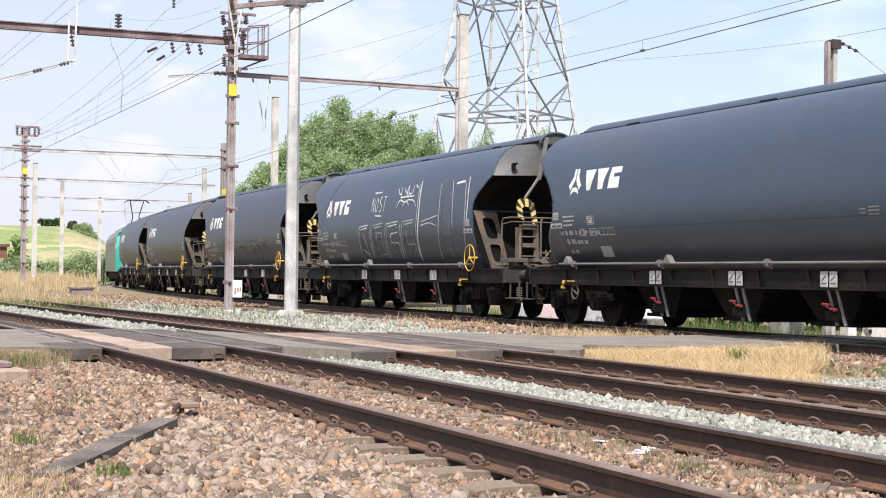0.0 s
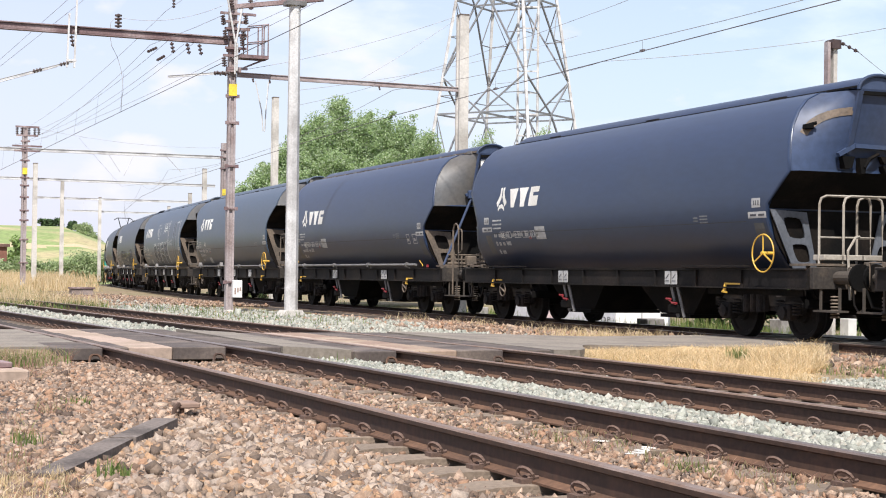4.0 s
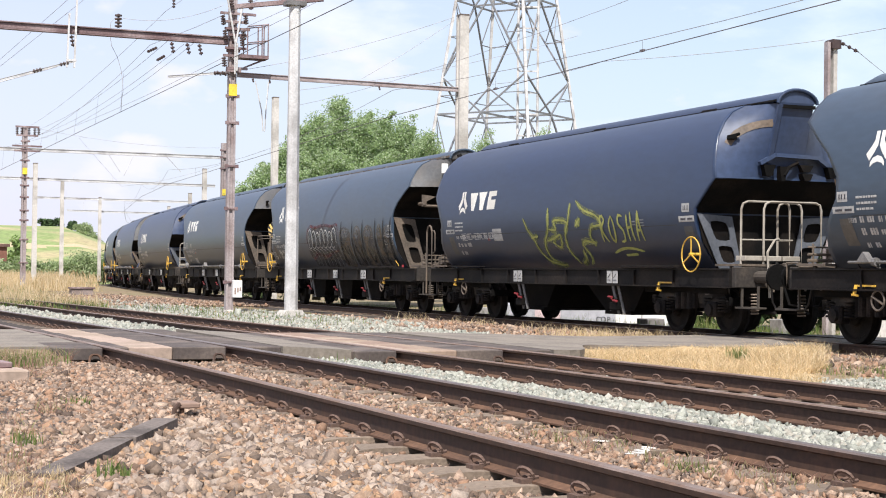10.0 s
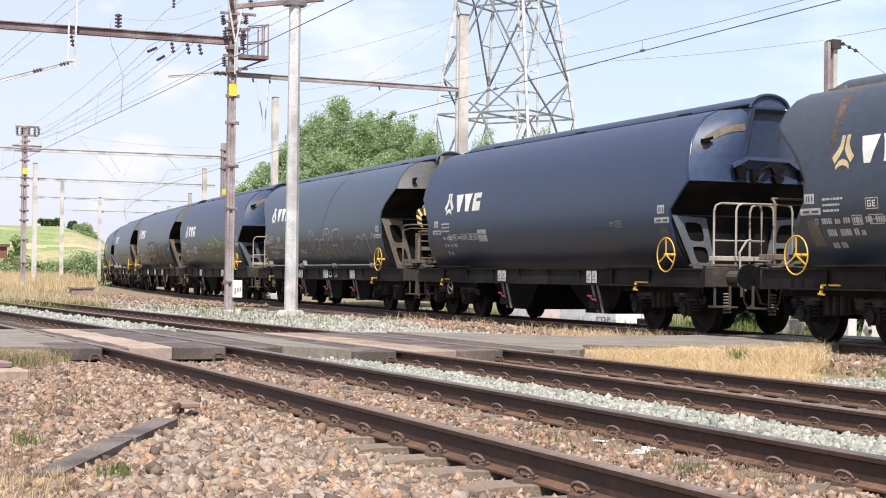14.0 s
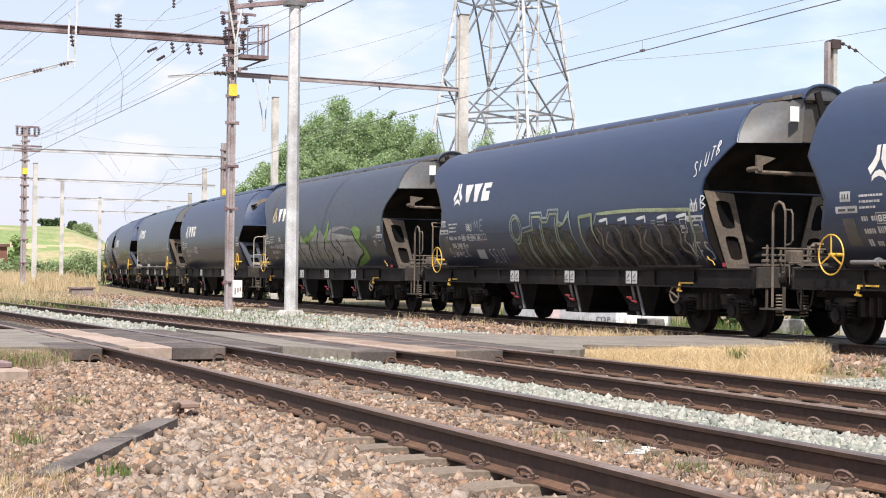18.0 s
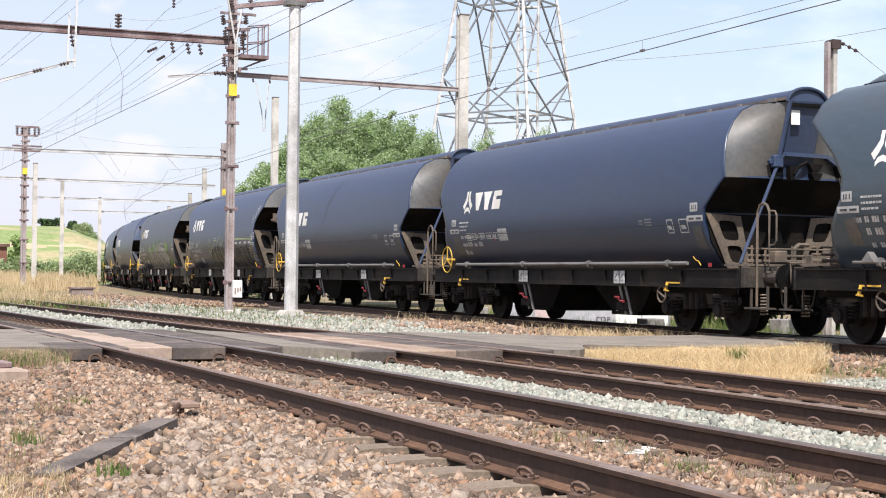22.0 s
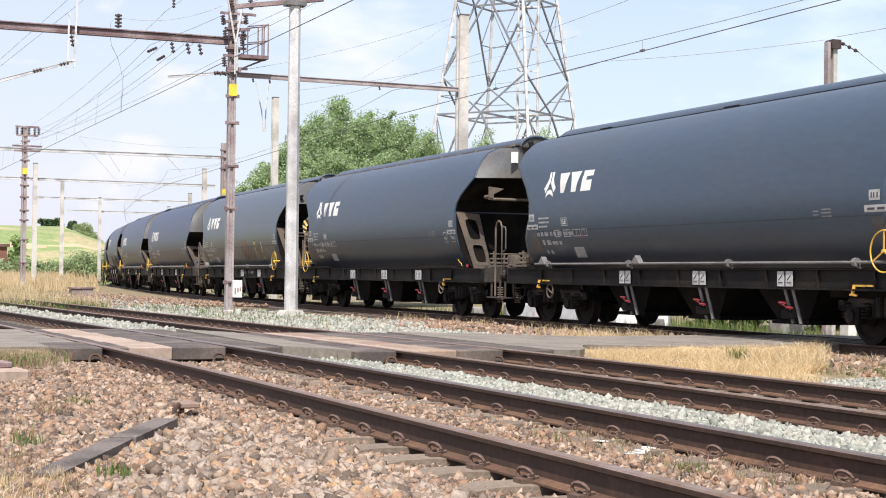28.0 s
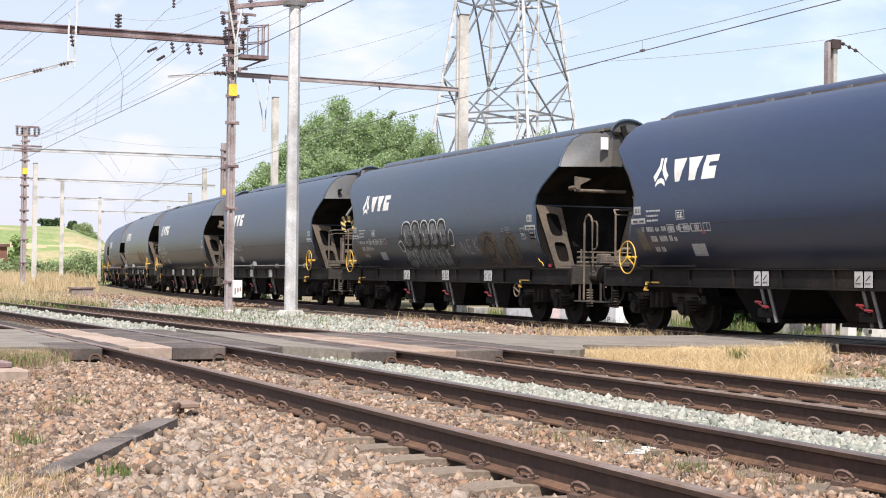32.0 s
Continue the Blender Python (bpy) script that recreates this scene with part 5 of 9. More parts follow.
            bands = [[lerp(p[0], p[3], t0), lerp(p[1], p[2], t0), lerp(p[1], p[2], t1), lerp(p[0], p[3], t1)] for t0, t1 in ((0, 0.11), (0.47, 0.57), (0.88, 1.0))]
            for t0, t1, mg in spans:
                hl = inner(t0, t1, mg)
                la, lb, ra, rb = lerp(p[0], p[3], t0), lerp(p[0], p[3], t1), lerp(p[1], p[2], t0), lerp(p[1], p[2], t1)
                bands.append([la, hl[0], hl[3], lb])
                bands.append([hl[1], ra, rb, hl[2]])
                for k in range(4):
                    c, nx, pv = hl[k], hl[(k + 1) % 4], hl[(k - 1) % 4]
                    u, v = lerp(c, nx, 0.30), lerp(c, pv, 0.30)
                    bands.append([c, u, lerp(lerp(c, u, 0.38), lerp(c, v, 0.38), 0.5), v])
            for q in bands:
                prism(bm, q, xq - 0.012, xq + 0.012, lambda u, v, t: Vector((sgn * t, side * u, v)))
            bmesh.ops.recalc_face_normals(bm, faces=bm.faces)
            part("corner_plate", bm, "steel_blue" if end_style == "arch" else "gusset", w, "worn end plate with two openings")
        # end beam, buffers, hook
        bm = fresh()
        box(bm, (sgn * (h - 0.68), 0, 1.05), (0.12, 2.7, 0.36), bevel=0.01)
        part("end_beam", bm, "beam_dirt", w)
        for yb in (-0.875, 0.875):
            bm = fresh()
            rod(bm, (sgn * (h - 0.62), yb, 1.06), (sgn * (h - 0.22), yb, 1.06), 0.105, 12)
            rod(bm, (sgn * (h - 0.45), yb, 1.06), (sgn * (h - 0.06), yb, 1.06), 0.08, 12)
            b = part("buffer", bm, "step_dirt", w, "dusty buffer")
            bm = fresh()
            rod(bm, (sgn * (h - 0.06), yb, 1.06), (sgn * (h - 0.01), yb, 1.06), 0.225, 18)
            part("buffer_head", bm, "under", b)
        bm = fresh()
        bar(bm, (sgn * (h - 0.65), 0, 1.0), (sgn * (h + 0.0), 0, 0.98), 0.09)
        box(bm, (sgn * (h - 0.15), 0, 0.85), (0.10, 0.16, 0.30))
        part("coupling", bm, "under", w)
        # platform, ladder, railings and step
        end_gear(w, h, sgn, long, end_style)
    # sills
    for side in (-1, 1):
        bm = fresh()
        y = side * 1.36
        box(bm, (0, y, 1.035), (2 * (h - 0.75), 0.07, 0.29))
        sill = part("side_sill", bm, "sill", w)
        bm = fresh()
        box(bm, (0, y + side * 0.03, 0.875), (2 * (h - 0.75), 0.13, 0.025))
        part("lower_flange", bm, "sill", sill)
        bm = fresh()
        box(bm, (0, y + side * 0.02, 1.195), (2 * (h - 0.75), 0.12, 0.025))
        part("upper_flange", bm, "sill", sill)
        for k in range(9 if long else 8):
            bm = fresh()
            x = -(h - 2.6) + (2 * h - 5.2) * k / ((9 if long else 8) - 1)
            box(bm, (x, y + side * 0.055, 1.03), (0.02, 0.05, 0.29))
            part("rib", bm, "sill", sill)
        if pipe and side > 0:
            bm = fresh()
            rod(bm, (-(h - 2.3), 1.47, 1.30), (h - 2.35, 1.47, 1.30), 0.035 if not long else 0.024, 8)
            for k in range(4):
                x = -(h - 3.0) + (2 * h - 6.0) * k / 3
                rod(bm, (x - 0.04, 1.47, 1.30), (x + 0.04, 1.47, 1.30), 0.07, 8)
                bar(bm, (x, 1.47, 1.30), (x, 1.40, 1.20), 0.04)
            part("vacuum_pipe", bm, "steel_grey", w, "grey side pipe")
            if long:
                for x in (h - 2.75, 1.45):
                    bm = fresh()
                    prism(bm, [(x - 0.16, 1.30), (x + 0.16, 1.30), (x, 1.46)], 1.40, 1.52, lambda u, v, t: Vector((u, t, v)))
                    part("pipe_bracket", bm, "steel_grey", w, "triangular pale bracket")
        elif side > 0:
            for x0, x1 in ((h - 4.2, h - 2.4), (-(h - 2.4), -(h - 4.4))):
                bm = fresh()
                box(bm, ((x0 + x1) / 2, 1.46, 1.25), (abs(x1 - x0), 0.14, 0.03))
                part("ledge", bm, "sill", w)
    bm = fresh()
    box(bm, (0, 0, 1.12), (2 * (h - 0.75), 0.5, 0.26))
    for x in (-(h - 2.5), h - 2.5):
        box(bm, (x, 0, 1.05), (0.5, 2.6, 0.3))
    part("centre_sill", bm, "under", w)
    # hoppers, legs, plates and levers
    spots = [(2.75, 2.02), (0.0, -0.72), (-2.75, -3.38)] if long else [(2.0, 1.67), (-2.0, -2.78)]
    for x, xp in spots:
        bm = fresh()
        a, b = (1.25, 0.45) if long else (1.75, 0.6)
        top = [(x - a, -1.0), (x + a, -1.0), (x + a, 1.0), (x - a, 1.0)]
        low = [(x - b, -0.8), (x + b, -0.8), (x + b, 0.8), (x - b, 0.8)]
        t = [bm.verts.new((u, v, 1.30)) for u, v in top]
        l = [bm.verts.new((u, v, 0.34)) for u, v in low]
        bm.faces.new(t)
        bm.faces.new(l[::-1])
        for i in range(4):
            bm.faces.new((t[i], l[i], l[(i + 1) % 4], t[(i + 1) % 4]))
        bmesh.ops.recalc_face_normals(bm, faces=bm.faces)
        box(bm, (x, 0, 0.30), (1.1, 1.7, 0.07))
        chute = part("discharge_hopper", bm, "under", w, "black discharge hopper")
        bm = fresh()
        bar(bm, (xp + 0.08, 1.36, 0.9), (xp - 0.06, 1.28, 0.30), 0.035, 0.05)
        part("leg", bm, "steel_grey", chute, "grey steel hopper leg")
        bm = fresh()
        bar(bm, (xp - 0.14, 1.36, 0.9), (xp - 0.28, 1.28, 0.30), 0.035, 0.05)
        part("leg", bm, "steel_grey", chute, "grey steel hopper leg")
        bm = fresh()
        box(bm, (xp - 0.05, 1.36, 0.45), (0.30, 0.12, 0.16), bevel=0.015)
        box(bm, (xp - 0.05, 1.37, 0.56), (0.10, 0.08, 0.07), bevel=0.012)
        valve = part("valve", bm, "under", chute, "black valve box on the hopper")
        for u0, u1, v in ((0.15, -0.03, 0.640), (-0.05, -0.24, 0.565)):
            bm = fresh()
            rod(bm, (xp + u0, 1.42, v), (xp + u1, 1.43, v - 0.005), 0.020, 8)
            rod(bm, (xp + u0, 1.42, v), (xp + u0 * 0.5 + u1 * 0.5, 1.36, v - 0.06), 0.012, 6)
            part("lever_grip", bm, "red", valve, "red lever grip")
        for k in (0, 1):
            bm = fresh()
            xx = xp + 0.10 - 0.24 * k
            box(bm, (xx, 1.425, 1.035), (0.19, 0.012, 0.25))
            pl = part("sign_plate", bm, "plate_white", w, "white instruction plate")
            bm = fresh()
            y = 1.4325
            for u0, v0, u1, v1 in ((-0.05, 0.06, 0.05, -0.02), (-0.06, -0.06, 0.06, -0.06)):
                bar(bm, (xx + u0, y, 1.035 + v0), (xx + u1, y, 1.035 + v1), 0.012, 0.012)
            part("pictogram", bm, "plate_mark", pl)
    for x in (h - 2.62, -(h - 2.95)):
        bm = fresh()
        bar(bm, (x + 0.18, 1.40, 0.94), (x - 0.30, 1.40, 0.94), 0.03, 0.03)
        bar(bm, (x + 0.16, 1.41, 0.95), (x + 0.18, 1.43, 0.80), 0.035, 0.05)
        bar(bm, (x + 0.24, 1.43, 0.80), (x + 0.08, 1.43, 0.79), 0.03, 0.03)
        part("brake_handle", bm, "yellow", w, "yellow brake changeover handle")
    bm = fresh()
    x = (h - 3.0) if kind in (0, 3) else -(h - 3.3)
    torus(bm, (x, 1.42, 0.72), (0, 1, 0), 0.15, 0.018, 18, 5)
    bar(bm, (x - 0.14, 1.42, 0.66), (x + 0.14, 1.42, 0.78), 0.05, 0.015)
    part("small_wheel", bm, "gusset", w, "small dull valve wheel")
    if wheel_end < 0:
        handwheel(w, -(h - (2.22 if long else 1.75)), 1.56, 1.46)
    else:
        handwheel(w, h - 1.95, 1.56, 1.42)
    for x in (h - 2.22, -(h - (2.52 if long else 2.05))):
        bm = fresh()
        decal_rect(bm, x - 0.27, x + 0.27, 2.06, 2.17)
        part("small_sign", bm, "plate_white", w, "small white sign")
        bm = fresh()
        decal_rect(bm, x - 0.12, x + 0.14, 2.24, 2.40)
        part("small_sign", bm, "plate_white", w, "small white sign")
        bm = fresh()
        for u in (-0.22, 0.02):
            decal_rect(bm, x + u, x + u + 0.18, 2.095, 2.13, 0.008)
        for u in (-0.08, 0.0, 0.06):
            decal_rect(bm, x + u, x + u + 0.03, 2.28, 2.36, 0.008)
        part("sign_lines", bm, "plate_mark", w)
        bm = fresh()
        decal_rect(bm, x - 0.16, x + 0.14, 1.56, 1.98, lean=0.0)
        part("rubbed_plate", bm, "end_paint", w, "rubbed grey plate")
    for cx in (h - 2.55, -(h - 2.55)):
        bogie(w, cx)
    logo(w, h - 2.75, 3.02 if long else 2.80)
    lettering(w, h - 2.55, 1.86 if long else 1.88, kind)
    return w


PROTO = {}


def make_protos():
    PROTO["L1"] = wagon(0, True, True, -1, "latch", False)
    PROTO["L2"] = wagon(2, True, False, 1, "plain", True)
    PROTO["S1"] = wagon(1, False, True, 1, "brace", True)
    PROTO["S2"] = wagon(3, False, False, -1, "arch", False)


make_protos()
# leading mark of every wagon along the line at the start, its build and its paint
WAGONS = [(96.14, "L1", "paint_dust"), (79.95, "L1", "paint_dust"), (62.46, "L1", "paint_dust"), (45.59, "L1", "paint_grey"), (28.87, "L1", "paint_grey"),
          (12.60, "S1", "paint_blue"), (-3.02, "S2", "paint_blue"), (-18.81, "L1", "paint_grey"), (-35.35, "L2", "paint_grey"), (-51.65, "S2", "paint_blue"),
          (-67.52, "L1", "paint_grey"), (-83.94, "S2", "paint_blue"), (-99.84, "L2", "paint_dust"), (-116.63, "L2", "paint_blue"), (-132.97, "S1", "paint_blue"),
          (-148.34, "S1", "paint_blue"), (-164.04, "L1", "paint_slate"), (-180.4, "L2", "paint_grey"), (-197.0, "L1", "paint_grey"), (-213.65, "L2", "paint_grey"),
          (-230.41, "L2", "paint_blue"), (-247.1, "L1", "paint_grey")]
LABELS = {"paint_grey": "dark grey covered grain hopper wagon with white markings", "paint_blue": "dark blue covered grain hopper wagon with white markings",
          "paint_slate": "faded slate-grey covered grain hopper wagon with white markings",
          "paint_dust": "dust-stained grey covered grain hopper wagon with white markings"}
TRAIN = []


def place_wagons():
    used = {}
    for mark, kind, paint in WAGONS:
        if kind not in used:
            ob = PROTO[kind]
            used[kind] = True
        else:
            ob = copy_thing(PROTO[kind], Matrix.Identity(4))
        tagged(ob, LABELS[paint], "freight wagon", group="wagons of the train")
        h = 8.325 if kind[0] == "L" else 7.75
        for o in ob.children_recursive:
            nm = o.name.split(".")[0]
            shell = nm in ("tank", "roof_hatch", "end_visor", "hood_rim")
            matt = (kind == "S2" and nm in ("end_wall", "middle_panel", "bar", "gear_beam")) or (kind == "S1" and nm in ("middle_panel", "gear_beam", "brace"))
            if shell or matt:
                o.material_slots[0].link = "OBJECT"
                o.material_slots[0].material = M["blue_matt_lit" if matt else paint]
        TRAIN.append((ob, mark + 2.75 - h, h))


place_wagons()


def smooth_line(pts, step=0.07):
    """Points along a smooth curve through pts, evenly fine."""
    out = []
    n = len(pts)
    for i in range(n - 1):
        p0, p1, p2, p3 = pts[max(i - 1, 0)], pts[i], pts[i + 1], pts[min(i + 2, n - 1)]
        k = max(int(math.hypot(p2[0] - p1[0], p2[1] - p1[1]) / step), 2)
        for j in range(k):
            t = j / k
            out.append(tuple(0.5 * (2 * p1[a] + (p2[a] - p0[a]) * t + (2 * p0[a] - 5 * p1[a] + 4 * p2[a] - p3[a]) * t * t
                                    + (3 * p1[a] - p0[a] - 3 * p2[a] + p3[a]) * t ** 3) for a in (0, 1)))
    return out + [tuple(pts[-1])]


def ribbon(bm, pts, w, lift=0.009, taper=0.0, bend=True):
    """A sprayed line on the tank's side, one band of paint through points (x, z); taper thins it towards its end."""
    pts = smooth_line(pts) if bend else [p for a, b in zip(pts[:-1], pts[1:]) for p in smooth_line([a, b])[:-1]] + [tuple(pts[-1])]
    rows = []
    n = len(pts)
    for i, (x, z) in enumerate(pts):
        a, b = pts[max(i - 1, 0)], pts[min(i + 1, n - 1)]
        d = math.hypot(b[0] - a[0], b[1] - a[1]) or 1
        f = i / (n - 1)
        ww = w / 2 * (1 - taper * f) * min(1.0, 0.45 + 4 * f, 0.45 + 4 * (1 - f))
        px, pz = -(b[1] - a[1]) / d * ww, (b[0] - a[0]) / d * ww
        row = []
        for s in (-1, 0, 1):
            zz = min(max(z + s * pz, 1.225), 4.2)
            row.append(bm.verts.new((x + s * px, tank_y(zz) + lift + 0.0008 * f, zz)))
        rows.append(row)
    for p, q in zip(rows[:-1], rows[1:]):
        for k in (0, 1):
            bm.faces.new((p[k], p[k + 1], q[k + 1], q[k]))
    return bm


def flat_fill(bm, outline, lift=0.006):
    """A painted area on the tank's side within an outline of (x, z)."""
    face = bm.faces.new([bm.verts.new((x, 0, min(max(z, 1.225), 4.2))) for x, z in outline])
    geom = [face] + list(face.edges) + list(face.verts)
    lo, hi = min(z for _, z in outline), max(z for _, z in outline)
    for z in [z for _, z in TANK if lo + 0.01 < z < hi - 0.01]:
        r = bmesh.ops.bisect_plane(bm, geom=geom, plane_co=(0, 0, z), plane_no=(0, 0, 1))
        geom = list(bm.faces) + list(bm.edges) + list(bm.verts)
    for v in bm.verts:
        if v.co.y == 0:
            v.co.y = tank_y(v.co.z) + lift
    bmesh.ops.triangulate(bm, faces=bm.faces)
    return bm


def spray(parent, x, lines, w, mat, label, name="sprayed_line", lift=0.009, taper=0.0, bend=True):
    """Each line, in metres aft of x and up from the rail, as a sprayed band of its own."""
    for i, ln in enumerate(lines):
        bm = fresh()
        ribbon(bm, [(x - u, z) for u, z in ln], w, lift + 0.0006 * (i % 4), taper, bend)
        part(name, bm, mat, parent, label)


def area(parent, x, outline, mat, label, lift=0.005, name="sprayed_fill", soft=True):
    bm = fresh()
    pts = [(x - u, z) for u, z in outline]
    if soft:
        pts = smooth_line(pts + pts[:1], 0.12)[:-1]
    flat_fill(bm, pts, lift)
    part(name, bm, mat, parent, label)


GLYPHS = {"N": [[(0, 0), (0.05, 1), (0.6, 0), (0.65, 1)]], "O": [[(0.3, 1), (0.05, 0.7), (0.05, 0.25), (0.3, 0), (0.55, 0.25), (0.55, 0.7), (0.3, 1)]],
          "S": [[(0.6, 0.95), (0.2, 1), (0.1, 0.7), (0.55, 0.4), (0.5, 0.05), (0.05, 0)]], "T": [[(0, 1), (0.7, 1)], [(0.35, 1), (0.3, 0)]],
          "R": [[(0.05, 0), (0.1, 1), (0.5, 0.85), (0.15, 0.5), (0.6, 0)]], "H": [[(0.05, 0), (0.1, 1)], [(0.1, 0.5), (0.5, 0.55)], [(0.55, 0), (0.5, 1.1)]],
          "A": [[(0, 0), (0.3, 1.1), (0.6, 0)], [(0.12, 0.4), (0.5, 0.4)]], "C": [[(0.6, 0.9), (0.2, 1), (0.05, 0.5), (0.2, 0), (0.6, 0.1)]],
          "J": [[(0.55, 1), (0.5, 0.15), (0.25, 0), (0.05, 0.25)]], "I": [[(0.2, 0), (0.22, 0.8)]], "F": [[(0.1, 0), (0.1, 1), (0.6, 1)], [(0.1, 0.5), (0.45, 0.52)]],
          "E": [[(0.6, 1), (0.1, 1), (0.08, 0), (0.6, 0)], [(0.1, 0.5), (0.45, 0.5)]], "U": [[(0.05, 1), (0.1, 0.1), (0.5, 0.1), (0.6, 1)]],
          "M": [[(0, 0), (0.1, 1), (0.35, 0.4), (0.65, 1), (0.7, 0)]], "V": [[(0.0, 1), (0.3, 0), (0.6, 1)]], "K": [[(0.1, 0), (0.08, 1)], [(0.6, 1), (0.12, 0.5), (0.62, 0)]],
          "B": [[(0.1, 0), (0.1, 1), (0.5, 0.85), (0.15, 0.52), (0.6, 0.3), (0.1, 0)]], "G": [[(0.6, 0.85), (0.2, 1), (0.05, 0.5), (0.2, 0), (0.58, 0.05), (0.6, 0.45), (0.35, 0.45)]]}


def tag_word(parent, word, x, z, tall, wide, w, mat, label, flat=None, rise=0.0):
    """Hand-sprayed capitals that run aft from x; flat gives the plane of a flat surface."""
    for c in word:
        if c in GLYPHS:
            bm = fresh()
            for line in GLYPHS[c]:
                pts = [(x - wide * u, z + tall * v) for u, v in line]
                if flat is None:
                    ribbon(bm, pts, w, 0.0095, 0.0, c in "OSCUJGBR")
                else:
                    for p, q in zip(pts[:-1], pts[1:]):
                        bar(bm, (p[0], flat, p[1]), (q[0], flat, q[1]), w, 0.004)
            part("sprayed_letter", bm, mat, parent, label)
        x -= wide * 0.95
        z += rise


def arches(u0, u1, z0, z1, n, lean=0.0):
    """Rounded letter tops side by side."""
    out = []
    for k in range(n):
        a, b = u0 + (u1 - u0) * k / n, u0 + (u1 - u0) * (k + 0.86) / n
        zt = z1 - 0.05 * ((k * 7) % 3)
        out.append([(a + lean, z0), (a + 0.02, (z0 + zt) / 2), (a + 0.06 * (b - a), zt - 0.1), ((a + b) / 2, zt), (b - 0.06 * (b - a), zt - 0.1), (b, (z0 + zt) / 2), (b + lean, z0 + 0.05 * (k % 2))])
    return out


def graffiti():
    def at(i):
        ob, _, h = TRAIN[i]
        return ob, h - 2.75

    # white word, crest and tall outlined letters
    ob, x = at(3)
    tag_word(ob, "NOST", x - 4.25, 2.80, 0.41, 0.33, 0.04, "g_bright", "white sprayed letter")
    spray(ob, x, [[(4.3, 3.355), (4.9, 3.35)], [(4.6, 2.70), (5.16, 2.67)]], 0.045, "g_bright", "white sprayed dash")
    spray(ob, x, [[(6.2, 3.40), (6.35, 3.25), (6.6, 3.22)], [(6.45, 3.45), (6.55, 3.2), (6.62, 3.05)], [(6.7, 3.40), (6.9, 3.25), (7.0, 3.46)], [(7.0, 3.46), (7.1, 3.24), (7.35, 3.22), (7.4, 3.44)],
                  [(7.5, 3.44), (7.72, 3.34)], [(6.3, 2.84), (6.5, 3.05), (6.9, 3.0), (7.2, 3.05), (7.6, 3.0), (7.8, 2.84)], [(6.5, 3.14), (7.6, 3.14)], [(6.75, 2.9), (7.0, 3.02), (7.25, 2.9)], [(6.9, 3.3), (7.15, 3.1)]],
          0.04, "g_bright", "white sprayed crest")
    spray(ob, x, [[(7.89, 3.52), (8.05, 2.9), (8.05, 2.4), (7.9, 1.9), (7.6, 1.40)]], 0.075, "g_bright", "long white sprayed line")
    spray(ob, x, [[(7.78, 3.44), (7.92, 2.9), (7.92, 2.4)], [(9.38, 3.40), (9.5, 2.7), (9.42, 2.0), (9.1, 1.43)], [(10.12, 3.43), (10.36, 2.9), (10.42, 2.2)], [(11.02, 3.33), (11.18, 2.9), (11.2, 2.3), (11.0, 1.7)]],
          0.045, "g_white", "long grey sprayed line")
    spray(ob, x, [[(9.52, 3.42), (9.64, 2.7), (9.56, 2.0), (9.2, 1.43)], [(10.0, 3.40), (10.24, 2.9), (10.2, 2.0), (9.9, 1.5)]], 0.10, "haze_grey", "broad faded grey sprayed line")
    spray(ob, x, [[(10.4, 3.33), (10.95, 3.36)], [(11.18, 3.46), (11.33, 2.9), (11.34, 2.35)]], 0.06, "g_bright", "white sprayed line")
    spray(ob, x, [[(8.2, 2.42), (8.9, 2.5), (9.4, 2.56)], [(8.2, 2.32), (8.8, 2.38), (9.35, 2.30)]], 0.035, "g_white", "grey sprayed line")
    for k, (a, b) in enumerate(((3.3, 4.3), (4.42, 5.5), (5.62, 6.75), (6.86, 7.95))):
        zt = 2.40 + 0.02 * k
        lines = [[(a - 0.3, 1.5), (a - 0.1, 1.95), (a, zt), (b - 0.2, zt + 0.05)], [(b - 0.35, 1.48), (b - 0.1, 1.95), (b - 0.05, zt)], [(a + 0.12, zt - 0.08), (b - 0.3, zt - 0.03)]]
        lines += [[[(a + 0.4, 1.5), (a + 0.45, 1.9), (a + 0.38, 2.2)], [(a + 0.05, 1.75), (a + 0.4, 1.6)]], [[(a + 0.2, 1.6), (a + 0.35, 2.2), (b - 0.3, 2.2), (b - 0.4, 1.6), (a + 0.2, 1.6)]],
                  [[(b - 0.2, 2.2), (a + 0.3, 2.15), (a + 0.25, 1.92), (b - 0.3, 1.9), (b - 0.45, 1.5)]], [[(a + 0.3, 2.3), (a + 0.25, 1.85), (b - 0.3, 1.85), (b - 0.5, 1.5)]]][k]
        spray(ob, x, lines, 0.03, "g_bright" if k in (0, 2) else "g_white", "thin white outline of a sprayed letter", bend=False)
        area(ob, x, [(a, zt - 0.05), (b - 0.1, zt), (b - 0.3, 1.9), (b - 0.5, 1.5), (a - 0.2, 1.5), (a - 0.05, 1.95)], "haze_grey", "faded grey sprayed letter", soft=False)

    # white outlined letters with red edging, then tan letters between dark spikes
    ob, x = at(8)
    spray(ob, x, arches(3.6, 6.55, 1.97, 2.45, 7), 0.032, "g_bright", "white outline of a sprayed letter", "sprayed_outline")
    spray(ob, x, arches(3.72, 6.5, 2.0, 2.34, 7), 0.02, "g_pale", "pale blue sprayed highlight")
    spray(ob, x, [[(3.62 + 0.4 * k, 1.98), (3.52 + 0.4 * k, 1.9), (3.7 + 0.4 * k, 1.84), (3.86 + 0.4 * k, 1.90)] for k in range(7)], 0.03, "g_white", "white sprayed foot of a letter")
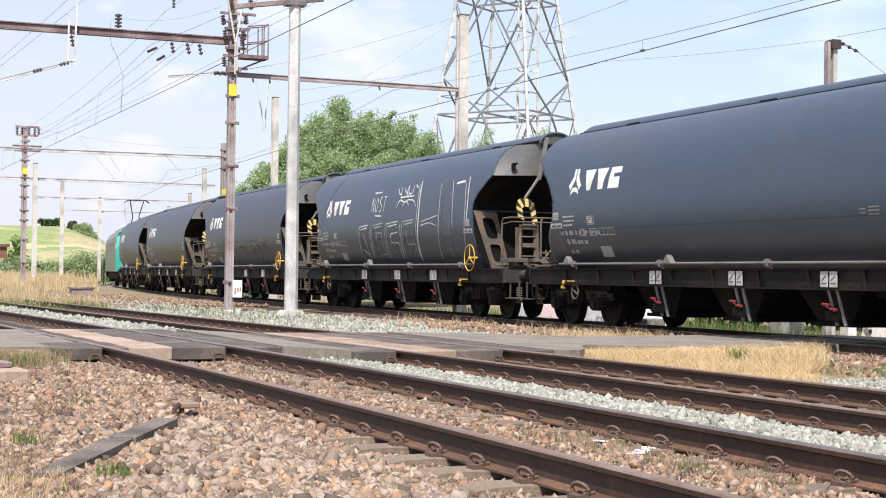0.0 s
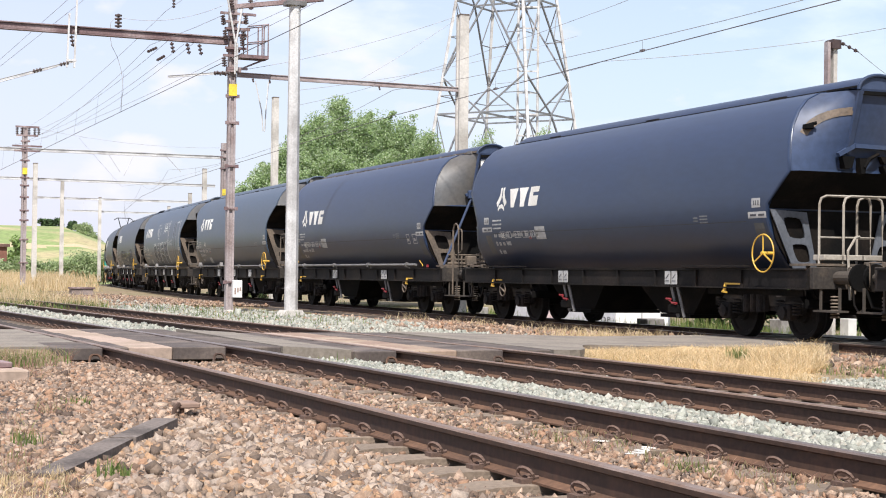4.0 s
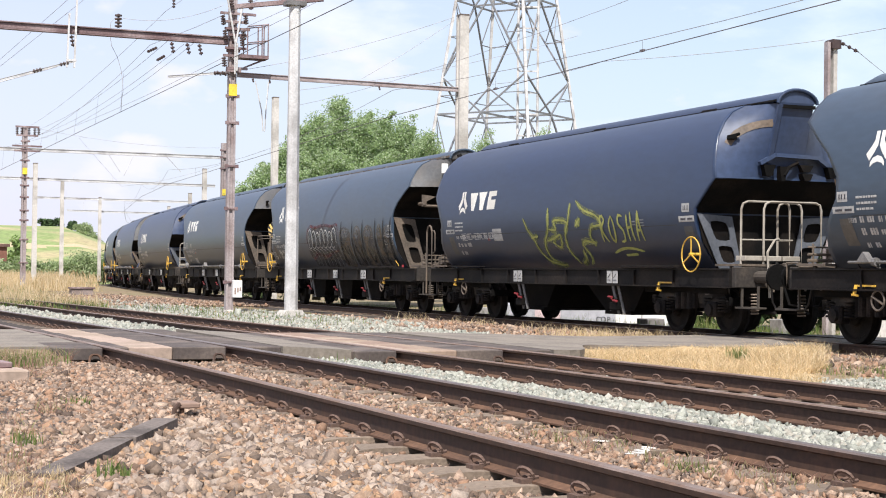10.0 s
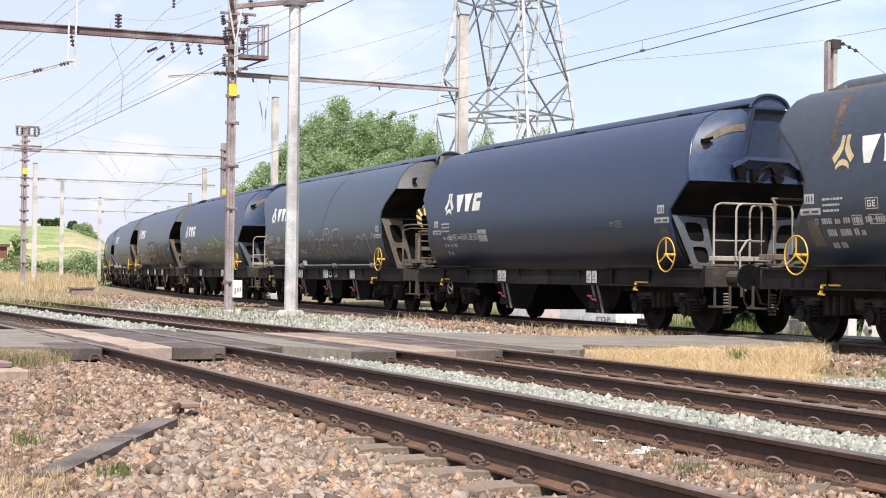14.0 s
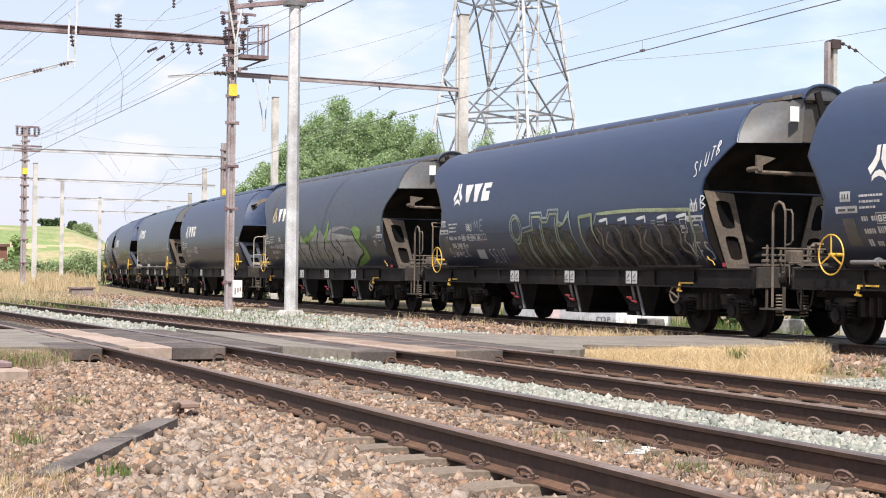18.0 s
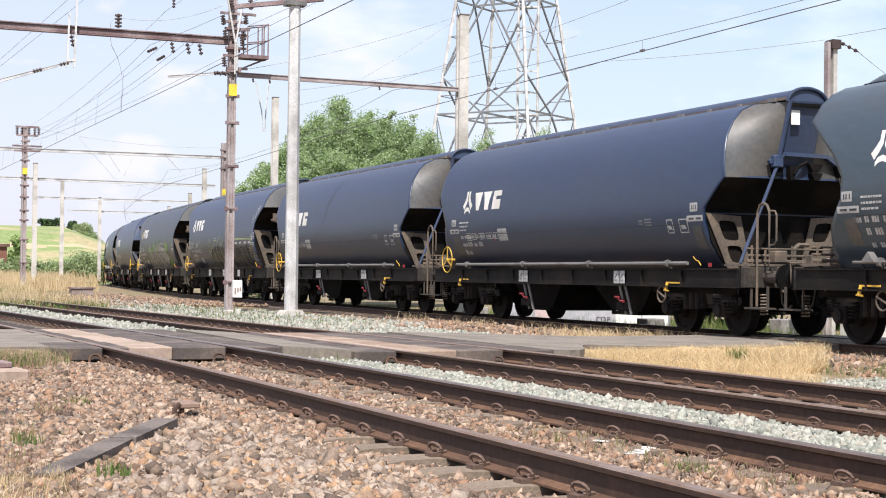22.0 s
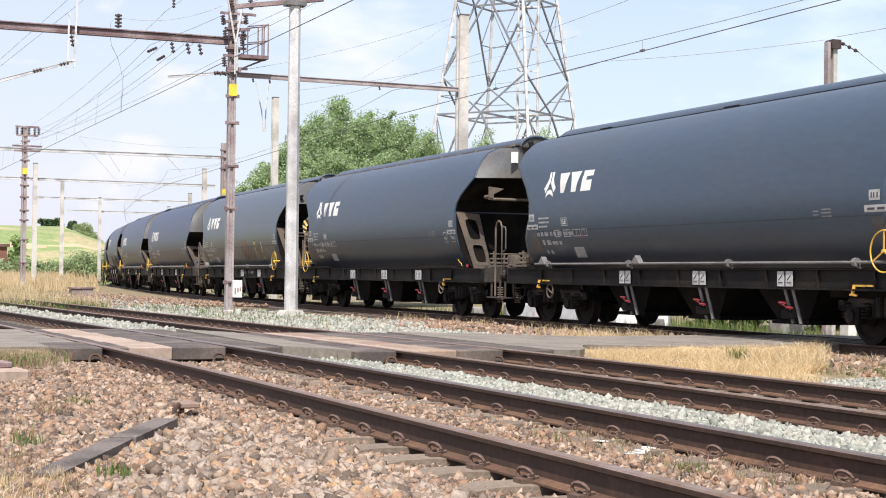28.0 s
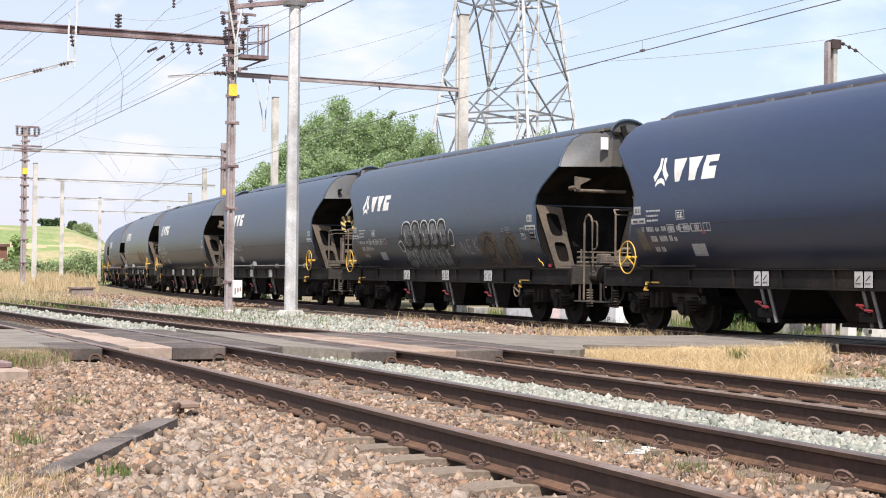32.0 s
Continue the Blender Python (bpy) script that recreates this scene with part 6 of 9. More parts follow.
    spray(ob, x, [[(3.46 + 0.36 * k, 1.82), (3.72 + 0.36 * k, 1.76), (3.82 + 0.36 * k, 1.6), (3.74 + 0.36 * k, 1.42), (3.6 + 0.36 * k, 1.28)] for k in range(8)], 0.026, "g_white", "curved white sprayed lower line", taper=0.5)
    spray(ob, x, [[(3.5, 1.9), (3.42, 2.2), (3.7, 2.54), (4.4, 2.5), (5.2, 2.56), (6.0, 2.5), (6.6, 2.52), (6.75, 2.1)], [(3.4, 1.8), (3.5, 1.5), (4.2, 1.66), (5.0, 1.6), (5.9, 1.7), (6.5, 1.75)]], 0.09, "haze_red", "dull red sprayed edging")
    area(ob, x, [(3.45, 1.3), (3.5, 2.4), (4.5, 2.5), (6.4, 2.5), (6.6, 1.9), (6.3, 1.3)], "haze_brown", "dull brown sprayed ground of the letters", 0.003)
    for a, b in ((6.85, 7.85), (8.2, 8.85), (9.15, 9.95), (10.3, 10.7), (10.9, 11.4)):
        area(ob, x, [(a - 0.35, 1.3), (a - 0.05, 1.9), (a, 2.3), ((a + b) / 2, 2.46), (b, 2.3), (b - 0.02, 1.9), (b - 0.4, 1.3)], "haze_tan", "tan sprayed letter fading into the paint", 0.004)
        area(ob, x, [(a + 0.05, 2.15), ((a + b) / 2, 2.44), (b - 0.1, 2.25), ((a + b) / 2, 2.1)], "haze_grey", "pale sprayed head of a letter", 0.006)
    for u in (7.0, 8.06, 9.0, 10.12, 10.81, 11.4):
        spray(ob, x, [[(u - 0.3, 1.3), (u - 0.1, 1.75), (u, 2.1), (u + 0.06, 2.62)]], 0.26, "haze_black", "black sprayed spike", "sprayed_streak", 0.008, 0.75)
    spray(ob, x, [[(7.1, 1.95), (7.4, 1.5), (7.55, 1.9)], [(8.25, 1.9), (8.4, 1.35), (8.75, 1.9)], [(9.3, 1.8), (9.3, 1.4), (9.7, 1.6)]], 0.10, "haze_black", "black sprayed bend", "sprayed_streak", 0.008)
    tag_word(ob, "BIR", x + 0.9, 1.52, 0.24, 0.42, 0.03, "g_bright", "white sprayed letter")
    tag_word(ob, "UN", x - 0.5, 1.62, 0.12, 0.2, 0.02, "g_white", "small white sprayed letter")

    # yellow-green tag and word
    ob, x = at(9)
    tag = [[(3.75, 2.32), (3.95, 2.05), (4.15, 1.86), (4.25, 1.58), (4.45, 1.38), (4.8, 1.30), (5.17, 1.29)], [(4.05, 1.88), (4.4, 1.91)], [(5.0, 2.52), (4.95, 2.05), (4.62, 1.72), (4.6, 1.45), (4.85, 1.34)],
           [(4.8, 1.80), (5.2, 1.86), (5.5, 1.92), (5.36, 1.66), (5.05, 1.78)], [(5.0, 2.05), (5.35, 2.04), (5.25, 2.22), (5.75, 2.22), (5.95, 2.12)], [(6.05, 2.58), (5.95, 2.2), (5.75, 1.95), (5.66, 1.6), (5.85, 1.3)],
           [(6.3, 2.62), (6.65, 2.42), (7.2, 2.28), (7.4, 2.10), (6.95, 2.04), (6.85, 1.80), (7.0, 1.72), (6.55, 1.78), (6.4, 1.68), (6.5, 1.45), (6.3, 1.29)], [(6.3, 1.6), (6.2, 1.4), (5.95, 1.32)], [(6.25, 2.08), (6.5, 2.25)], [(6.45, 2.08), (6.3, 2.22)]]
    spray(ob, x, tag, 0.15, "haze_lime", "soft yellow-green sprayed line", "sprayed_haze", 0.006)
    spray(ob, x, tag, 0.045, "g_yellow", "yellow-green sprayed line")
    tag_word(ob, "ROSHA", x - 7.35, 1.74, 0.52, 0.38, 0.06, "g_yellow", "yellow-green sprayed letter")
    spray(ob, x, [[(7.6, 1.52), (8.0, 1.60), (8.4, 1.60), (8.8, 1.54)], [(8.0, 1.47), (8.5, 1.49)]], 0.05, "g_yellow", "yellow-green sprayed underline")

    # chalky outline letters
    ob, x = at(10)
    spray(ob, x, [[(4.75, 2.05), (4.70, 2.32), (4.9, 2.42), (5.0, 2.25), (5.3, 2.36), (5.2, 2.2)], [(4.75, 2.05), (4.85, 1.84), (5.15, 2.05), (5.1, 1.85)], [(5.05, 1.9), (5.08, 1.52), (5.28, 1.5), (5.35, 1.8), (5.62, 1.82), (5.7, 2.1), (5.25, 2.1)],
                  [(6.2, 2.1), (5.82, 2.06), (5.74, 1.68), (5.85, 1.5), (6.2, 1.55)], [(6.22, 1.45), (6.3, 2.3), (6.68, 2.44), (6.9, 2.2), (6.6, 1.95), (6.9, 1.5), (6.6, 1.44)], [(6.45, 2.25), (6.65, 2.28), (6.6, 2.1)],
                  [(6.95, 1.5), (7.2, 2.3), (7.7, 2.40), (7.9, 2.36), (7.82, 2.12)], [(7.1, 1.9), (7.6, 1.92)], [(7.5, 2.02), (7.58, 1.62), (7.9, 1.55), (8.05, 2.1), (8.3, 2.0)], [(8.15, 1.58), (8.3, 1.76), (8.44, 1.58), (8.58, 1.74), (8.7, 1.56), (8.84, 1.70), (8.95, 1.52)],
                  [(9.1, 1.45), (9.0, 1.75), (9.2, 1.95), (9.4, 1.7), (9.3, 1.45)], [(9.5, 1.5), (9.45, 2.0), (9.7, 2.15), (9.9, 1.95), (9.7, 1.75), (9.95, 1.45), (9.6, 1.42)], [(10.0, 1.45), (10.05, 2.1), (10.35, 2.15), (10.4, 1.6), (10.15, 1.42)],
                  [(10.5, 2.15), (10.5, 1.6), (10.75, 1.5), (10.85, 2.15), (11.05, 2.12), (10.95, 1.5)]], 0.026, "g_white", "white chalky outline of a letter", "sprayed_outline")
    tag_word(ob, "BUTER", x - 1.7, 1.50, 0.20, 0.20, 0.025, "g_white", "thin grey sprayed letter", rise=0.01)
    tag_word(ob, "ANK", x - 3.4, 1.66, 0.18, 0.28, 0.028, "g_bright", "thin white sprayed letter")
    spray(ob, x, [[(3.1, 1.64), (3.3, 1.62)], [(4.3, 1.72), (4.5, 1.74)], [(3.55, 1.56), (3.75, 1.62), (3.95, 1.58)]], 0.02, "g_white", "thin white sprayed dash")
    for u in (2.65, 6.4):
        tag_word(ob, "JRNGK", x - u, 0.93, 0.19, 0.24, 0.018, "g_white", "pale sprayed letter on the frame", 1.398)

    # silver piece with green flames
    ob, x = at(12)
    for o in ob.children:
        if o.name.startswith("emblem"):
            o.material_slots[0].link = "OBJECT"
            o.material_slots[0].material = M["warn_pale"]
    area(ob, x, [(1.9, 1.25), (2.5, 2.05), (3.1, 2.34), (3.6, 2.40), (3.85, 2.1), (4.4, 1.95), (4.9, 2.2), (5.66, 2.42), (6.3, 2.2), (6.9, 2.42), (7.48, 2.47), (8.3, 2.46), (8.94, 2.32), (9.3, 2.0), (9.6, 1.7), (8.9, 1.5), (8.2, 1.25), (5.0, 1.22)],
         "g_silver", "silver sprayed letters with a soft lower edge")
    area(ob, x, [(8.92, 2.36), (9.2, 2.46), (9.7, 2.36), (9.78, 2.2), (9.6, 2.0), (9.95, 1.8), (10.02, 1.55), (9.6, 1.42), (8.4, 1.25), (8.95, 1.46), (9.66, 1.68), (9.35, 2.0)], "g_green", "green sprayed flame", 0.009)
    spray(ob, x, [[(2.35, 1.5), (2.5, 2.0), (2.95, 2.36), (3.05, 2.42)], [(3.72, 2.28), (3.95, 2.06), (4.3, 2.2), (4.5, 2.12), (4.9, 2.32), (5.05, 2.24), (5.25, 2.52), (5.45, 2.34)], [(6.66, 2.66), (6.55, 2.35), (6.25, 2.12), (6.5, 2.02)]],
          0.16, "g_green", "green sprayed flame", "sprayed_flame", 0.0095)
    spray(ob, x, [[(2.0, 1.28), (2.55, 1.95), (3.15, 2.36), (3.0, 1.8), (2.9, 1.3)], [(3.65, 2.40), (3.4, 1.9), (3.6, 1.5), (3.5, 1.28)], [(4.0, 1.25), (4.5, 1.95), (4.7, 1.5), (4.75, 1.25)], [(5.66, 2.42), (5.3, 1.9), (5.2, 1.5), (5.5, 1.25)],
                  [(6.35, 2.18), (6.0, 1.8), (6.1, 1.4), (6.5, 1.6), (6.3, 1.8)], [(7.05, 2.46), (6.9, 2.0), (7.3, 1.6), (7.0, 1.25)], [(7.4, 2.1), (7.8, 1.8), (7.5, 1.6), (7.35, 1.9)], [(7.6, 1.25), (7.95, 1.55), (8.3, 1.25)],
                  [(8.94, 2.34), (9.3, 2.0), (9.66, 1.69), (9.0, 1.5), (8.2, 1.24)]], 0.06, "black", "black outline of a sprayed letter", "sprayed_outline", 0.0115)
    rng = random.Random(16)
    spray(ob, x, [[(u, 1.24), (u + 0.12 * rng.random(), 1.5), (u + 0.3, 1.6 + 0.6 * rng.random())] for u in [2.0 + 0.36 * k for k in range(13)]], 0.05, "g_ochre", "yellow sprayed scribble", "sprayed_streak", 0.013)
    spray(ob, x, [[(-0.1, 3.0), (-0.05, 3.5), (-0.2, 3.9), (-0.4, 4.15)]], 0.16, "haze_rust", "rusty streak down the shell", "rust_streak", 0.002)

    # pale blue and lime outlined letters over olive haze
    ob, x = at(13)
    area(ob, x, [(3.3, 1.3), (3.5, 1.85), (4.2, 2.0), (5.2, 2.1), (6.3, 2.0), (6.6, 1.6), (6.5, 1.24), (3.6, 1.24)], "haze_olive", "olive sprayed haze", 0.003)
    area(ob, x, [(6.9, 1.3), (7.1, 2.0), (8.2, 2.1), (9.6, 2.05), (11.0, 2.1), (11.0, 1.6), (10.6, 1.26), (7.2, 1.24)], "haze_brown", "brown sprayed haze", 0.003)
    for m, o in (("g_pale", 0.0), ("g_lime", 0.09)):
        spray(ob, x, [[(4.05 - o, 2.1), (3.9 - o, 2.33), (3.62, 2.41 - o), (3.42 + o, 2.2), (3.45 + o, 1.92), (3.7, 1.76 + o), (3.98 - o, 1.95), (4.05 - o, 2.11)]], 0.045, m, "pale outline of a round sprayed letter", "sprayed_outline")
        spray(ob, x, [[(4.08, 2.10 - o), (4.5 + o, 2.15 - o), (4.5 + o, 2.43 - o), (5.08 - o, 2.43 - o), (5.1, 2.30 - o), (5.35, 2.30 - o), (5.4 + o, 2.47 - o), (5.9 - o, 2.47 - o), (5.9, 2.2 - o), (6.1, 2.15), (6.39, 2.42 - o), (6.45, 1.9), (6.6, 1.6)],
                      [(4.3 + o, 1.95), (4.2 + o, 1.6), (4.3 + o, 1.3)], [(5.0 + o, 2.2), (4.95 + o, 1.7), (5.1 + o, 1.3)], [(5.75 + o, 2.3), (5.7 + o, 1.8), (5.95 + o, 1.4)]], 0.045, m, "pale outline of a sprayed letter", "sprayed_outline", bend=False)
    spray(ob, x, [[(3.6 + 0.33 * k, 1.85 - 0.05 * (k % 3)), (3.62 + 0.33 * k, 1.5), (3.75 + 0.33 * k, 1.25)] for k in range(9)], 0.05, "g_ochre", "ochre sprayed streak", "sprayed_streak", 0.008, 0.6)
    spray(ob, x, [[(6.98, 1.3), (6.85, 1.8), (6.85, 2.27), (7.42, 2.31), (7.38, 2.0), (7.5, 1.7)], [(7.5, 2.12), (7.62, 2.31), (8.5, 2.33), (9.4, 2.33), (11.22, 2.28), (11.26, 1.8), (10.95, 1.36)]], 0.07, "g_lime", "lime sprayed border line", bend=False)
    for k, u in enumerate((7.72, 8.5, 9.25, 10.05, 10.75)):
        spray(ob, x, [[(u, 2.16), (u + 0.34, 2.20), (u + 0.34, 2.08)]], 0.06, "g_bright", "white sprayed tick", bend=False)
        spray(ob, x, [[(u - 0.15, 2.05), (u + 0.02, 1.85), (u - 0.1, 1.6), (u + 0.15, 1.45), (u + 0.1, 1.25)], [(u + 0.35, 1.95), (u + 0.12, 1.72), (u + 0.4, 1.5), (u + 0.5, 1.28)]][:1 + (k + 1) % 2], 0.05, "g_tan_light", "pale brown sprayed letter")
        spray(ob, x, [[(u - 0.3, 1.95), (u - 0.25, 1.6), (u, 1.26)]], 0.16, "haze_black", "dark sprayed streak", "sprayed_streak", 0.007)
    tag_word(ob, "SIUTB", x - 11.3, 2.88, 0.26, 0.17, 0.03, "g_bright", "white sprayed letter", rise=0.085)
    tag_word(ob, "VB", x - 11.28, 2.24, 0.24, 0.32, 0.035, "g_bright", "white sprayed letter", rise=0.03)
    tag_word(ob, "KES", x - 10.95, 1.38, 0.30, 0.26, 0.035, "g_white", "grey sprayed letter")
    tag_word(ob, "JME", x - 1.05, 2.10, 0.26, 0.34, 0.03, "g_pale", "pale blue sprayed letter")
    tag_word(ob, "SUTER", x + 0.5, 1.50, 0.20, 0.26, 0.028, "g_white", "white sprayed letter")
    tag_word(ob, "SEUT", x - 1.85, 1.36, 0.30, 0.27, 0.028, "g_white", "white sprayed letter")

    # soft-edged coloured word
    ob, x = at(16)
    cols = ["g_salmon", "g_salmon", "g_salmon", "g_ochre", "g_ochre_pale", "g_ochre"]
    for k, c in enumerate("GAVITO"):
        u = 6.28 + 0.50 * k
        for line in GLYPHS[c]:
            pts = [(u + 0.52 * a, 1.55 + 0.58 * b) for a, b in line]
            spray(ob, x, [pts], 0.22, "haze_salmon" if k < 3 else "haze_ochre", "soft edge of a sprayed letter", "sprayed_haze", 0.006)
            spray(ob, x, [pts], 0.12, cols[k], "soft-edged salmon or ochre sprayed letter", "sprayed_letter")
        spray(ob, x, [[(u + 0.12, 2.10), (u + 0.10, 1.95)], [(u + 0.06, 1.72), (u + 0.10, 1.60)]], 0.035, "black", "black mark in a sprayed letter", "sprayed_mark", 0.0115)
    spray(ob, x, [[(9.42, 2.16), (9.40, 1.95), (9.36, 1.78)]], 0.12, "g_bright", "white sprayed stroke", taper=0.5)
    spray(ob, x, [[(9.26, 1.62), (9.30, 1.58)]], 0.17, "g_bright", "white sprayed dot")
    for k in range(3):
        tag_word(ob, ("TO", "ALS", "MAR")[k], x - 10.0 - 0.08 * k, 1.82 - 0.16 * k, 0.10, 0.17, 0.018, "g_white", "small thin sprayed letter")
    tag_word(ob, "COJITO", x - 6.2, 1.00, 0.12, 0.15, 0.014, "g_bright", "white chalk letter", 1.398)
    tag_word(ob, "FEUM", x - 7.25, 1.00, 0.12, 0.20, 0.014, "g_bright", "white chalk letter", 1.398)

    # silver bubble letters with white edges
    ob, x = at(19)
    heads = [(3.35, 4.02), (4.05, 4.62), (4.72, 5.25), (5.3, 5.85), (5.9, 6.45)]
    area(ob, x, [(2.85, 1.75), (3.1, 2.1), (3.4, 2.36), (4.2, 2.46), (5.3, 2.44), (6.35, 2.42), (6.55, 2.1), (6.9, 2.1), (6.85, 1.75), (6.5, 1.6), (6.4, 1.26), (2.9, 1.24), (3.2, 1.6)], "haze_olive", "olive ground of the sprayed letters", 0.003)
    for k, (a, b) in enumerate(heads):
        m = (a + b) / 2
        ring = [(a + 0.05, 1.82), (a, 2.1), (a + 0.1, 2.32), (m, 2.40), (b - 0.1, 2.32), (b, 2.1), (b - 0.05, 1.86), (m, 1.78)]
        area(ob, x, ring, "haze_silver", "silver sprayed letter", 0.006)
        spray(ob, x, [ring + ring[:1]], 0.045, "black", "black outline of a sprayed letter", "sprayed_outline", 0.0095)
        spray(ob, x, [[(a - 0.02, 2.1), (a + 0.06, 2.38), (m, 2.46), (b - 0.04, 2.38), (b + 0.03, 2.15)], [(a + 0.18, 2.2), (a + 0.2, 1.95)]], 0.032, "g_bright", "white edge of a sprayed letter", "sprayed_edge", 0.011)
        low = [(a - 0.12, 1.70), (a - 0.2, 1.45), (a - 0.2, 1.28), (b - 0.35, 1.26), (b - 0.25, 1.45), (b - 0.12, 1.70), (m - 0.1, 1.76)]
        area(ob, x, low, "haze_silver", "dim silver sprayed lower letter", 0.006)
        spray(ob, x, [[(a - 0.15, 1.74), (a - 0.1, 1.66), (a - 0.22, 1.42), (a - 0.16, 1.25)], [(b - 0.22, 1.70), (b - 0.35, 1.5), (b - 0.42, 1.26)]], 0.03, "g_white", "grey edge of a sprayed letter", "sprayed_edge", 0.011)
        spray(ob, x, [[(a + 0.1, 1.80), (m, 1.70), (b - 0.05, 1.82)]], 0.05, "black", "black outline of a sprayed letter", "sprayed_outline", 0.0125)
    spray(ob, x, [[(2.9, 1.86), (3.1, 1.66), (3.3, 1.75), (3.15, 1.95), (2.9, 1.86)], [(6.5, 1.9), (6.7, 2.18), (6.9, 2.05), (6.8, 1.8), (6.55, 1.78)]], 0.035, "g_bright", "white edge of a sprayed tail", "sprayed_edge", 0.011)
    tag_word(ob, "NEK", x - 7.2, 1.55, 0.32, 0.42, 0.025, "g_white", "thin grey sprayed letter", rise=0.03)
    area(ob, x, [(8.2, 1.3), (8.3, 1.8), (8.6, 2.05), (9.2, 2.08), (9.5, 1.9), (9.3, 1.6), (9.1, 1.3)], "haze_tan", "faded tan sprayed letter", 0.004)
    area(ob, x, [(9.6, 1.3), (9.6, 1.85), (9.9, 2.08), (10.4, 2.0), (10.5, 1.6), (10.2, 1.3)], "haze_tan", "faded tan sprayed letter", 0.004)
    spray(ob, x, [[(8.5, 1.35), (8.6, 1.7), (8.9, 1.95), (9.2, 1.75), (8.9, 1.5)], [(9.8, 1.35), (9.9, 1.8), (10.2, 1.9), (10.3, 1.5)]], 0.05, "haze_black", "dark sprayed line", lift=0.008)

    ob, x = at(2)
    area(ob, x, [(2.0, 1.4), (2.2, 2.2), (4.0, 2.3), (7.0, 2.2), (9.5, 2.3), (9.6, 1.5), (6.0, 1.3)], "haze_grey", "faded grey sprayed band", 0.003)
    spray(ob, x, arches(3.0, 9.0, 1.5, 2.15, 8), 0.05, "haze_lime", "faded green sprayed letter")


graffiti()


def motions():
    step = 0.069
    n = int(32.0 / step)
    times = [k * step for k in range(n + 1)] + [32.0]
    turns = [pose(0, 0, 0, 0, math.degrees(run(t) / 0.46), 0) for t in times]
    for ob, s0, h in TRAIN:
        for ws in [o for o in ob.children_recursive if o.name.startswith("wheelset")]:
            base = Matrix.Translation(ws.matrix_basis.translation)
            walk(ws, [(t, base @ m) for t, m in zip(times, turns)])
    for ob, s0, h in TRAIN:
        rows = []
        for k in range(65):
            t = k * 0.5
            s = s0 + run(t)
            a, b = on_line(s + h - 2.55), on_line(s - h + 2.55)
            ang = math.degrees(math.atan2(a[1] - b[1], a[0] - b[0]))
            rows.append((t, pose((a[0] + b[0]) / 2, (a[1] + b[1]) / 2, Z_T, 0, 0, ang)))
        walk(ob, rows)


# ---- masts, portals and wires ----
def collar(bm, x, y, z, w, t=0.07):
    box(bm, (x, y, z), (w, w, t))
    return bm


def steel_mast(x, y, z0, z1, w, rings, label, sign_z=None):
    """A riveted steel column with collars, as used for the line's portals."""
    th = tagged(empty("catenary_mast"), label, "mast", group="catenary masts")
    for s in (-1, 1):
        bm = fresh()
        box(bm, (x + s * w * 0.36, y, (z0 + z1) / 2), (w * 0.28, w, z1 - z0))
        part("flange", bm, "mast", th)
    bm = fresh()
    box(bm, (x, y, (z0 + z1) / 2), (w * 0.44, w * 0.55, z1 - z0))
    part("web", bm, "mast", th)
    for z in rings:
        bm = fresh()
        collar(bm, x, y, z, w * 1.18, 0.05)
        for s in (-1, 1):
            box(bm, (x + s * w * 0.7, y - w * 0.5, z), (0.10, 0.05, 0.10))
        part("collar", bm, "rust_beam", th)
    bm = fresh()
    box(bm, (x, y, z0 + 0.05), (w * 1.4, w * 1.4, 0.36), bevel=0.05)
    part("footing", bm, "concrete", th, "concrete footing")
    if sign_z:
        bm = fresh()
        box(bm, (x, y - w * 0.62, sign_z), (0.24, 0.02, 0.34))
        part("sign", bm, "sign_yellow", th, "yellow warning plate")
    return th


def concrete_post(x, y, z0, z1, w, label, group="concrete posts"):
    th = tagged(empty("concrete_post"), label, "post", group=group)
    bm = fresh()
    out = [(-w / 2, -w / 2), (w / 2, -w / 2), (w / 2, w / 2), (-w / 2, w / 2), (-w / 2, w * 0.2), (-w * 0.36, w * 0.16), (-w * 0.36, -w * 0.16), (-w / 2, -w * 0.2)]
    prism(bm, out, z0, z1, lambda u, v, t: Vector((x + u * (1 - 0.12 * (t - z0) / (z1 - z0)), y + v, t)))
    bmesh.ops.recalc_face_normals(bm, faces=bm.faces)
    part("shaft", bm, "concrete", th)
    bm = fresh()
    box(bm, (x, y, z1 + 0.02), (w * 0.9, w * 1.02, 0.05))
    part("cap", bm, "concrete_dark", th)
    return th


def insulator(bm, a, b, r=0.07, n=4):
    a, b = Vector(a), Vector(b)
    rod(bm, a, b, r * 0.35, 6)
    for k in range(n):
        c = a + (b - a) * (k + 0.5) / n
        d = (b - a).normalized() * 0.02
        rod(bm, c - d, c + d, r, 10)
    return bm


def wire(name, a, b, sag=0.0, r=0.012, label="thin dark overhead wire", parent=None, n=10):
    a, b = Vector(a), Vector(b)
    bm = fresh()
    pts = [a + (b - a) * (k / n) - Vector((0, 0, sag * 4 * (k / n) * (1 - k / n))) for k in range(n + 1)] if sag else [a, b]
    path_rod(bm, pts, r, 5)
    ob = part(name, bm, "wire" if name == "contact_wire" else "wire_pale", parent)
    if parent is None:
        tagged(ob, label, "wire", group="overhead wires")
    return ob


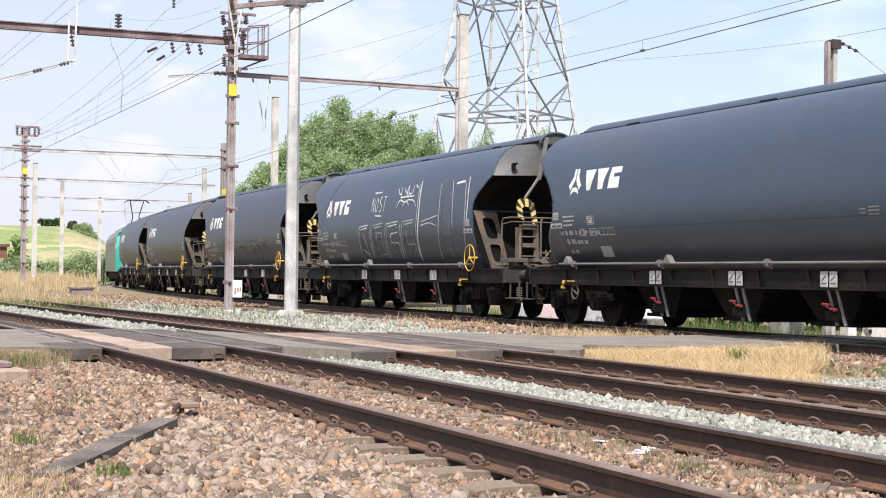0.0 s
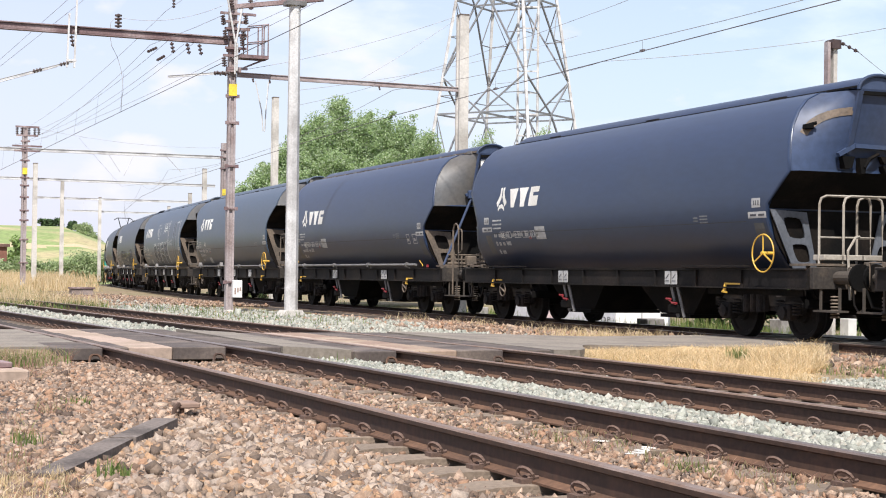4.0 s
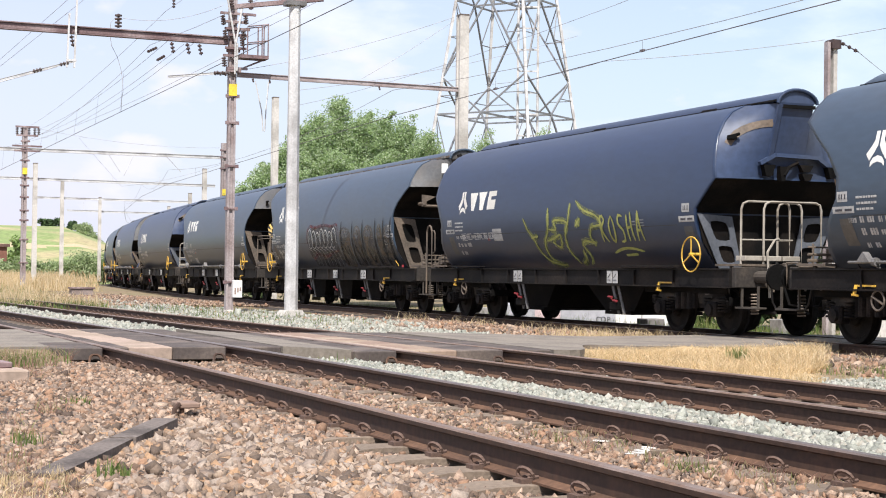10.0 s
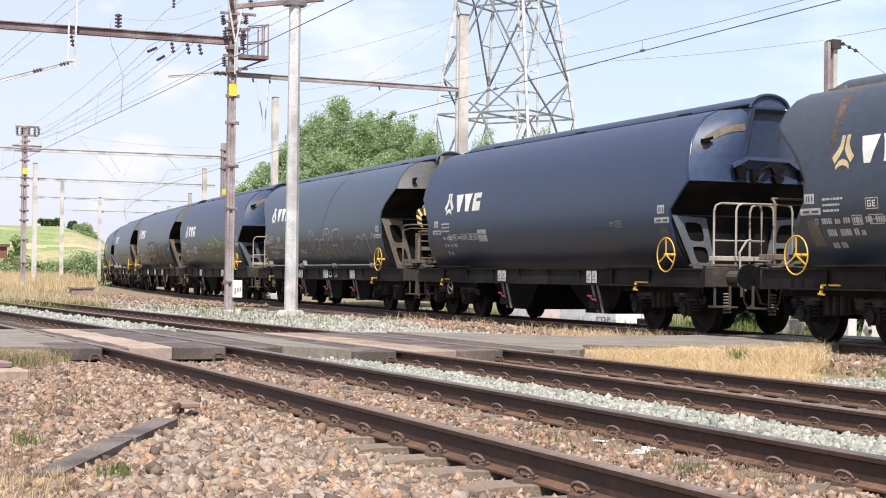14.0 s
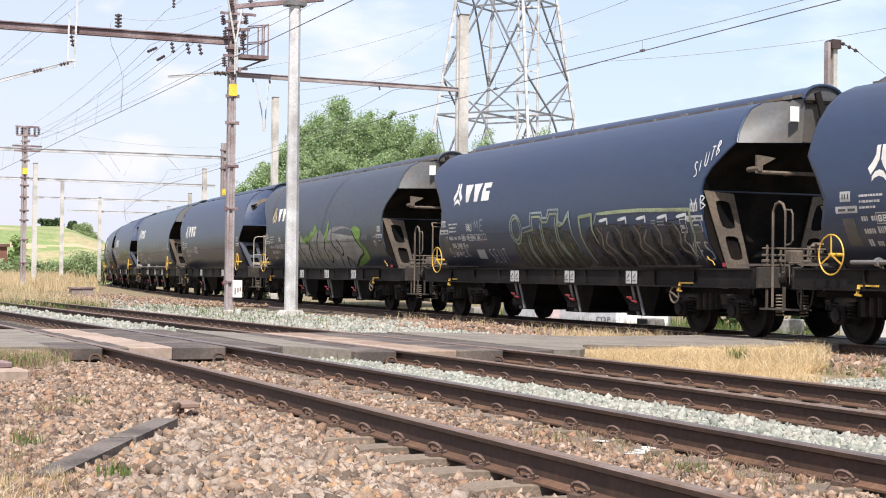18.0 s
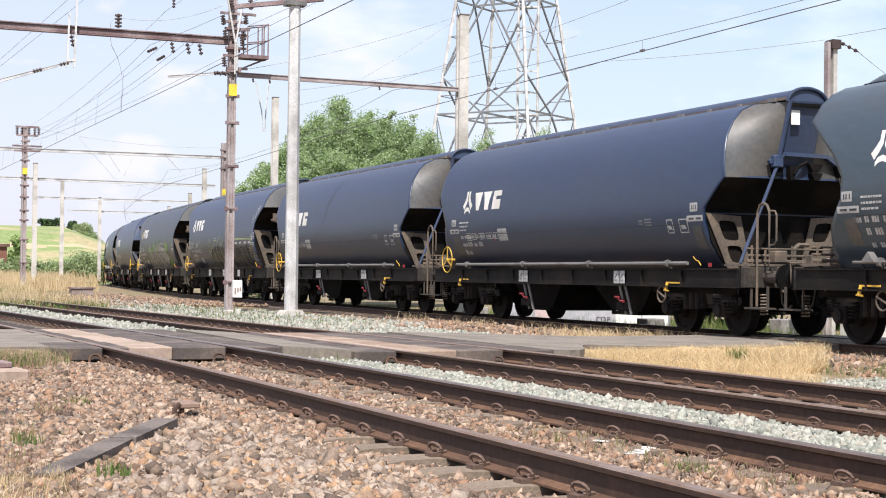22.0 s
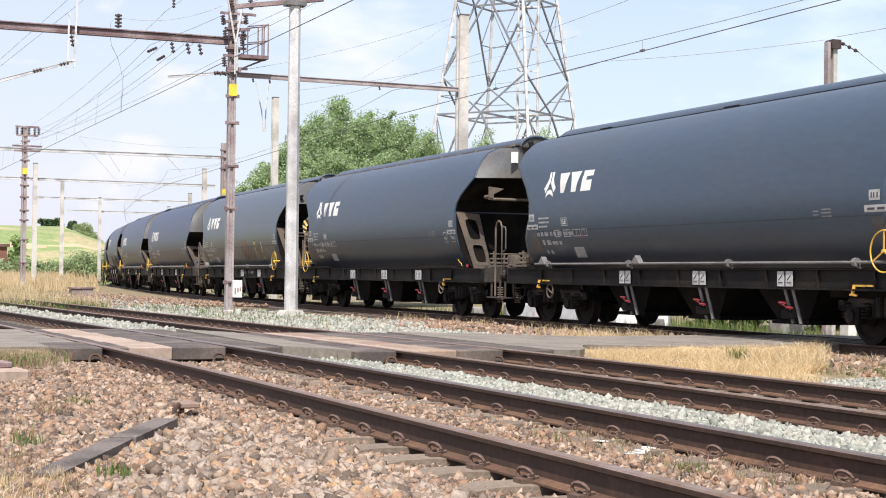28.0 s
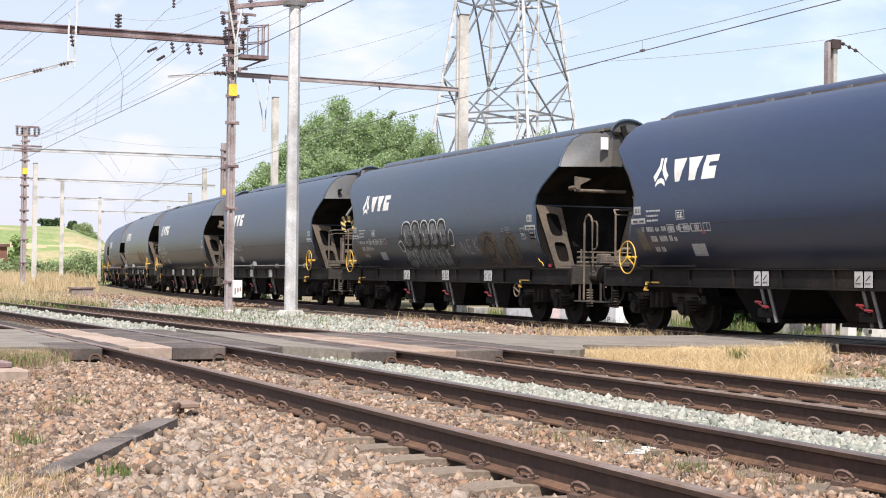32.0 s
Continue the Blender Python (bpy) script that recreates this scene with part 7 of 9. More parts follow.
# first portal: riveted mast with a switch platform
m1 = steel_mast(11.4, 43.76, -0.40, 9.6, 0.215, (0.62, 2.74, 3.96, 5.21, 5.98, 6.75, 7.3, 7.9), "rust-brown and grey riveted steel catenary mast with yellow plate", 6.16)
bm = fresh()
box(bm, (11.57, 43.5, 0.43), (0.26, 0.2, 0.50), bevel=0.01)
part("meter_box", bm, "wall_white", m1, "small white cabinet with faded marks")
bm = fresh()
for s in (-0.08, 0.0, 0.07):
    box(bm, (11.57 + s, 43.395, 0.40 + 0.4 * s), (0.035, 0.006, 0.13 - 0.5 * s))
part("faded_mark", bm, "g_salmon", m1)
for k, (zz, wd, off) in enumerate([(8.36, 1.05, 0.12), (8.12, 0.66, 0.02), (7.92, 0.74, 0.10), (7.74, 0.56, 0.12), (7.36, 0.62, 0.06), (7.14, 0.5, -0.06), (6.78, 0.62, 0.10), (6.70, 0.44, 0.0)]):
    bm = fresh()
    bar(bm, (11.4 + off - wd / 2, 43.6, zz), (11.4 + off + wd / 2, 43.6, zz), 0.07)
    part("cross_arm", bm, "rust_beam", m1)
for xx, zz in ((11.05, 8.28), (11.72, 8.34), (11.12, 7.86), (11.66, 7.88), (11.30, 8.74), (11.86, 8.78), (11.10, 7.08), (11.62, 7.70)):
    bm = fresh()
    insulator(bm, (xx, 43.55, zz), (xx + 0.03, 43.55, zz - 0.28))
    part("insulator", bm, "insulator", m1)
for a, b in (((11.15, 43.5, 8.9), (11.42, 43.5, 7.5)), ((11.62, 43.5, 8.6), (11.44, 43.5, 7.5)), ((11.42, 43.5, 7.5), (11.42, 43.5, 6.6)), ((11.48, 43.5, 7.5), (11.48, 43.5, 6.7))):
    bm = fresh()
    rod(bm, a, b, 0.03, 6)
    part("conduit", bm, "mast_grey", m1, "pale conduit pipe")
bm = fresh()
box(bm, (11.95, 43.6, 7.12), (0.85, 0.5, 0.10))
bar(bm, (11.5, 43.6, 6.72), (12.3, 43.6, 7.08), 0.05)
plat = part("platform", bm, "rust_beam", m1, "rusty service platform")
for xx in (11.75, 12.18, 12.36):
    for yy in (43.38, 43.82):
        bm = fresh()
        bar(bm, (xx, yy, 7.15), (xx, yy, 7.95 + 0.25 * (xx - 11.75)), 0.03)
        part("cage_bar", bm, "rust_beam", plat)
for zz in (7.55, 8.02):
    bm = fresh()
    path_rod(bm, [(11.75, 43.38, zz - 0.04), (12.36, 43.38, zz + 0.06), (12.36, 43.82, zz + 0.06), (11.75, 43.82, zz - 0.04)], 0.018, 5)
    part("cage_rail", bm, "rust_beam", plat)


def beam(name, a, b, w, h, mat, label, flange=True):
    a, b = Vector(a), Vector(b)
    th = tagged(empty(name), label, "beam", group="portal beams")
    bm = fresh()
    bar(bm, a, b, w * 0.5, h * 0.7)
    part("web", bm, mat, th)
    for dz in (-h / 2, h / 2):
        bm = fresh()
        bar(bm, a + Vector((0, 0, dz)), b + Vector((0, 0, dz)), w, h * 0.16)
        part("flange", bm, mat, th)
    return th


beam_1 = beam("portal_beam", (-3.4, 43.70, 7.585), (11.25, 43.72, 7.57), 0.20, 0.19, "rust_beam", "rust-brown steel portal beam over the near tracks")
for xx in (9.6, 10.05, 10.4, 6.8):
    bm = fresh()
    insulator(bm, (xx, 43.66, 7.42), (xx + 0.06, 43.62, 7.1), 0.06, 3)
    part("hanger", bm, "insulator", beam_1)
bm = fresh()
insulator(bm, (8.1, 43.7, 7.72), (8.1, 43.7, 8.12), 0.10, 4)
part("post_insulator", bm, "insulator", beam_1)
bm = fresh()
for yy in (6.72, 6.92):
    bar(bm, (yy, 43.5, 8.0 if yy < 6.8 else 8.4), (yy - 0.05, 43.5, 6.5), 0.05)
box(bm, (6.8, 43.5, 6.7), (0.25, 0.06, 0.06))
part("drop_frame", bm, "mast_grey", beam_1, "pale drop frame")
beam_2 = beam("portal_beam", (11.55, 43.74, 6.62), (18.5, 43.74, 6.58), 0.10, 0.12, "mast", "grey steel portal beam over the train track")
for xx in (12.0, 12.5, 13.3, 15.9):
    bm = fresh()
    rod(bm, (xx, 43.7, 6.53), (xx + 0.03, 43.7, 6.42), 0.028, 6)
    part("hanger", bm, "insulator", beam_2)
bm = fresh()
path_rod(bm, [(12.05, 43.6, 6.45), (12.25, 43.6, 5.6), (12.3, 43.6, 5.0)], 0.02, 5)
path_rod(bm, [(12.45, 43.6, 6.45), (12.38, 43.6, 5.6), (12.35, 43.6, 5.0)], 0.02, 5)
part("drop_frame", bm, "mast_grey", beam_2, "pale drop frame")
beam_3 = beam("cantilever", (9.5, 43.6, 6.42), (11.3, 43.6, 6.66), 0.05, 0.06, "mast_grey", "thin grey cantilever arm on the riveted mast")
bm = fresh()
for k in range(3):
    insulator(bm, (10.8 + 0.15 * k, 43.5, 6.58), (10.95 + 0.15 * k, 43.5, 6.62), 0.06, 2)
part("strain_insulator", bm, "insulator", beam_3)

beam_4 = beam("cantilever", (3.2, 43.55, 5.51), (6.86, 43.5, 6.68), 0.045, 0.05, "mast_grey", "thin grey registration arm under the portal beam")
part("stay", rod(fresh(), (3.2, 43.5, 5.42), (6.4, 43.5, 6.50), 0.014, 6), "mast_grey", beam_4)
for k in range(2):
    bm = fresh()
    insulator(bm, (5.75 + 0.72 * k, 43.5, 6.325 + 0.23 * k), (6.0 + 0.72 * k, 43.5, 6.405 + 0.23 * k), 0.055, 3)
    part("strain_insulator", bm, "insulator", beam_4)

# pale pole in front of the train
pole = tagged(empty("line_pole"), "pale grey tapered steel pole on a concrete pad", "pole")
bm = fresh()
oc = [(math.cos(math.radians(22.5 + 45 * k)), math.sin(math.radians(22.5 + 45 * k))) for k in range(8)]
lo = [bm.verts.new((12.25 + 0.185 * c, 40.4 + 0.185 * s, -0.15)) for c, s in oc]
hi = [bm.verts.new((12.25 + 0.155 * c, 40.4 + 0.155 * s, 8.15)) for c, s in oc]
for k in range(8):
    bm.faces.new((lo[k], lo[(k + 1) % 8], hi[(k + 1) % 8], hi[k]))
bm.faces.new(hi)
part("shaft", bm, "mast_grey", pole)
bm = fresh()
prism(bm, [(-0.36, -0.26), (0.36, -0.26), (0.22, -0.10), (-0.22, -0.10)], 40.05, 40.75, lambda u, v, t: Vector((12.25 + u, t, v)))
part("pad", bm, "concrete", pole, "concrete pad")
bm = fresh()
box(bm, (12.25, 40.4, 8.2), (0.55, 0.4, 0.12))
part("head_plate", bm, "steel_grey", pole)
bm = fresh()
bar(bm, (11.1, 42.2, 8.32), (12.9, 40.0, 8.32), 0.12)
part("head_beam", bm, "rust_beam", pole)

concrete_post(18.62, 43.74, -0.5, 8.85, 0.33, "weathered pale concrete portal post beside the train")
concrete_post(19.75, 68.0, -0.3, 8.85, 0.30, "weathered pale concrete post in front of trees")
concrete_post(13.25, 98.2, 0.0, 7.5, 0.29, "slim pale concrete post on the grass")
concrete_post(18.7, 123.2, 0.0, 7.85, 0.29, "slim pale concrete post on the grass")
concrete_post(25.85, 147.3, 0.0, 7.85, 0.29, "slim pale concrete post on the grass")
concrete_post(23.9, 98.3, 0.0, 7.55, 0.29, "slim pale concrete post behind the train")
concrete_post(28.6, 122.4, 0.0, 7.2, 0.29, "slim pale concrete post behind the train")
concrete_post(32.6, 148.3, 0.0, 7.2, 0.29, "slim pale concrete post behind the train")

# anchor post behind the train: two leaning halves on a tapered foot
ap = tagged(empty("anchor_post"), "rust-stained twin concrete anchor post behind the train", "post")
for xo, m in ((-0.14, "mast"), (0.10, "concrete")):
    bm = fresh()
    box(bm, (20.79 + xo * 0.7, 28.2, 2.85), (0.07 if xo < 0 else 0.10, 0.14, 6.5))
    part("half_post", bm, m, ap)
bm = fresh()
box(bm, (20.85, 28.2, 6.05), (0.22, 0.28, 0.2))
insulator(bm, (20.95, 28.1, 6.1), (21.6, 28.3, 5.95), 0.04, 3)
part("anchor_head", bm, "insulator", ap)
foot = tagged(empty("anchor_block"), "pale tapered concrete anchor block behind the rails", "anchor block")
bm = fresh()
prism(bm, [(-0.34, -0.55), (0.34, -0.55), (0.17, 0.30), (0.05, 0.42), (-0.12, 0.30)], 27.75, 28.05, lambda u, v, t: Vector((21.35 + u, t - 0.6, v)))
part("block", bm, "concrete", foot)
bm = fresh()
for k in range(5):
    box(bm, (21.06 - 0.02 * k, 27.1, -0.35 + 0.15 * k), (0.05, 0.05, 0.09))
part("stripe", bm, "black", foot)
cab = tagged(empty("white_cabinet"), "small white lineside cabinet", "cabinet")
bm = fresh()
box(bm, (20.85, 27.6, -0.25), (0.22, 0.3, 0.62), bevel=0.01)
part("body", bm, "wall_white", cab)

# second portal
steel_mast(10.62, 82.8, 0.05, 8.3, 0.26, (1.3, 2.5, 3.5, 4.0, 4.7, 5.3, 5.7, 6.6, 7.2, 7.6), "grey riveted steel catenary mast in the tall grass", 6.05)
steel_mast(21.3, 83.2, 0.0, 8.0, 0.30, (6.6, 7.2, 7.6), "grey riveted steel catenary mast behind the train", 5.3)
heads = tagged(empty("mast_head_frame"), "grey steel switch frame on the far mast head", "mast head", group="mast heads")
for zz, wd in ((8.35, 1.0), (7.9, 0.9), (7.35, 1.3), (7.1, 1.1)):
    bm = fresh()
    bar(bm, (10.62 - wd / 2, 82.7, zz), (10.62 + wd / 2 + 0.2, 82.7, zz), 0.09)
    part("cross_arm", bm, "rust_beam", heads)
for xx in (10.2, 10.45, 10.8, 11.1, 11.3):
    bm = fresh()
    insulator(bm, (xx, 82.7, 8.3), (xx, 82.7, 7.95), 0.08)
    part("insulator", bm, "insulator", heads)
beam("portal_beam", (2.0, 82.9, 7.18), (21.2, 83.1, 7.2), 0.13, 0.16, "mast_grey", "grey portal beam across the far tracks")
beam("portal_beam", (9.0, 98.3, 6.58), (24.6, 98.3, 6.50), 0.13, 0.15, "mast_grey", "grey portal beam across the far tracks")
beam("portal_beam", (16.5, 123.6, 6.6), (28.6, 122.4, 6.52), 0.14, 0.15, "mast_grey", "grey portal beam across the far tracks")
beam("portal_beam", (23.0, 148.3, 6.6), (32.6, 148.3, 6.54), 0.14, 0.15, "mast_grey", "grey portal beam across the far tracks")
for a, b in (((15.0, 83.0, 7.1), (15.6, 83.0, 6.2)), ((16.3, 83.0, 7.1), (15.8, 83.0, 6.0)), ((18.1, 83.0, 7.1), (18.9, 83.0, 6.3)), ((15.6, 98.3, 6.5), (15.6, 98.3, 6.9)), ((18.0, 98.3, 6.5), (18.0, 98.3, 6.95)), ((21.0, 98.3, 6.5), (21.0, 98.3, 6.95)),
             ((19.0, 123.3, 6.6), (19.0, 123.3, 7.2)), ((24.5, 148.3, 6.6), (24.5, 148.3, 7.4))):
    o = tagged(part("beam_hanger", rod(fresh(), a, b, 0.014, 6), "mast_grey"), "thin grey hanger on a far portal beam", "hanger", group="beam hangers")


def overhead():
    # over the train's track: contact wire, carrier and droppers
    ss = [-40, -2, 43.7, 84, 99, 124, 150, 180, 230]
    pts = [on_line(s) for s in ss]
    for (a, b), (s0, s1) in zip(zip(pts[:-1], pts[1:]), zip(ss[:-1], ss[1:])):
        w = wire("contact_wire", (a[0], a[1], 5.72), (b[0], b[1], 5.72), 0.0, 0.011, "dark contact wire over the train track")
        c = wire("carrier_wire", (a[0], a[1], 6.5), (b[0], b[1], 6.5), 0.62, 0.007, "thin carrier wire over the train track")
        n = max(int((s1 - s0) / 7), 1)
        for k in range(1, n):
            f = k / n
            x, y = a[0] + (b[0] - a[0]) * f, a[1] + (b[1] - a[1]) * f
            bm = fresh()
            rod(bm, (x, y, 5.72), (x, y, 6.5 - 0.62 * 4 * f * (1 - f)), 0.0035, 4)
            part("dropper", bm, "wire", w)
            if s0 == -2:
                bm = fresh()
                box(bm, (x, y, 5.73), (0.05, 0.16, 0.05))
                part("clamp", bm, "wire", w)
    # over the middle track
    w = wire("contact_wire", (9.0, -10, 5.72), (9.0, 83, 5.85), 0.0, 0.011, "dark contact wire over the middle track")
    wire("carrier_wire", (9.0, -10, 7.2), (9.0, 43.7, 7.3), 0.75, 0.006, "thin carrier wire over the middle track")
    wire("carrier_wire", (9.0, 43.7, 7.3), (9.2, 83, 7.2), 0.7, 0.006, "thin carrier wire over the middle track")
    for k in range(1, 9):
        f = k / 9
        bm = fresh()
        y = 43.7 + 39.3 * f
        rod(bm, (9.0, y, 5.8), (9.1, y, 7.28 - 0.7 * 4 * f * (1 - f)), 0.003, 4)
        part("dropper", bm, "wire", w)
    # feeders between the mast heads
    for a, b, s in [((10.9, 82.7, 8.44), (9.86, 45.69, 8.63), 0.25), ((11.04, 82.64, 8.15), (9.63, 44.27, 7.54), 0.35), ((11.21, 82.57, 7.92), (10.09, 44.19, 7.47), 0.35),
                    ((11.43, 82.48, 7.74), (10.39, 44.07, 7.54), 0.35), ((10.94, 82.68, 7.62), (11.38, 43.77, 7.23), 0.2), ((9.86, 45.69, 8.63), (9.87, 30.2, 8.9), 0.1),
                    ((6.04, 53.76, 7.96), (6.62, 42.71, 8.31), 0), ((6.04, 53.76, 7.72), (7.04, 42.53, 8.32), 0), ((11.62, 43.67, 6.74), (18.3, 43.7, 8.78), 0.15), ((15.26, 43.46, 6.69), (18.36, 43.7, 8.72), 0.05), ((13.21, 43.01, 6.19), (24.0, 46.5, 9.0), 0.2),
                    ((8.13, 44.25, 8.12), (11.14, 43.87, 8.62), 0.25), ((17.13, 31.87, 5.9), (20.7, 28.3, 6.16), 0.05), ((20.9, 28.16, 6.22), (20.0, 12.0, 5.9), 0.1), ((21.6, 28.3, 5.95), (30, 34, 5.2), 0.2),
                    ((19.28, 43.43, 6.75), (17.13, 31.87, 5.9), 0.1), ((18.11, 60, 7.6), (17.0, 20.0, 7.5), 0.4), ((10.9, 82.7, 8.35), (21.24, 83.19, 7.74), 0.3),
                    ((18.97, 100.35, 6.4), (21.25, 83.18, 6.87), 0.2), ((13.92, 86.21, 8.2), (18.97, 100.35, 6.4), 0), ((11.6, 42.9, 7.9), (19.5, 13.0, 11.5), 0.1), ((11.6, 43.6, 7.6), (17.2, 16.0, 11.0), 0.1)]:
        wire("feeder_wire", a, b, s, 0.006, "thin dark feeder wire between masts")
    bm = fresh()
    path_rod(bm, [(8.13, 44.25, 8.12), (7.96, 44.1, 7.92), (7.94, 44.1, 7.57), (8.0, 44.1, 7.25), (8.14, 44.03, 6.97), (8.25, 44.0, 6.6), (8.29, 43.97, 6.33), (8.31, 43.95, 5.98), (8.4, 44.6, 5.85), (9.0, 47.9, 5.80)], 0.007, 5)
    tagged(part("jumper_cable", bm, "wire_pale"), "looped jumper cable hanging from the beam insulator", "cable")
    for a, b in (((9.86, 44.6, 8.9), (9.86, 44.6, 8.55)), ((9.5, 46.5, 7.5), (9.6, 45.6, 7.52)), ((10.0, 47.5, 7.4), (10.05, 46.6, 7.43))):
        bm = fresh()
        insulator(bm, a, b, 0.045, 4)
        tagged(part("line_insulator", bm, "insulator"), "dark ribbed insulator on a feeder wire", "insulator", group="line insulators")


overhead()


# ---- pylon ----
def pylon():
    th = tagged(empty("lattice_pylon"), "tall grey steel lattice power pylon behind the trees", "pylon")
    cx, cy = 46.0, 100.06
    e, n = Vector((math.cos(HEAD), -math.sin(HEAD), 0)), Vector((math.sin(HEAD), math.cos(HEAD), 0))

    def corner(k, z):
        r = 5.05 + (12.4 - z) * 0.165
        a = math.radians(14 + 90 * k)
        return Vector((cx, cy, z)) + e * (r * math.cos(a)) + n * (r * math.sin(a))
    for k in range(4):
        bm = fresh()
        bar(bm, corner(k, -0.8), corner(k, 34), 0.18)
        part("leg", bm, "mast_grey", th, "pale galvanised corner leg")
    levels = [-0.8, 12.2, 20.3, 27.5, 34]
    for z0, z1 in zip(levels[:-1], levels[1:]):
        for k in range(4):
            a0, b0, a1, b1 = corner(k, z0), corner((k + 1) % 4, z0), corner(k, z1), corner((k + 1) % 4, z1)
            mid, low = (a1 + b1) / 2, (a0 + b0) / 2
            na, nb = corner(k, z0 + (z1 - z0) * 0.32), corner((k + 1) % 4, z0 + (z1 - z0) * 0.32)
            bars = [(a1, b1, 0.11), (na, mid, 0.11), (nb, mid, 0.11), (na, low, 0.10), (nb, low, 0.10)]
            for c, nd, kk in ((a1, na, k), (b1, nb, (k + 1) % 4)):
                up = corner(kk, z0 + (z1 - z0) * 0.68)
                hi = nd + (mid - nd) * 0.53
                bars += [(up, hi, 0.06), (hi, c, 0.055)]
            for c, nd in ((a0, na), (b0, nb)):
                bars.append((c + (nd - c) * 0.5, nd + (low - nd) * 0.5, 0.055))
            for p, q, w in bars:
                bm = fresh()
                bar(bm, p, q, w)
                part("brace", bm, "pylon", th)
    for z in levels[1:4]:
        for k in (0, 1):
            bm = fresh()
            bar(bm, (corner(k, z) + corner(k + 1, z)) / 2, (corner(k + 2, z) + corner((k + 3) % 4, z)) / 2, 0.12)
            part("brace", bm, "pylon", th)
    lx = Vector((cx, cy, 0)) + e * 1.45 - n * 2.0
    for d in (-0.72, 0.66):
        bm = fresh()
        rod(bm, lx + e * d + Vector((0, 0, 8)), lx + e * d + Vector((0, 0, 30)), 0.09, 8)
        part("shaft_pipe", bm, "mast_grey", th, "pale cable shaft pipe")
    for k in range(14):
        bm = fresh()
        z = 9.2 + 1.5 * k
        bar(bm, lx - e * 0.72 + Vector((0, 0, z)), lx + e * 0.66 + Vector((0, 0, z)), 0.10)
        part("rung", bm, "mast_grey", th)


pylon()


# ---- trees, bushes, hill ----
def leaf_mass(name, clumps, per, size, mat, parent, seed):
    """A crown: leaves scattered round clump centres (x, y, z, r)."""
    rng = np.random.default_rng(seed)
    vs, fs = [], []
    for cx, cy, cz, r in clumps:
        k = int(per * (0.6 + 0.8 * rng.random()) * min(1.0, 0.25 + r * r))
        d = rng.normal(size=(k, 3))
        d /= np.linalg.norm(d, axis=1)[:, None]
        p = d * (r * rng.random(k) ** 0.45)[:, None] * np.array([1, 1, 0.85]) + np.array([cx, cy, cz])
        a = rng.normal(size=(k, 3))
        a /= np.linalg.norm(a, axis=1)[:, None]
        b = np.cross(a, rng.normal(size=(k, 3)))
        b /= np.linalg.norm(b, axis=1)[:, None] + 1e-9
        s = size * rng.uniform(0.6, 1.4, (k, 1))
        a, b = a * s, b * s * 0.6
        base = sum(len(q) for q in vs)
        q = np.stack([p - a, p + b, p + a, p - b], 1).reshape(-1, 3)
        vs.append(q)
        fs += [(base + 4 * i, base + 4 * i + 1, base + 4 * i + 2, base + 4 * i + 3) for i in range(k)]
    return mesh_ob(name, np.concatenate(vs).tolist(), fs, mat, parent)


def tree(x, y, z0, top, spread, label, seed, mat="willow", per=330, size=0.058, n=110):
    rng = random.Random(seed)
    th = tagged(empty("tree"), label, "tree", group="trees behind the train")
    hgt = top - z0
    bm = fresh()
    rod(bm, (x, y, z0 - 0.2), (x + 0.2, y, z0 + hgt * 0.45), 0.24, 9, 0.14)
    rod(bm, (x + 0.2, y, z0 + hgt * 0.45), (x + 0.1, y + 0.2, z0 + hgt * 0.85), 0.14, 8, 0.04)
    part("trunk", bm, "bark", th)
    clumps = []
    for k in range(n):
        f = (k + 0.5) / n
        zz = z0 + hgt * (0.10 + 0.84 * f)
        w = spread * (1.0 if f < 0.45 else max(0.10, 1.0 - ((f - 0.45) / 0.55) ** 1.3))
        a = rng.random() * 6.283
        rr = w * math.sqrt(rng.random())
        clumps.append((x + rr * math.cos(a), y + rr * math.sin(a), zz + rng.uniform(-0.5, 0.3), rng.uniform(0.4, 0.95)))
    for k in range(10):
        a = rng.random() * 6.283
        f = rng.uniform(0.3, 1.0)
        w = spread * (1.15 - 0.85 * f)
        clumps.append((x + w * math.cos(a), y + w * math.sin(a), z0 + hgt * f, rng.uniform(0.2, 0.4)))
    for k in range(16):
        a = rng.random() * 6.283
        f = rng.uniform(0.45, 1.0)
        w = spread * (1.0 - 0.9 * max(0.0, (f - 0.45) / 0.55) ** 1.3) * rng.uniform(0.6, 1.1)
        for j in range(3):
            clumps.append((x + w * math.cos(a) + 0.1 * j, y + w * math.sin(a), z0 + hgt * (f - 0.06) + 0.2 * j, 0.36 - 0.09 * j))
    for k in range(7):
        c = clumps[int(rng.random() * n)]
        bm = fresh()
        rod(bm, (x + 0.15, y, z0 + hgt * rng.uniform(0.25, 0.6)), (c[0], c[1], c[2]), 0.07, 6, 0.02)
        part("limb", bm, "bark", th)
    leaf_mass("crown", clumps, per, size, mat, th, seed)
    return th


for i, (x, y, top, sp) in enumerate([(20.6, 77.2, 5.2, 1.6), (22.2, 78.4, 6.6, 2.0), (24.3, 79.0, 8.9, 2.2), (26.9, 80.7, 10.8, 2.3), (29.3, 82.6, 10.2, 2.1), (29.9, 81.4, 10.0, 1.9), (30.7, 80.4, 9.7, 1.9), (31.3, 78.2, 8.6, 1.6), (25.8, 77.6, 7.4, 2.9), (28.6, 77.5, 7.6, 2.8), (23.0, 76.0, 6.0, 2.6), (28.0, 79.5, 9.6, 2.4), (25.6, 79.8, 9.6, 2.3), (23.4, 77.8, 7.6, 2.2), (31.6, 79.6, 8.6, 1.9)]):
    tree(x, y, -0.3, top, sp, "green willow tree with uneven leafy crown behind the train", 100 + i)
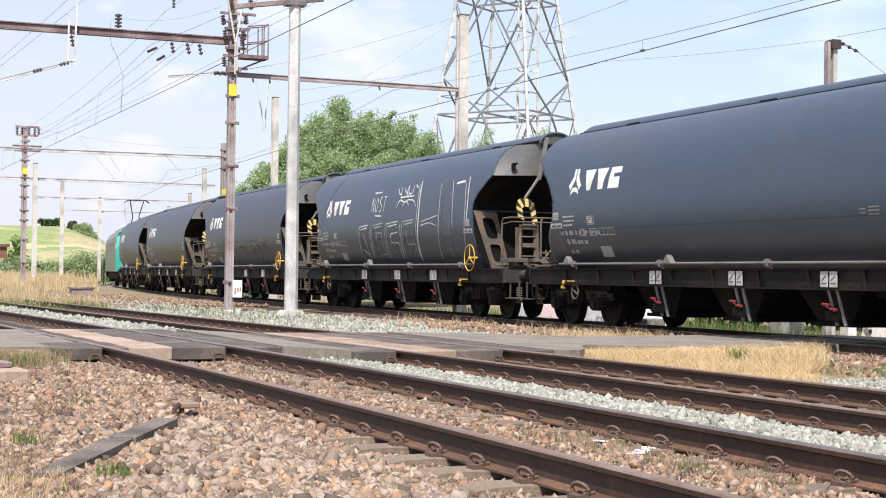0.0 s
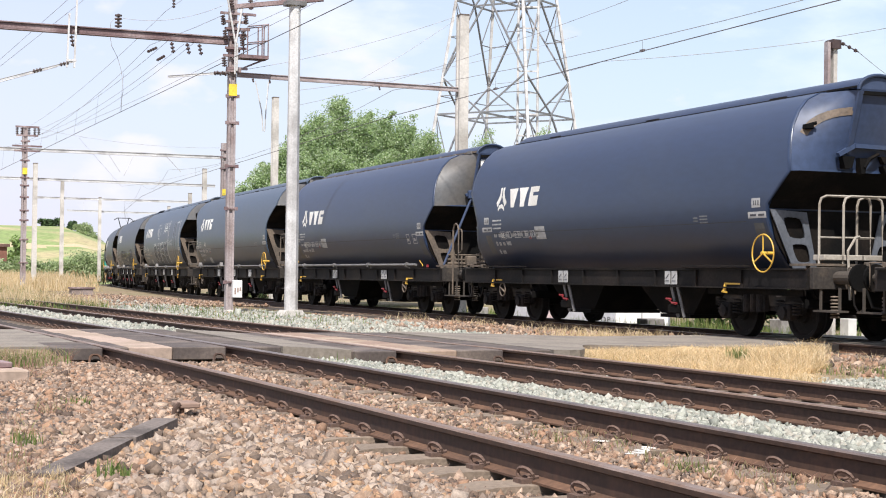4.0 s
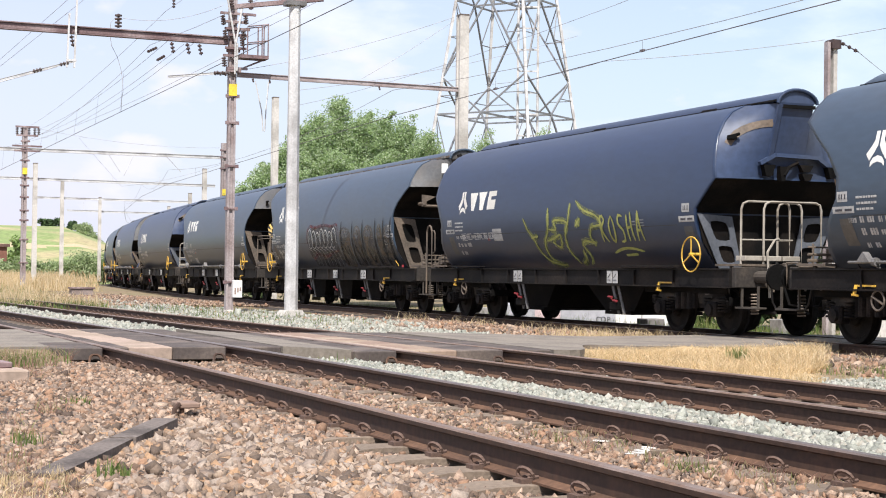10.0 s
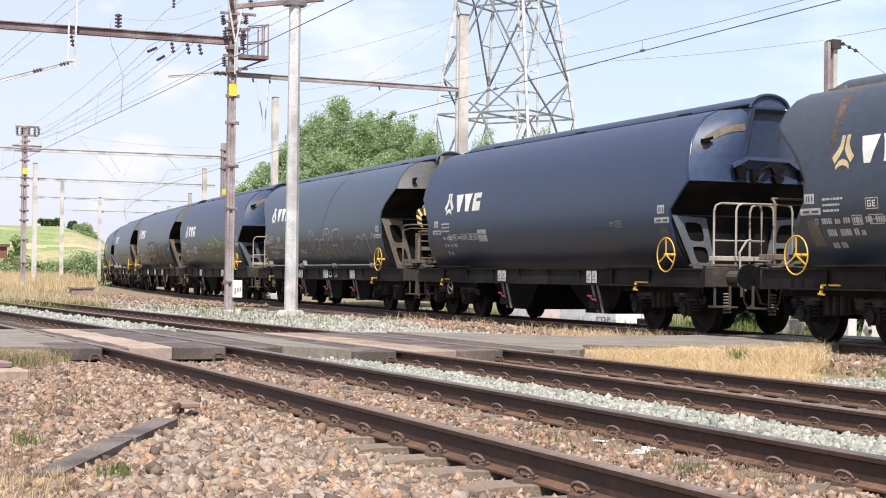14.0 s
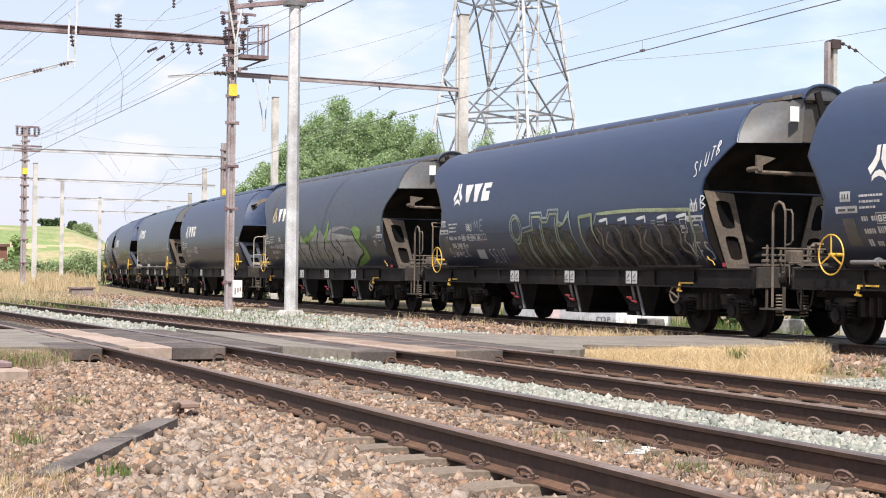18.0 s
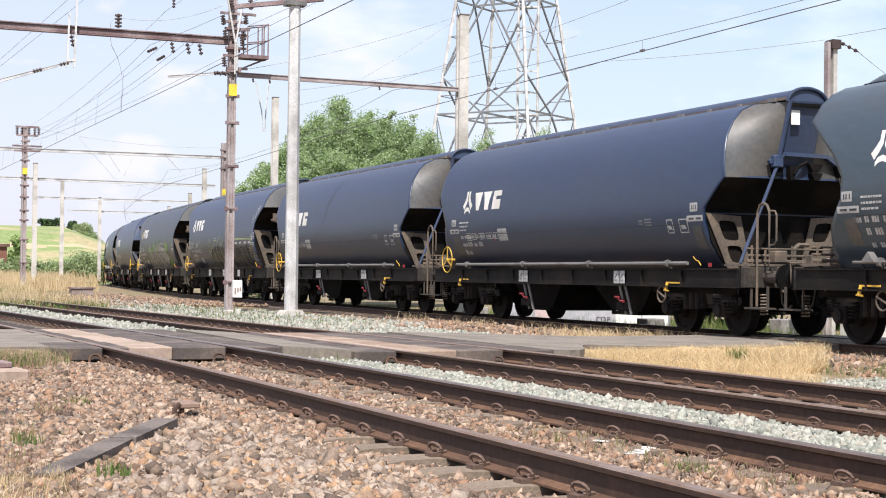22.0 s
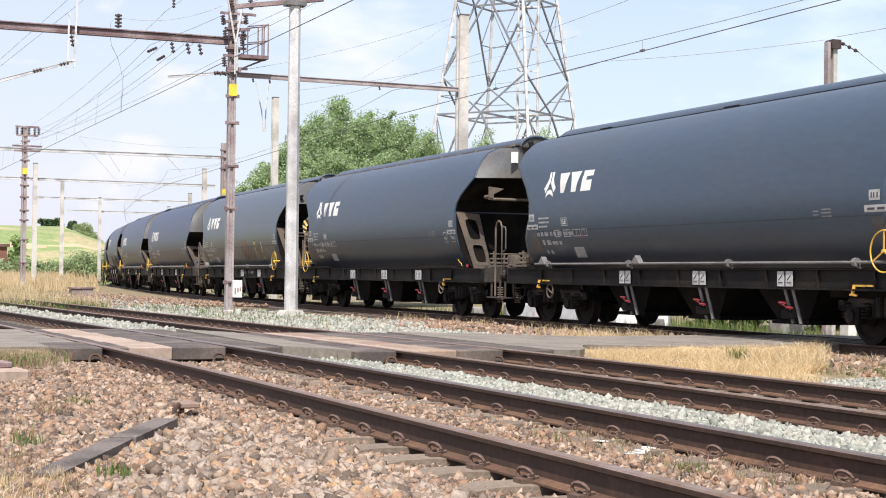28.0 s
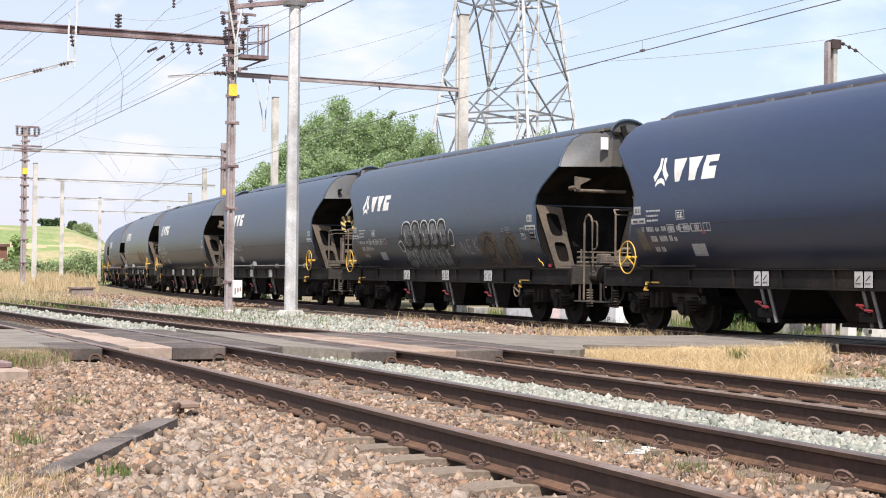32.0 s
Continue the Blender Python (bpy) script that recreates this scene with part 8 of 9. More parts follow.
for i, (x, y, top, sp) in enumerate([(37.4, 92.6, 9.0, 1.9), (40.6, 91.6, 10.4, 2.2), (44.3, 90.2, 10.5, 1.9), (42.3, 92.0, 9.2, 2.2)]):
    tree(x, y, -0.3, top, sp, "green tree at the foot of the pylon", 140 + i, per=170)


def bush(x, y, z, r, h, label, seed, mat="leaf", per=130, size=0.16):
    rng = random.Random(seed)
    th = tagged(empty("bush"), label, "bush", group="bushes")
    clumps = [(x + rng.uniform(-r, r), y + rng.uniform(-r, r) * 0.6, z + h * rng.uniform(0.1, 0.85), rng.uniform(0.35, 0.6) * h) for _ in range(9)]
    leaf_mass("foliage", clumps, per, size, mat, th, seed)
    bm = fresh()
    for k in range(3):
        rod(bm, (x + rng.uniform(-0.3, 0.3), y, z - 0.3), (clumps[k][0], clumps[k][1], clumps[k][2]), 0.05, 5, 0.02)
    part("stems", bm, "bark", th)


for i in range(10):
    bush(18.6 + 1.15 * i, 152.0 - 0.3 * i, 0.1, 1.3, 1.7 + 0.3 * math.sin(i * 1.7) + 0.06 * i, "dense grey-green bush on the rough grass", 200 + i, "hedge", 300, 0.12)
for i, (x, y, z, r, h) in enumerate([(38.9, 272, 8.3, 1.1, 1.6), (40.1, 272, 8.4, 0.9, 1.3), (43.2, 271, 8.2, 0.8, 1.1)]):
    bush(x, y, z, r, h, "dark bush on the crest of the hill", 220 + i, "leaf_dark", 160, 0.22)
for i in range(12):
    bush(43.6 + 0.5 * i, 268 - 0.4 * i, 7.9 - 0.46 * i - 0.02 * i * i, 1.0, 1.2 + 0.3 * (i % 3), "grey-green scrub on the slope of the hill", 260 + i, "hedge", 170, 0.13)
# unseen hedge, added so the gaps between wagons look dark against the sky
for i in range(5):
    bush(30.2 + 1.9 * i, 47.5 - 0.8 * i, -0.3, 1.5, 3.6 + 0.5 * (i % 2), "tall dark bush added beyond the train to darken the wagon gaps", 240 + i, "leaf_dark", 260, 0.2)
for i in range(5):
    bush(19.15, 154.4 - 0.2 * i, 0.3 + 0.72 * i, 0.55, 0.9, "leafy green shrub beside the brick hut", 230 + i, "leaf", 110, 0.16)


def hill_z(x, y):
    g = max(0, min(1, (y - 160) / 105.0))
    g = g * g * (3 - 2 * g)
    xr = x - 0.10 * (y - 265)
    top = max(8.4 if xr < 40 else 8.4 - (xr - 40) * 0.42, 0.6)
    z = -0.1 + g * top + 0.5 * noise.noise(Vector((x * 0.06, y * 0.05, 1))) * g - (0.25 if g == 0 else 0)
    return z - (y - 275) * 0.05 if y > 275 else z


def hill():
    v, f = [], []
    nx, ny = 160, 110
    for j in range(ny):
        for i in range(nx):
            x, y = -120 + 230 * i / (nx - 1), 150 + 190 * j / (ny - 1)
            v.append((x, y, hill_z(x, y)))
    for j in range(ny - 1):
        for i in range(nx - 1):
            f.append((j * nx + i, j * nx + i + 1, (j + 1) * nx + i + 1, (j + 1) * nx + i))
    o = mesh_ob("hill", v, f, "hill")
    tagged(o, "grassy green hill with sandy patches", "hill", kind="structure")
    # bare sandy bank across the foot of the slope
    o.data.materials.append(M["sand"])
    for p in o.data.polygons:
        x, y, _ = p.center
        if 8 < x < 46 and abs(y - 213 - 0.18 * (x - 20)) < 1.2 + 7 * abs(noise.noise(Vector((x * 0.16, 2, 6)))):
            p.material_index = 1
    for p in o.data.polygons:
        p.use_smooth = True


hill()

hut = tagged(empty("brick_hut"), "small red-brick lineside hut with flat roof", "hut")
bm = fresh()
box(bm, (16.6, 155.2, 1.5), (3.2, 3.0, 3.4))
part("wall", bm, "brick", hut)
bm = fresh()
box(bm, (16.6, 155.2, 3.3), (3.7, 3.5, 0.28))
part("roof", bm, "roof_tile", hut)
bm = fresh()
box(bm, (17.5, 153.66, 1.4), (0.7, 0.06, 1.2))
part("window", bm, "wall_white", hut, "pale shuttered window")

box_1 = tagged(empty("cable_chamber"), "low rust-brown concrete cable chamber in the grass", "cable chamber")
bm = fresh()
box(bm, (12.1, 73.5, -0.10), (1.0, 0.7, 0.36), bevel=0.02)
part("body", bm, "chamber", box_1)
bm = fresh()
box(bm, (12.1, 73.5, 0.11), (1.12, 0.8, 0.07))
part("lid", bm, "rust_beam", box_1)

# things behind the train, seen under the wagons
van = tagged(empty("trailer"), "low white flat-sided trailer parked beyond the railway", "trailer")
side = Matrix.Rotation(radians(-22.4), 3, "Z")
along, out = Vector((math.cos(HEAD), -math.sin(HEAD), 0)), Vector((-math.sin(HEAD), -math.cos(HEAD), 0))
part("box_body", box(fresh(), (23.4, 44.6, -0.40), (5.2, 1.96, 0.84), side, bevel=0.04), "panel_grey", van)
for k, m in enumerate(("panel_grey", "panel_pink", "panel_grey", "panel_grey", "wall_white", "wall_white")):
    c = Vector((23.4, 44.6, -0.36)) + along * (-2.13 + 0.85 * k) + out * 0.99
    part("side_panel", box(fresh(), c, (0.81, 0.03, 0.72), side, bevel=0.008), m, van, "flat side panel")
part("chassis", box(fresh(), (23.4, 44.6, -0.90), (5.3, 1.7, 0.16), side, bevel=0.02), "under", van)
for s in (-1.6, 1.5):
    bm = fresh()
    c = Vector((23.4, 44.6, -1.0)) + Vector((math.cos(HEAD), -math.sin(HEAD), 0)) * s
    rod(bm, c - Vector((0.38, 0.92, 0)) * 1.0, c - Vector((0.34, 0.82, 0)) * 0.75, 0.32, 16)
    part("wheel", bm, "black", van)
tx = bpy.data.curves.new("sign_text", "FONT")
tx.body, tx.size, tx.extrude = "CDP", 0.24, 0.003
to = new("sign_text", tx)
me = bpy.data.meshes.new_from_object(to)
bpy.data.objects.remove(to)
me.materials.append(M["plate_mark"])
lt = new("lettering", me)
lt.parent = van
lt.matrix_basis = Matrix.Translation(Vector((23.62, 44.53, -0.52)) + Vector((math.sin(HEAD), math.cos(HEAD), 0)) * -1.035) @ Euler((radians(90), 0, -HEAD)).to_matrix().to_4x4()
for x, y, s in ((17.9, 33.0, 0.5), (18.6, 45.0, 0.5), (21.5, 32.5, 0.7)):
    b = tagged(empty("concrete_block"), "pale concrete block in the grass behind the rails", "block", group="concrete blocks")
    bm = fresh()
    box(bm, (x + 1.2, y, -0.35), (s, 0.5, 0.5), bevel=0.02)
    part("body", bm, "block_grey", b)

# foreground bits
k1 = tagged(empty("cable_trough"), "broken dark slab of cable trough in the ballast", "trough")
for a, b in (((1.18, 8.22, -0.215), (1.80, 9.44, -0.175)), ((1.83, 9.50, -0.175), (2.29, 10.40, -0.150))):
    bm = fresh()
    bar(bm, a, b, 0.16, 0.09)
    part("slab", bm, "trough", k1)
k2 = tagged(empty("rail_chair"), "rusty iron chair with wooden block on the ballast", "rail chair")
bm = fresh()
box(bm, (2.65, 11.38, -0.10), (0.16, 0.26, 0.04), bevel=0.008)
part("block", bm, "panel_brown", k2)
bm = fresh()
path_rod(bm, [(2.52, 11.2, -0.2), (2.53, 11.22, -0.12), (2.57, 11.26, -0.09), (2.60, 11.28, -0.12), (2.60, 11.3, -0.2)], 0.02, 6)
part("iron", bm, "rail_side", k2)
k3 = tagged(empty("concrete_slab"), "weathered concrete cover slab at the ballast edge", "slab")
bm = fresh()
box(bm, (1.72, 15.6, -0.15), (0.62, 0.5, 0.14), Matrix.Rotation(0.1, 3, "Z"), bevel=0.015)
part("body", bm, "panel_light", k3)
bm = fresh()
box(bm, (1.55, 15.9, -0.05), (0.7, 0.5, 0.06), Matrix.Rotation(0.15, 3, "Z"), bevel=0.01)
part("lid", bm, "rust_beam", k3)


# ---- locomotive ----
def locomotive():
    L = 9.45
    w = empty("locomotive")
    tagged(w, "grey and turquoise electric locomotive with raised pantograph", "locomotive")
    prof = [(-1.45, 1.05), (-1.47, 2.6), (-1.42, 3.3), (-1.15, 3.75), (-0.5, 3.92), (0.5, 3.92), (1.15, 3.75), (1.42, 3.3), (1.47, 2.6), (1.45, 1.05)]

    def hull(x0, x1, mat, name, slope0=0.0, slope1=0.0):
        bm = fresh()
        a = [bm.verts.new((x0 + slope0 * max(0, z - 1.9), y, z)) for y, z in prof]
        b = [bm.verts.new((x1 - slope1 * max(0, z - 1.9), y, z)) for y, z in prof]
        for i in range(len(prof) - 1):
            bm.faces.new((a[i], a[i + 1], b[i + 1], b[i]))
        bm.faces.new(a[::-1])
        bm.faces.new(b)
        bmesh.ops.recalc_face_normals(bm, faces=bm.faces)
        return part(name, bm, mat, w)
    hull(-L + 2.2, L - 2.2, "loco_grey", "body")
    hull(-L + 0.6, -L + 2.195, "loco_teal", "rear_cab", 0.35, 0)
    hull(L - 2.195, L - 0.6, "loco_teal", "front_cab", 0, 0.35)
    for sg in (-1, 1):
        bm = fresh()
        box(bm, (sg * (L - 1.35), 1.455, 2.75), (0.7, 0.03, 0.6), bevel=0.01)
        part("cab_window", bm, "glass_dark", w)
        bm = fresh()
        box(bm, (sg * (L - 0.85), 0, 2.9), (0.05, 2.1, 0.75), Matrix.Rotation(-sg * 0.34, 3, "Y"))
        part("windscreen", bm, "glass_dark", w)
        bm = fresh()
        box(bm, (sg * (L - 0.55), 0, 0.9), (0.3, 2.7, 0.5), bevel=0.05)
        part("buffer_beam", bm, "under", w)
        for y in (-0.875, 0.875):
            bm = fresh()
            rod(bm, (sg * (L - 0.4), y, 1.06), (sg * (L - 0.03), y, 1.06), 0.1, 10)
            rod(bm, (sg * (L - 0.05), y, 1.06), (sg * L, y, 1.06), 0.23, 16)
            part("buffer", bm, "under", w)
    bm = fresh()
    box(bm, (0, 0, 0.8), (2 * L - 3, 2.5, 0.5), bevel=0.04)
    part("underframe", bm, "under", w)
    bm = fresh()
    for k in range(5):
        box(bm, (-4.6 + 2.3 * k, 1.47, 2.75), (1.3, 0.03, 0.5))
    part("vent_grille", bm, "steel_grey", w)
    bm = fresh()
    box(bm, (0, 0, 3.98), (2 * L - 6, 1.8, 0.16), bevel=0.03)
    part("roof_gear", bm, "loco_white", w)
    p = empty("pantograph")
    p.parent = w
    xo = -L + 4.4
    for pts in ([(xo - 0.7, -0.4, 4.1), (xo + 0.9, -0.2, 4.75)], [(xo - 0.7, 0.4, 4.1), (xo + 0.9, 0.2, 4.75)], [(xo + 0.9, -0.2, 4.75), (xo - 0.3, -0.45, 5.76)], [(xo + 0.9, 0.2, 4.75), (xo - 0.3, 0.45, 5.76)]):
        bm = fresh()
        path_rod(bm, pts, 0.035, 6)
        part("arm", bm, "under", p)
    bm = fresh()
    path_rod(bm, [(xo - 0.3, -0.82, 5.62), (xo - 0.3, -0.56, 5.80), (xo - 0.3, 0.56, 5.80), (xo - 0.3, 0.82, 5.62)], 0.03, 6)
    path_rod(bm, [(xo + 0.1, -0.82, 5.62), (xo + 0.1, -0.56, 5.80), (xo + 0.1, 0.56, 5.80), (xo + 0.1, 0.82, 5.62)], 0.03, 6)
    part("head", bm, "under", p)
    for cx in (-5.2, 5.2):
        bogie(w, cx)
    TRAIN.append((w, 96.14 + 2.75 + L + 0.02, L))


locomotive()


# ---- loose stones and grass ----
CUBE_V = np.array([(-1, -1, -1), (1, -1, -1), (1, 1, -1), (-1, 1, -1), (-1, -1, 1), (1, -1, 1), (1, 1, 1), (-1, 1, 1)]) * 0.72
CUBE_F = [(0, 2, 1), (0, 3, 2), (4, 5, 6), (4, 6, 7), (0, 1, 5), (0, 5, 4), (1, 2, 6), (1, 6, 5), (2, 3, 7), (2, 7, 6), (3, 0, 4), (3, 4, 7)]


def stones(name, boxes, size, mat, label, seed, sink=0.25):
    """Crushed stones: boxes are (x0, x1, y0, y1, z0, z1, count); z runs from x0 to x1; x follows the near tracks."""
    rng = np.random.default_rng(seed)
    P = []
    for x0, x1, y0, y1, z0, z1, n in boxes:
        u = rng.random(n)
        y = y0 + (y1 - y0) * rng.random(n)
        x = x0 + (x1 - x0) * u + np.array([side_shift(float(q)) for q in y])
        P.append(np.stack([x, y, z0 + (z1 - z0) * u], 1))
    P = np.concatenate(P)
    n = len(P)
    s = size * np.exp(rng.normal(0, 0.28, n))
    V = np.repeat(CUBE_V[None], n, 0) * rng.uniform(0.55, 1.25, (n, 8, 1)) + rng.uniform(-0.18, 0.18, (n, 8, 3))
    V *= np.stack([rng.uniform(0.7, 1.35, n), rng.uniform(0.7, 1.2, n), rng.uniform(0.5, 0.9, n)], 1)[:, None, :]
    q = rng.normal(size=(n, 4))
    q /= np.linalg.norm(q, axis=1)[:, None]
    w, x, y, z = q.T
    R = np.stack([1 - 2 * (y * y + z * z), 2 * (x * y - z * w), 2 * (x * z + y * w), 2 * (x * y + z * w), 1 - 2 * (x * x + z * z), 2 * (y * z - x * w),
                  2 * (x * z - y * w), 2 * (y * z + x * w), 1 - 2 * (x * x + y * y)], 1).reshape(n, 3, 3)
    V = np.einsum("nij,nkj->nki", R, V) * (s * 0.5)[:, None, None]
    P[:, 2] += s * (0.5 - sink) * rng.uniform(0.3, 1.3, n)
    V += P[:, None, :]
    F = (np.array(CUBE_F)[None] + (np.arange(n) * 8)[:, None, None]).reshape(-1, 3)
    me = bpy.data.meshes.new(name)
    me.vertices.add(n * 8)
    me.vertices.foreach_set("co", V.reshape(-1))
    me.loops.add(len(F) * 3)
    me.loops.foreach_set("vertex_index", F.reshape(-1))
    me.polygons.add(len(F))
    me.polygons.foreach_set("loop_start", np.arange(len(F)) * 3)
    me.update(calc_edges=True)
    me.materials.append(M[mat])
    o = new(name, me)
    return tagged(o, label, "stones", kind="stuff")


def grass(name, boxes, mat, label, seed, shift=False, lean=0.5, where=None):
    """Blades: boxes are (x0, x1, y0, y1, z, height, width, count)."""
    rng = np.random.default_rng(seed)
    vs = []
    for x0, x1, y0, y1, z, h, w, n in boxes:
        y = y0 + (y1 - y0) * rng.random(n)
        x = x0 + (x1 - x0) * rng.random(n)
        keep = np.array([0.5 + 0.9 * noise.noise(Vector((a * 1.3, b * 1.3, 7))) for a, b in zip(x, y)]) > rng.random(n) * 0.7
        if where:
            keep &= np.array([where(a, b) for a, b in zip(x, y)])
        x, y = x[keep], y[keep]
        k = len(x)
        if shift:
            x = x + np.array([side_shift(float(q)) for q in y])
        hh = h * rng.uniform(0.35, 1.25, k)
        a = rng.random(k) * 6.283
        dx, dy = np.cos(a), np.sin(a)
        l = lean * rng.random(k) * hh
        b = rng.random(k) * 6.283
        lx, ly = np.cos(b) * l, np.sin(b) * l
        ww = w * rng.uniform(0.6, 1.3, k)
        base = np.stack([x, y, np.full(k, z)], 1)
        sd = np.stack([dx * ww / 2, dy * ww / 2, np.zeros(k)], 1)
        mid = base + np.stack([lx * 0.35, ly * 0.35, hh * 0.6], 1)
        tip = base + np.stack([lx, ly, hh], 1)
        vs.append(np.stack([base - sd, base + sd, mid + sd * 0.7, mid - sd * 0.7, tip], 1).reshape(-1, 3))
    V = np.concatenate(vs)
    n = len(V) // 5
    f = []
    for i in range(n):
        f += [(5 * i, 5 * i + 1, 5 * i + 2, 5 * i + 3), (5 * i + 3, 5 * i + 2, 5 * i + 4)]
    o = mesh_ob(name, V.tolist(), f, mat)
    return tagged(o, label, "grass", kind="stuff")


stones("ballast_stones", [(0.2, 2.9, 5.5, 12, -0.24, -0.195, 24000), (0.6, 2.9, 12, 18.1, -0.25, -0.185, 13000), (2.85, 3.4, 5.5, 9.5, -0.20, -0.225, 1700), (2.85, 3.4, 9.5, 18.1, -0.185, -0.20, 5200), (3.6, 4.95, 5.0, 12, -0.205, -0.205, 7500), (3.6, 4.95, 12, 18.1, -0.205, -0.205, 6000)],
       0.040, "stones", "brown and tan crushed ballast stones", 1)
stones("fresh_stones", [(0.9, 1.35, 5.6, 7.0, -0.235, -0.215, 900), (1.3, 2.9, 5.4, 8.0, -0.215, -0.195, 6500), (1.75, 2.95, 7.8, 10.6, -0.205, -0.19, 4600)],
       0.047, "fresh_stones", "fresh angular tan and grey ballast stones heaped beside the rail", 11, 0.2)
stones("pale_stones", [(5.08, 5.4, 5, 18, -0.22, -0.16, 2300), (5.35, 6.5, 5, 18, -0.16, -0.20, 13000), (6.45, 7.05, 5, 18, -0.21, -0.26, 2800), (8.75, 9.7, 7, 14.0, -0.27, -0.29, 1500), (9.9, 12.3, 12.6, 15.3, -0.31, -0.33, 2300), (7.35, 8.5, 7, 18, -0.28, -0.28, 900)],
       0.045, "white_stones", "pale grey-green crushed stones between the tracks", 2)
stones("far_stones", [(5.15, 7.0, 24.6, 36, -0.16, -0.2, 4200), (5.15, 7.0, 36, 60, -0.16, -0.2, 2600), (9.9, 13.2, 25, 36, -0.30, -0.30, 4200), (9.0, 14.6, 34, 50, -0.30, -0.30, 8500), (9.0, 13.6, 50, 64, -0.28, -0.27, 2500)],
       0.075, "white_stones", "pale crushed stones beyond the crossing", 3)
stones("bed_stones", [(15.0, 16.2, 24.6, 38, -0.36, -0.30, 3000), (13.0, 15.6, 27, 44, -0.33, -0.33, 2600), (9.3, 14.8, 30, 52, -0.31, -0.31, 1900), (9.0, 17.0, 52, 76, -0.27, -0.25, 7000), (1.6, 3.2, 24.6, 34, -0.22, -0.19, 1500), (12.4, 15.4, 11.5, 21.0, -0.35, -0.33, 5200)],
       0.075, "stones", "tan crushed stones along the train track", 4)
def thatch():
    """Matted dead grass under the standing blades."""
    v, f = [], []
    xs, ys = frange(9.7, 15.1, 0.2), frange(14.6, 21.5, 0.3)
    for y in ys:
        for x in xs:
            e = max(min(1, (x - 9.7) / 0.6, (15.1 - x) / 0.5, (y - 14.6) / 0.6, (y - 1.36 * x) / 0.5, (road_front(x) + 0.3 - y) / 0.3), -1.5)
            near = min(max(1 - (road_front(x) - y) / 0.8, 0), 1)
            v.append((x + 0.1 * noise.noise(Vector((x, y, 5))), y, -0.36 + 0.075 * e + 0.10 * near * (e > 0) + 0.05 * noise.noise(Vector((x * 1.4, y * 1.4, 2)))))
    n = len(xs)
    for j in range(len(ys) - 1):
        for i in range(n - 1):
            f.append((j * n + i, j * n + i + 1, (j + 1) * n + i + 1, (j + 1) * n + i))
    o = mesh_ob("dry_thatch", v, f, "thatch")
    tagged(o, "matted dead straw-coloured grass beside the road", "grass", kind="stuff")


thatch()
def on_verge(x, y):
    """The grown part of the verge: a wedge between the road and the train's ballast, with an uneven rim."""
    w = 0.9 * noise.noise(Vector((x * 0.8, y * 0.8, 3))) + 0.4 * noise.noise(Vector((x * 3, y * 3, 8)))
    return (y + w > 1.37 * x and y < road_front(x) + 0.15 and y > 14.4 + 0.5 * w) or y > 23


grass("dry_verge", [(9.7, 11.6, 14.4, 15.8, -0.31, 0.09, 0.008, 5000), (9.8, 12.7, 15.8, 18.2, -0.30, 0.10, 0.008, 20000), (10.3, 12.7, 16.2, 18.2, -0.30, 0.14, 0.008, 14000), (11.6, 12.6, 16.8, 18.2, -0.31, 0.30, 0.009, 700),
                    (9.6, 12.0, 18.1, 20.4, -0.27, 0.13, 0.009, 15000), (12.0, 15.2, 18.1, 21.6, -0.28, 0.14, 0.009, 20000), (14.2, 15.3, 19.6, 21.0, -0.31, 0.24, 0.010, 500), (13.2, 15.0, 24.8, 27.5, -0.3, 0.22, 0.012, 800), (14.7, 15.2, 24, 40, -0.33, 0.24, 0.012, 700)],
      "dry", "dry yellow grass between the road and the train track", 5, lean=1.5, where=on_verge)
grass("sparse_straw", [(11.6, 15.0, 12.5, 18.5, -0.36, 0.14, 0.009, 900), (14.0, 15.2, 18, 21, -0.36, 0.16, 0.009, 300)], "dry", "sparse dry straw on the dark ballast", 51, lean=1.5)
grass("tall_field_grass", [(3.0, 9.0, 48, 62, -0.25, 0.40, 0.018, 6000), (3.0, 9.4, 62, 76, -0.2, 0.45, 0.022, 5000), (4.0, 14.0, 78, 96, -0.12, 0.7, 0.03, 6000), (5.0, 17.0, 96, 116, -0.1, 0.8, 0.035, 5000), (8, 21, 116, 150, 0.1, 0.8, 0.05, 4000)],
      "dry", "tall dry pale grass on the field", 6, lean=0.8)
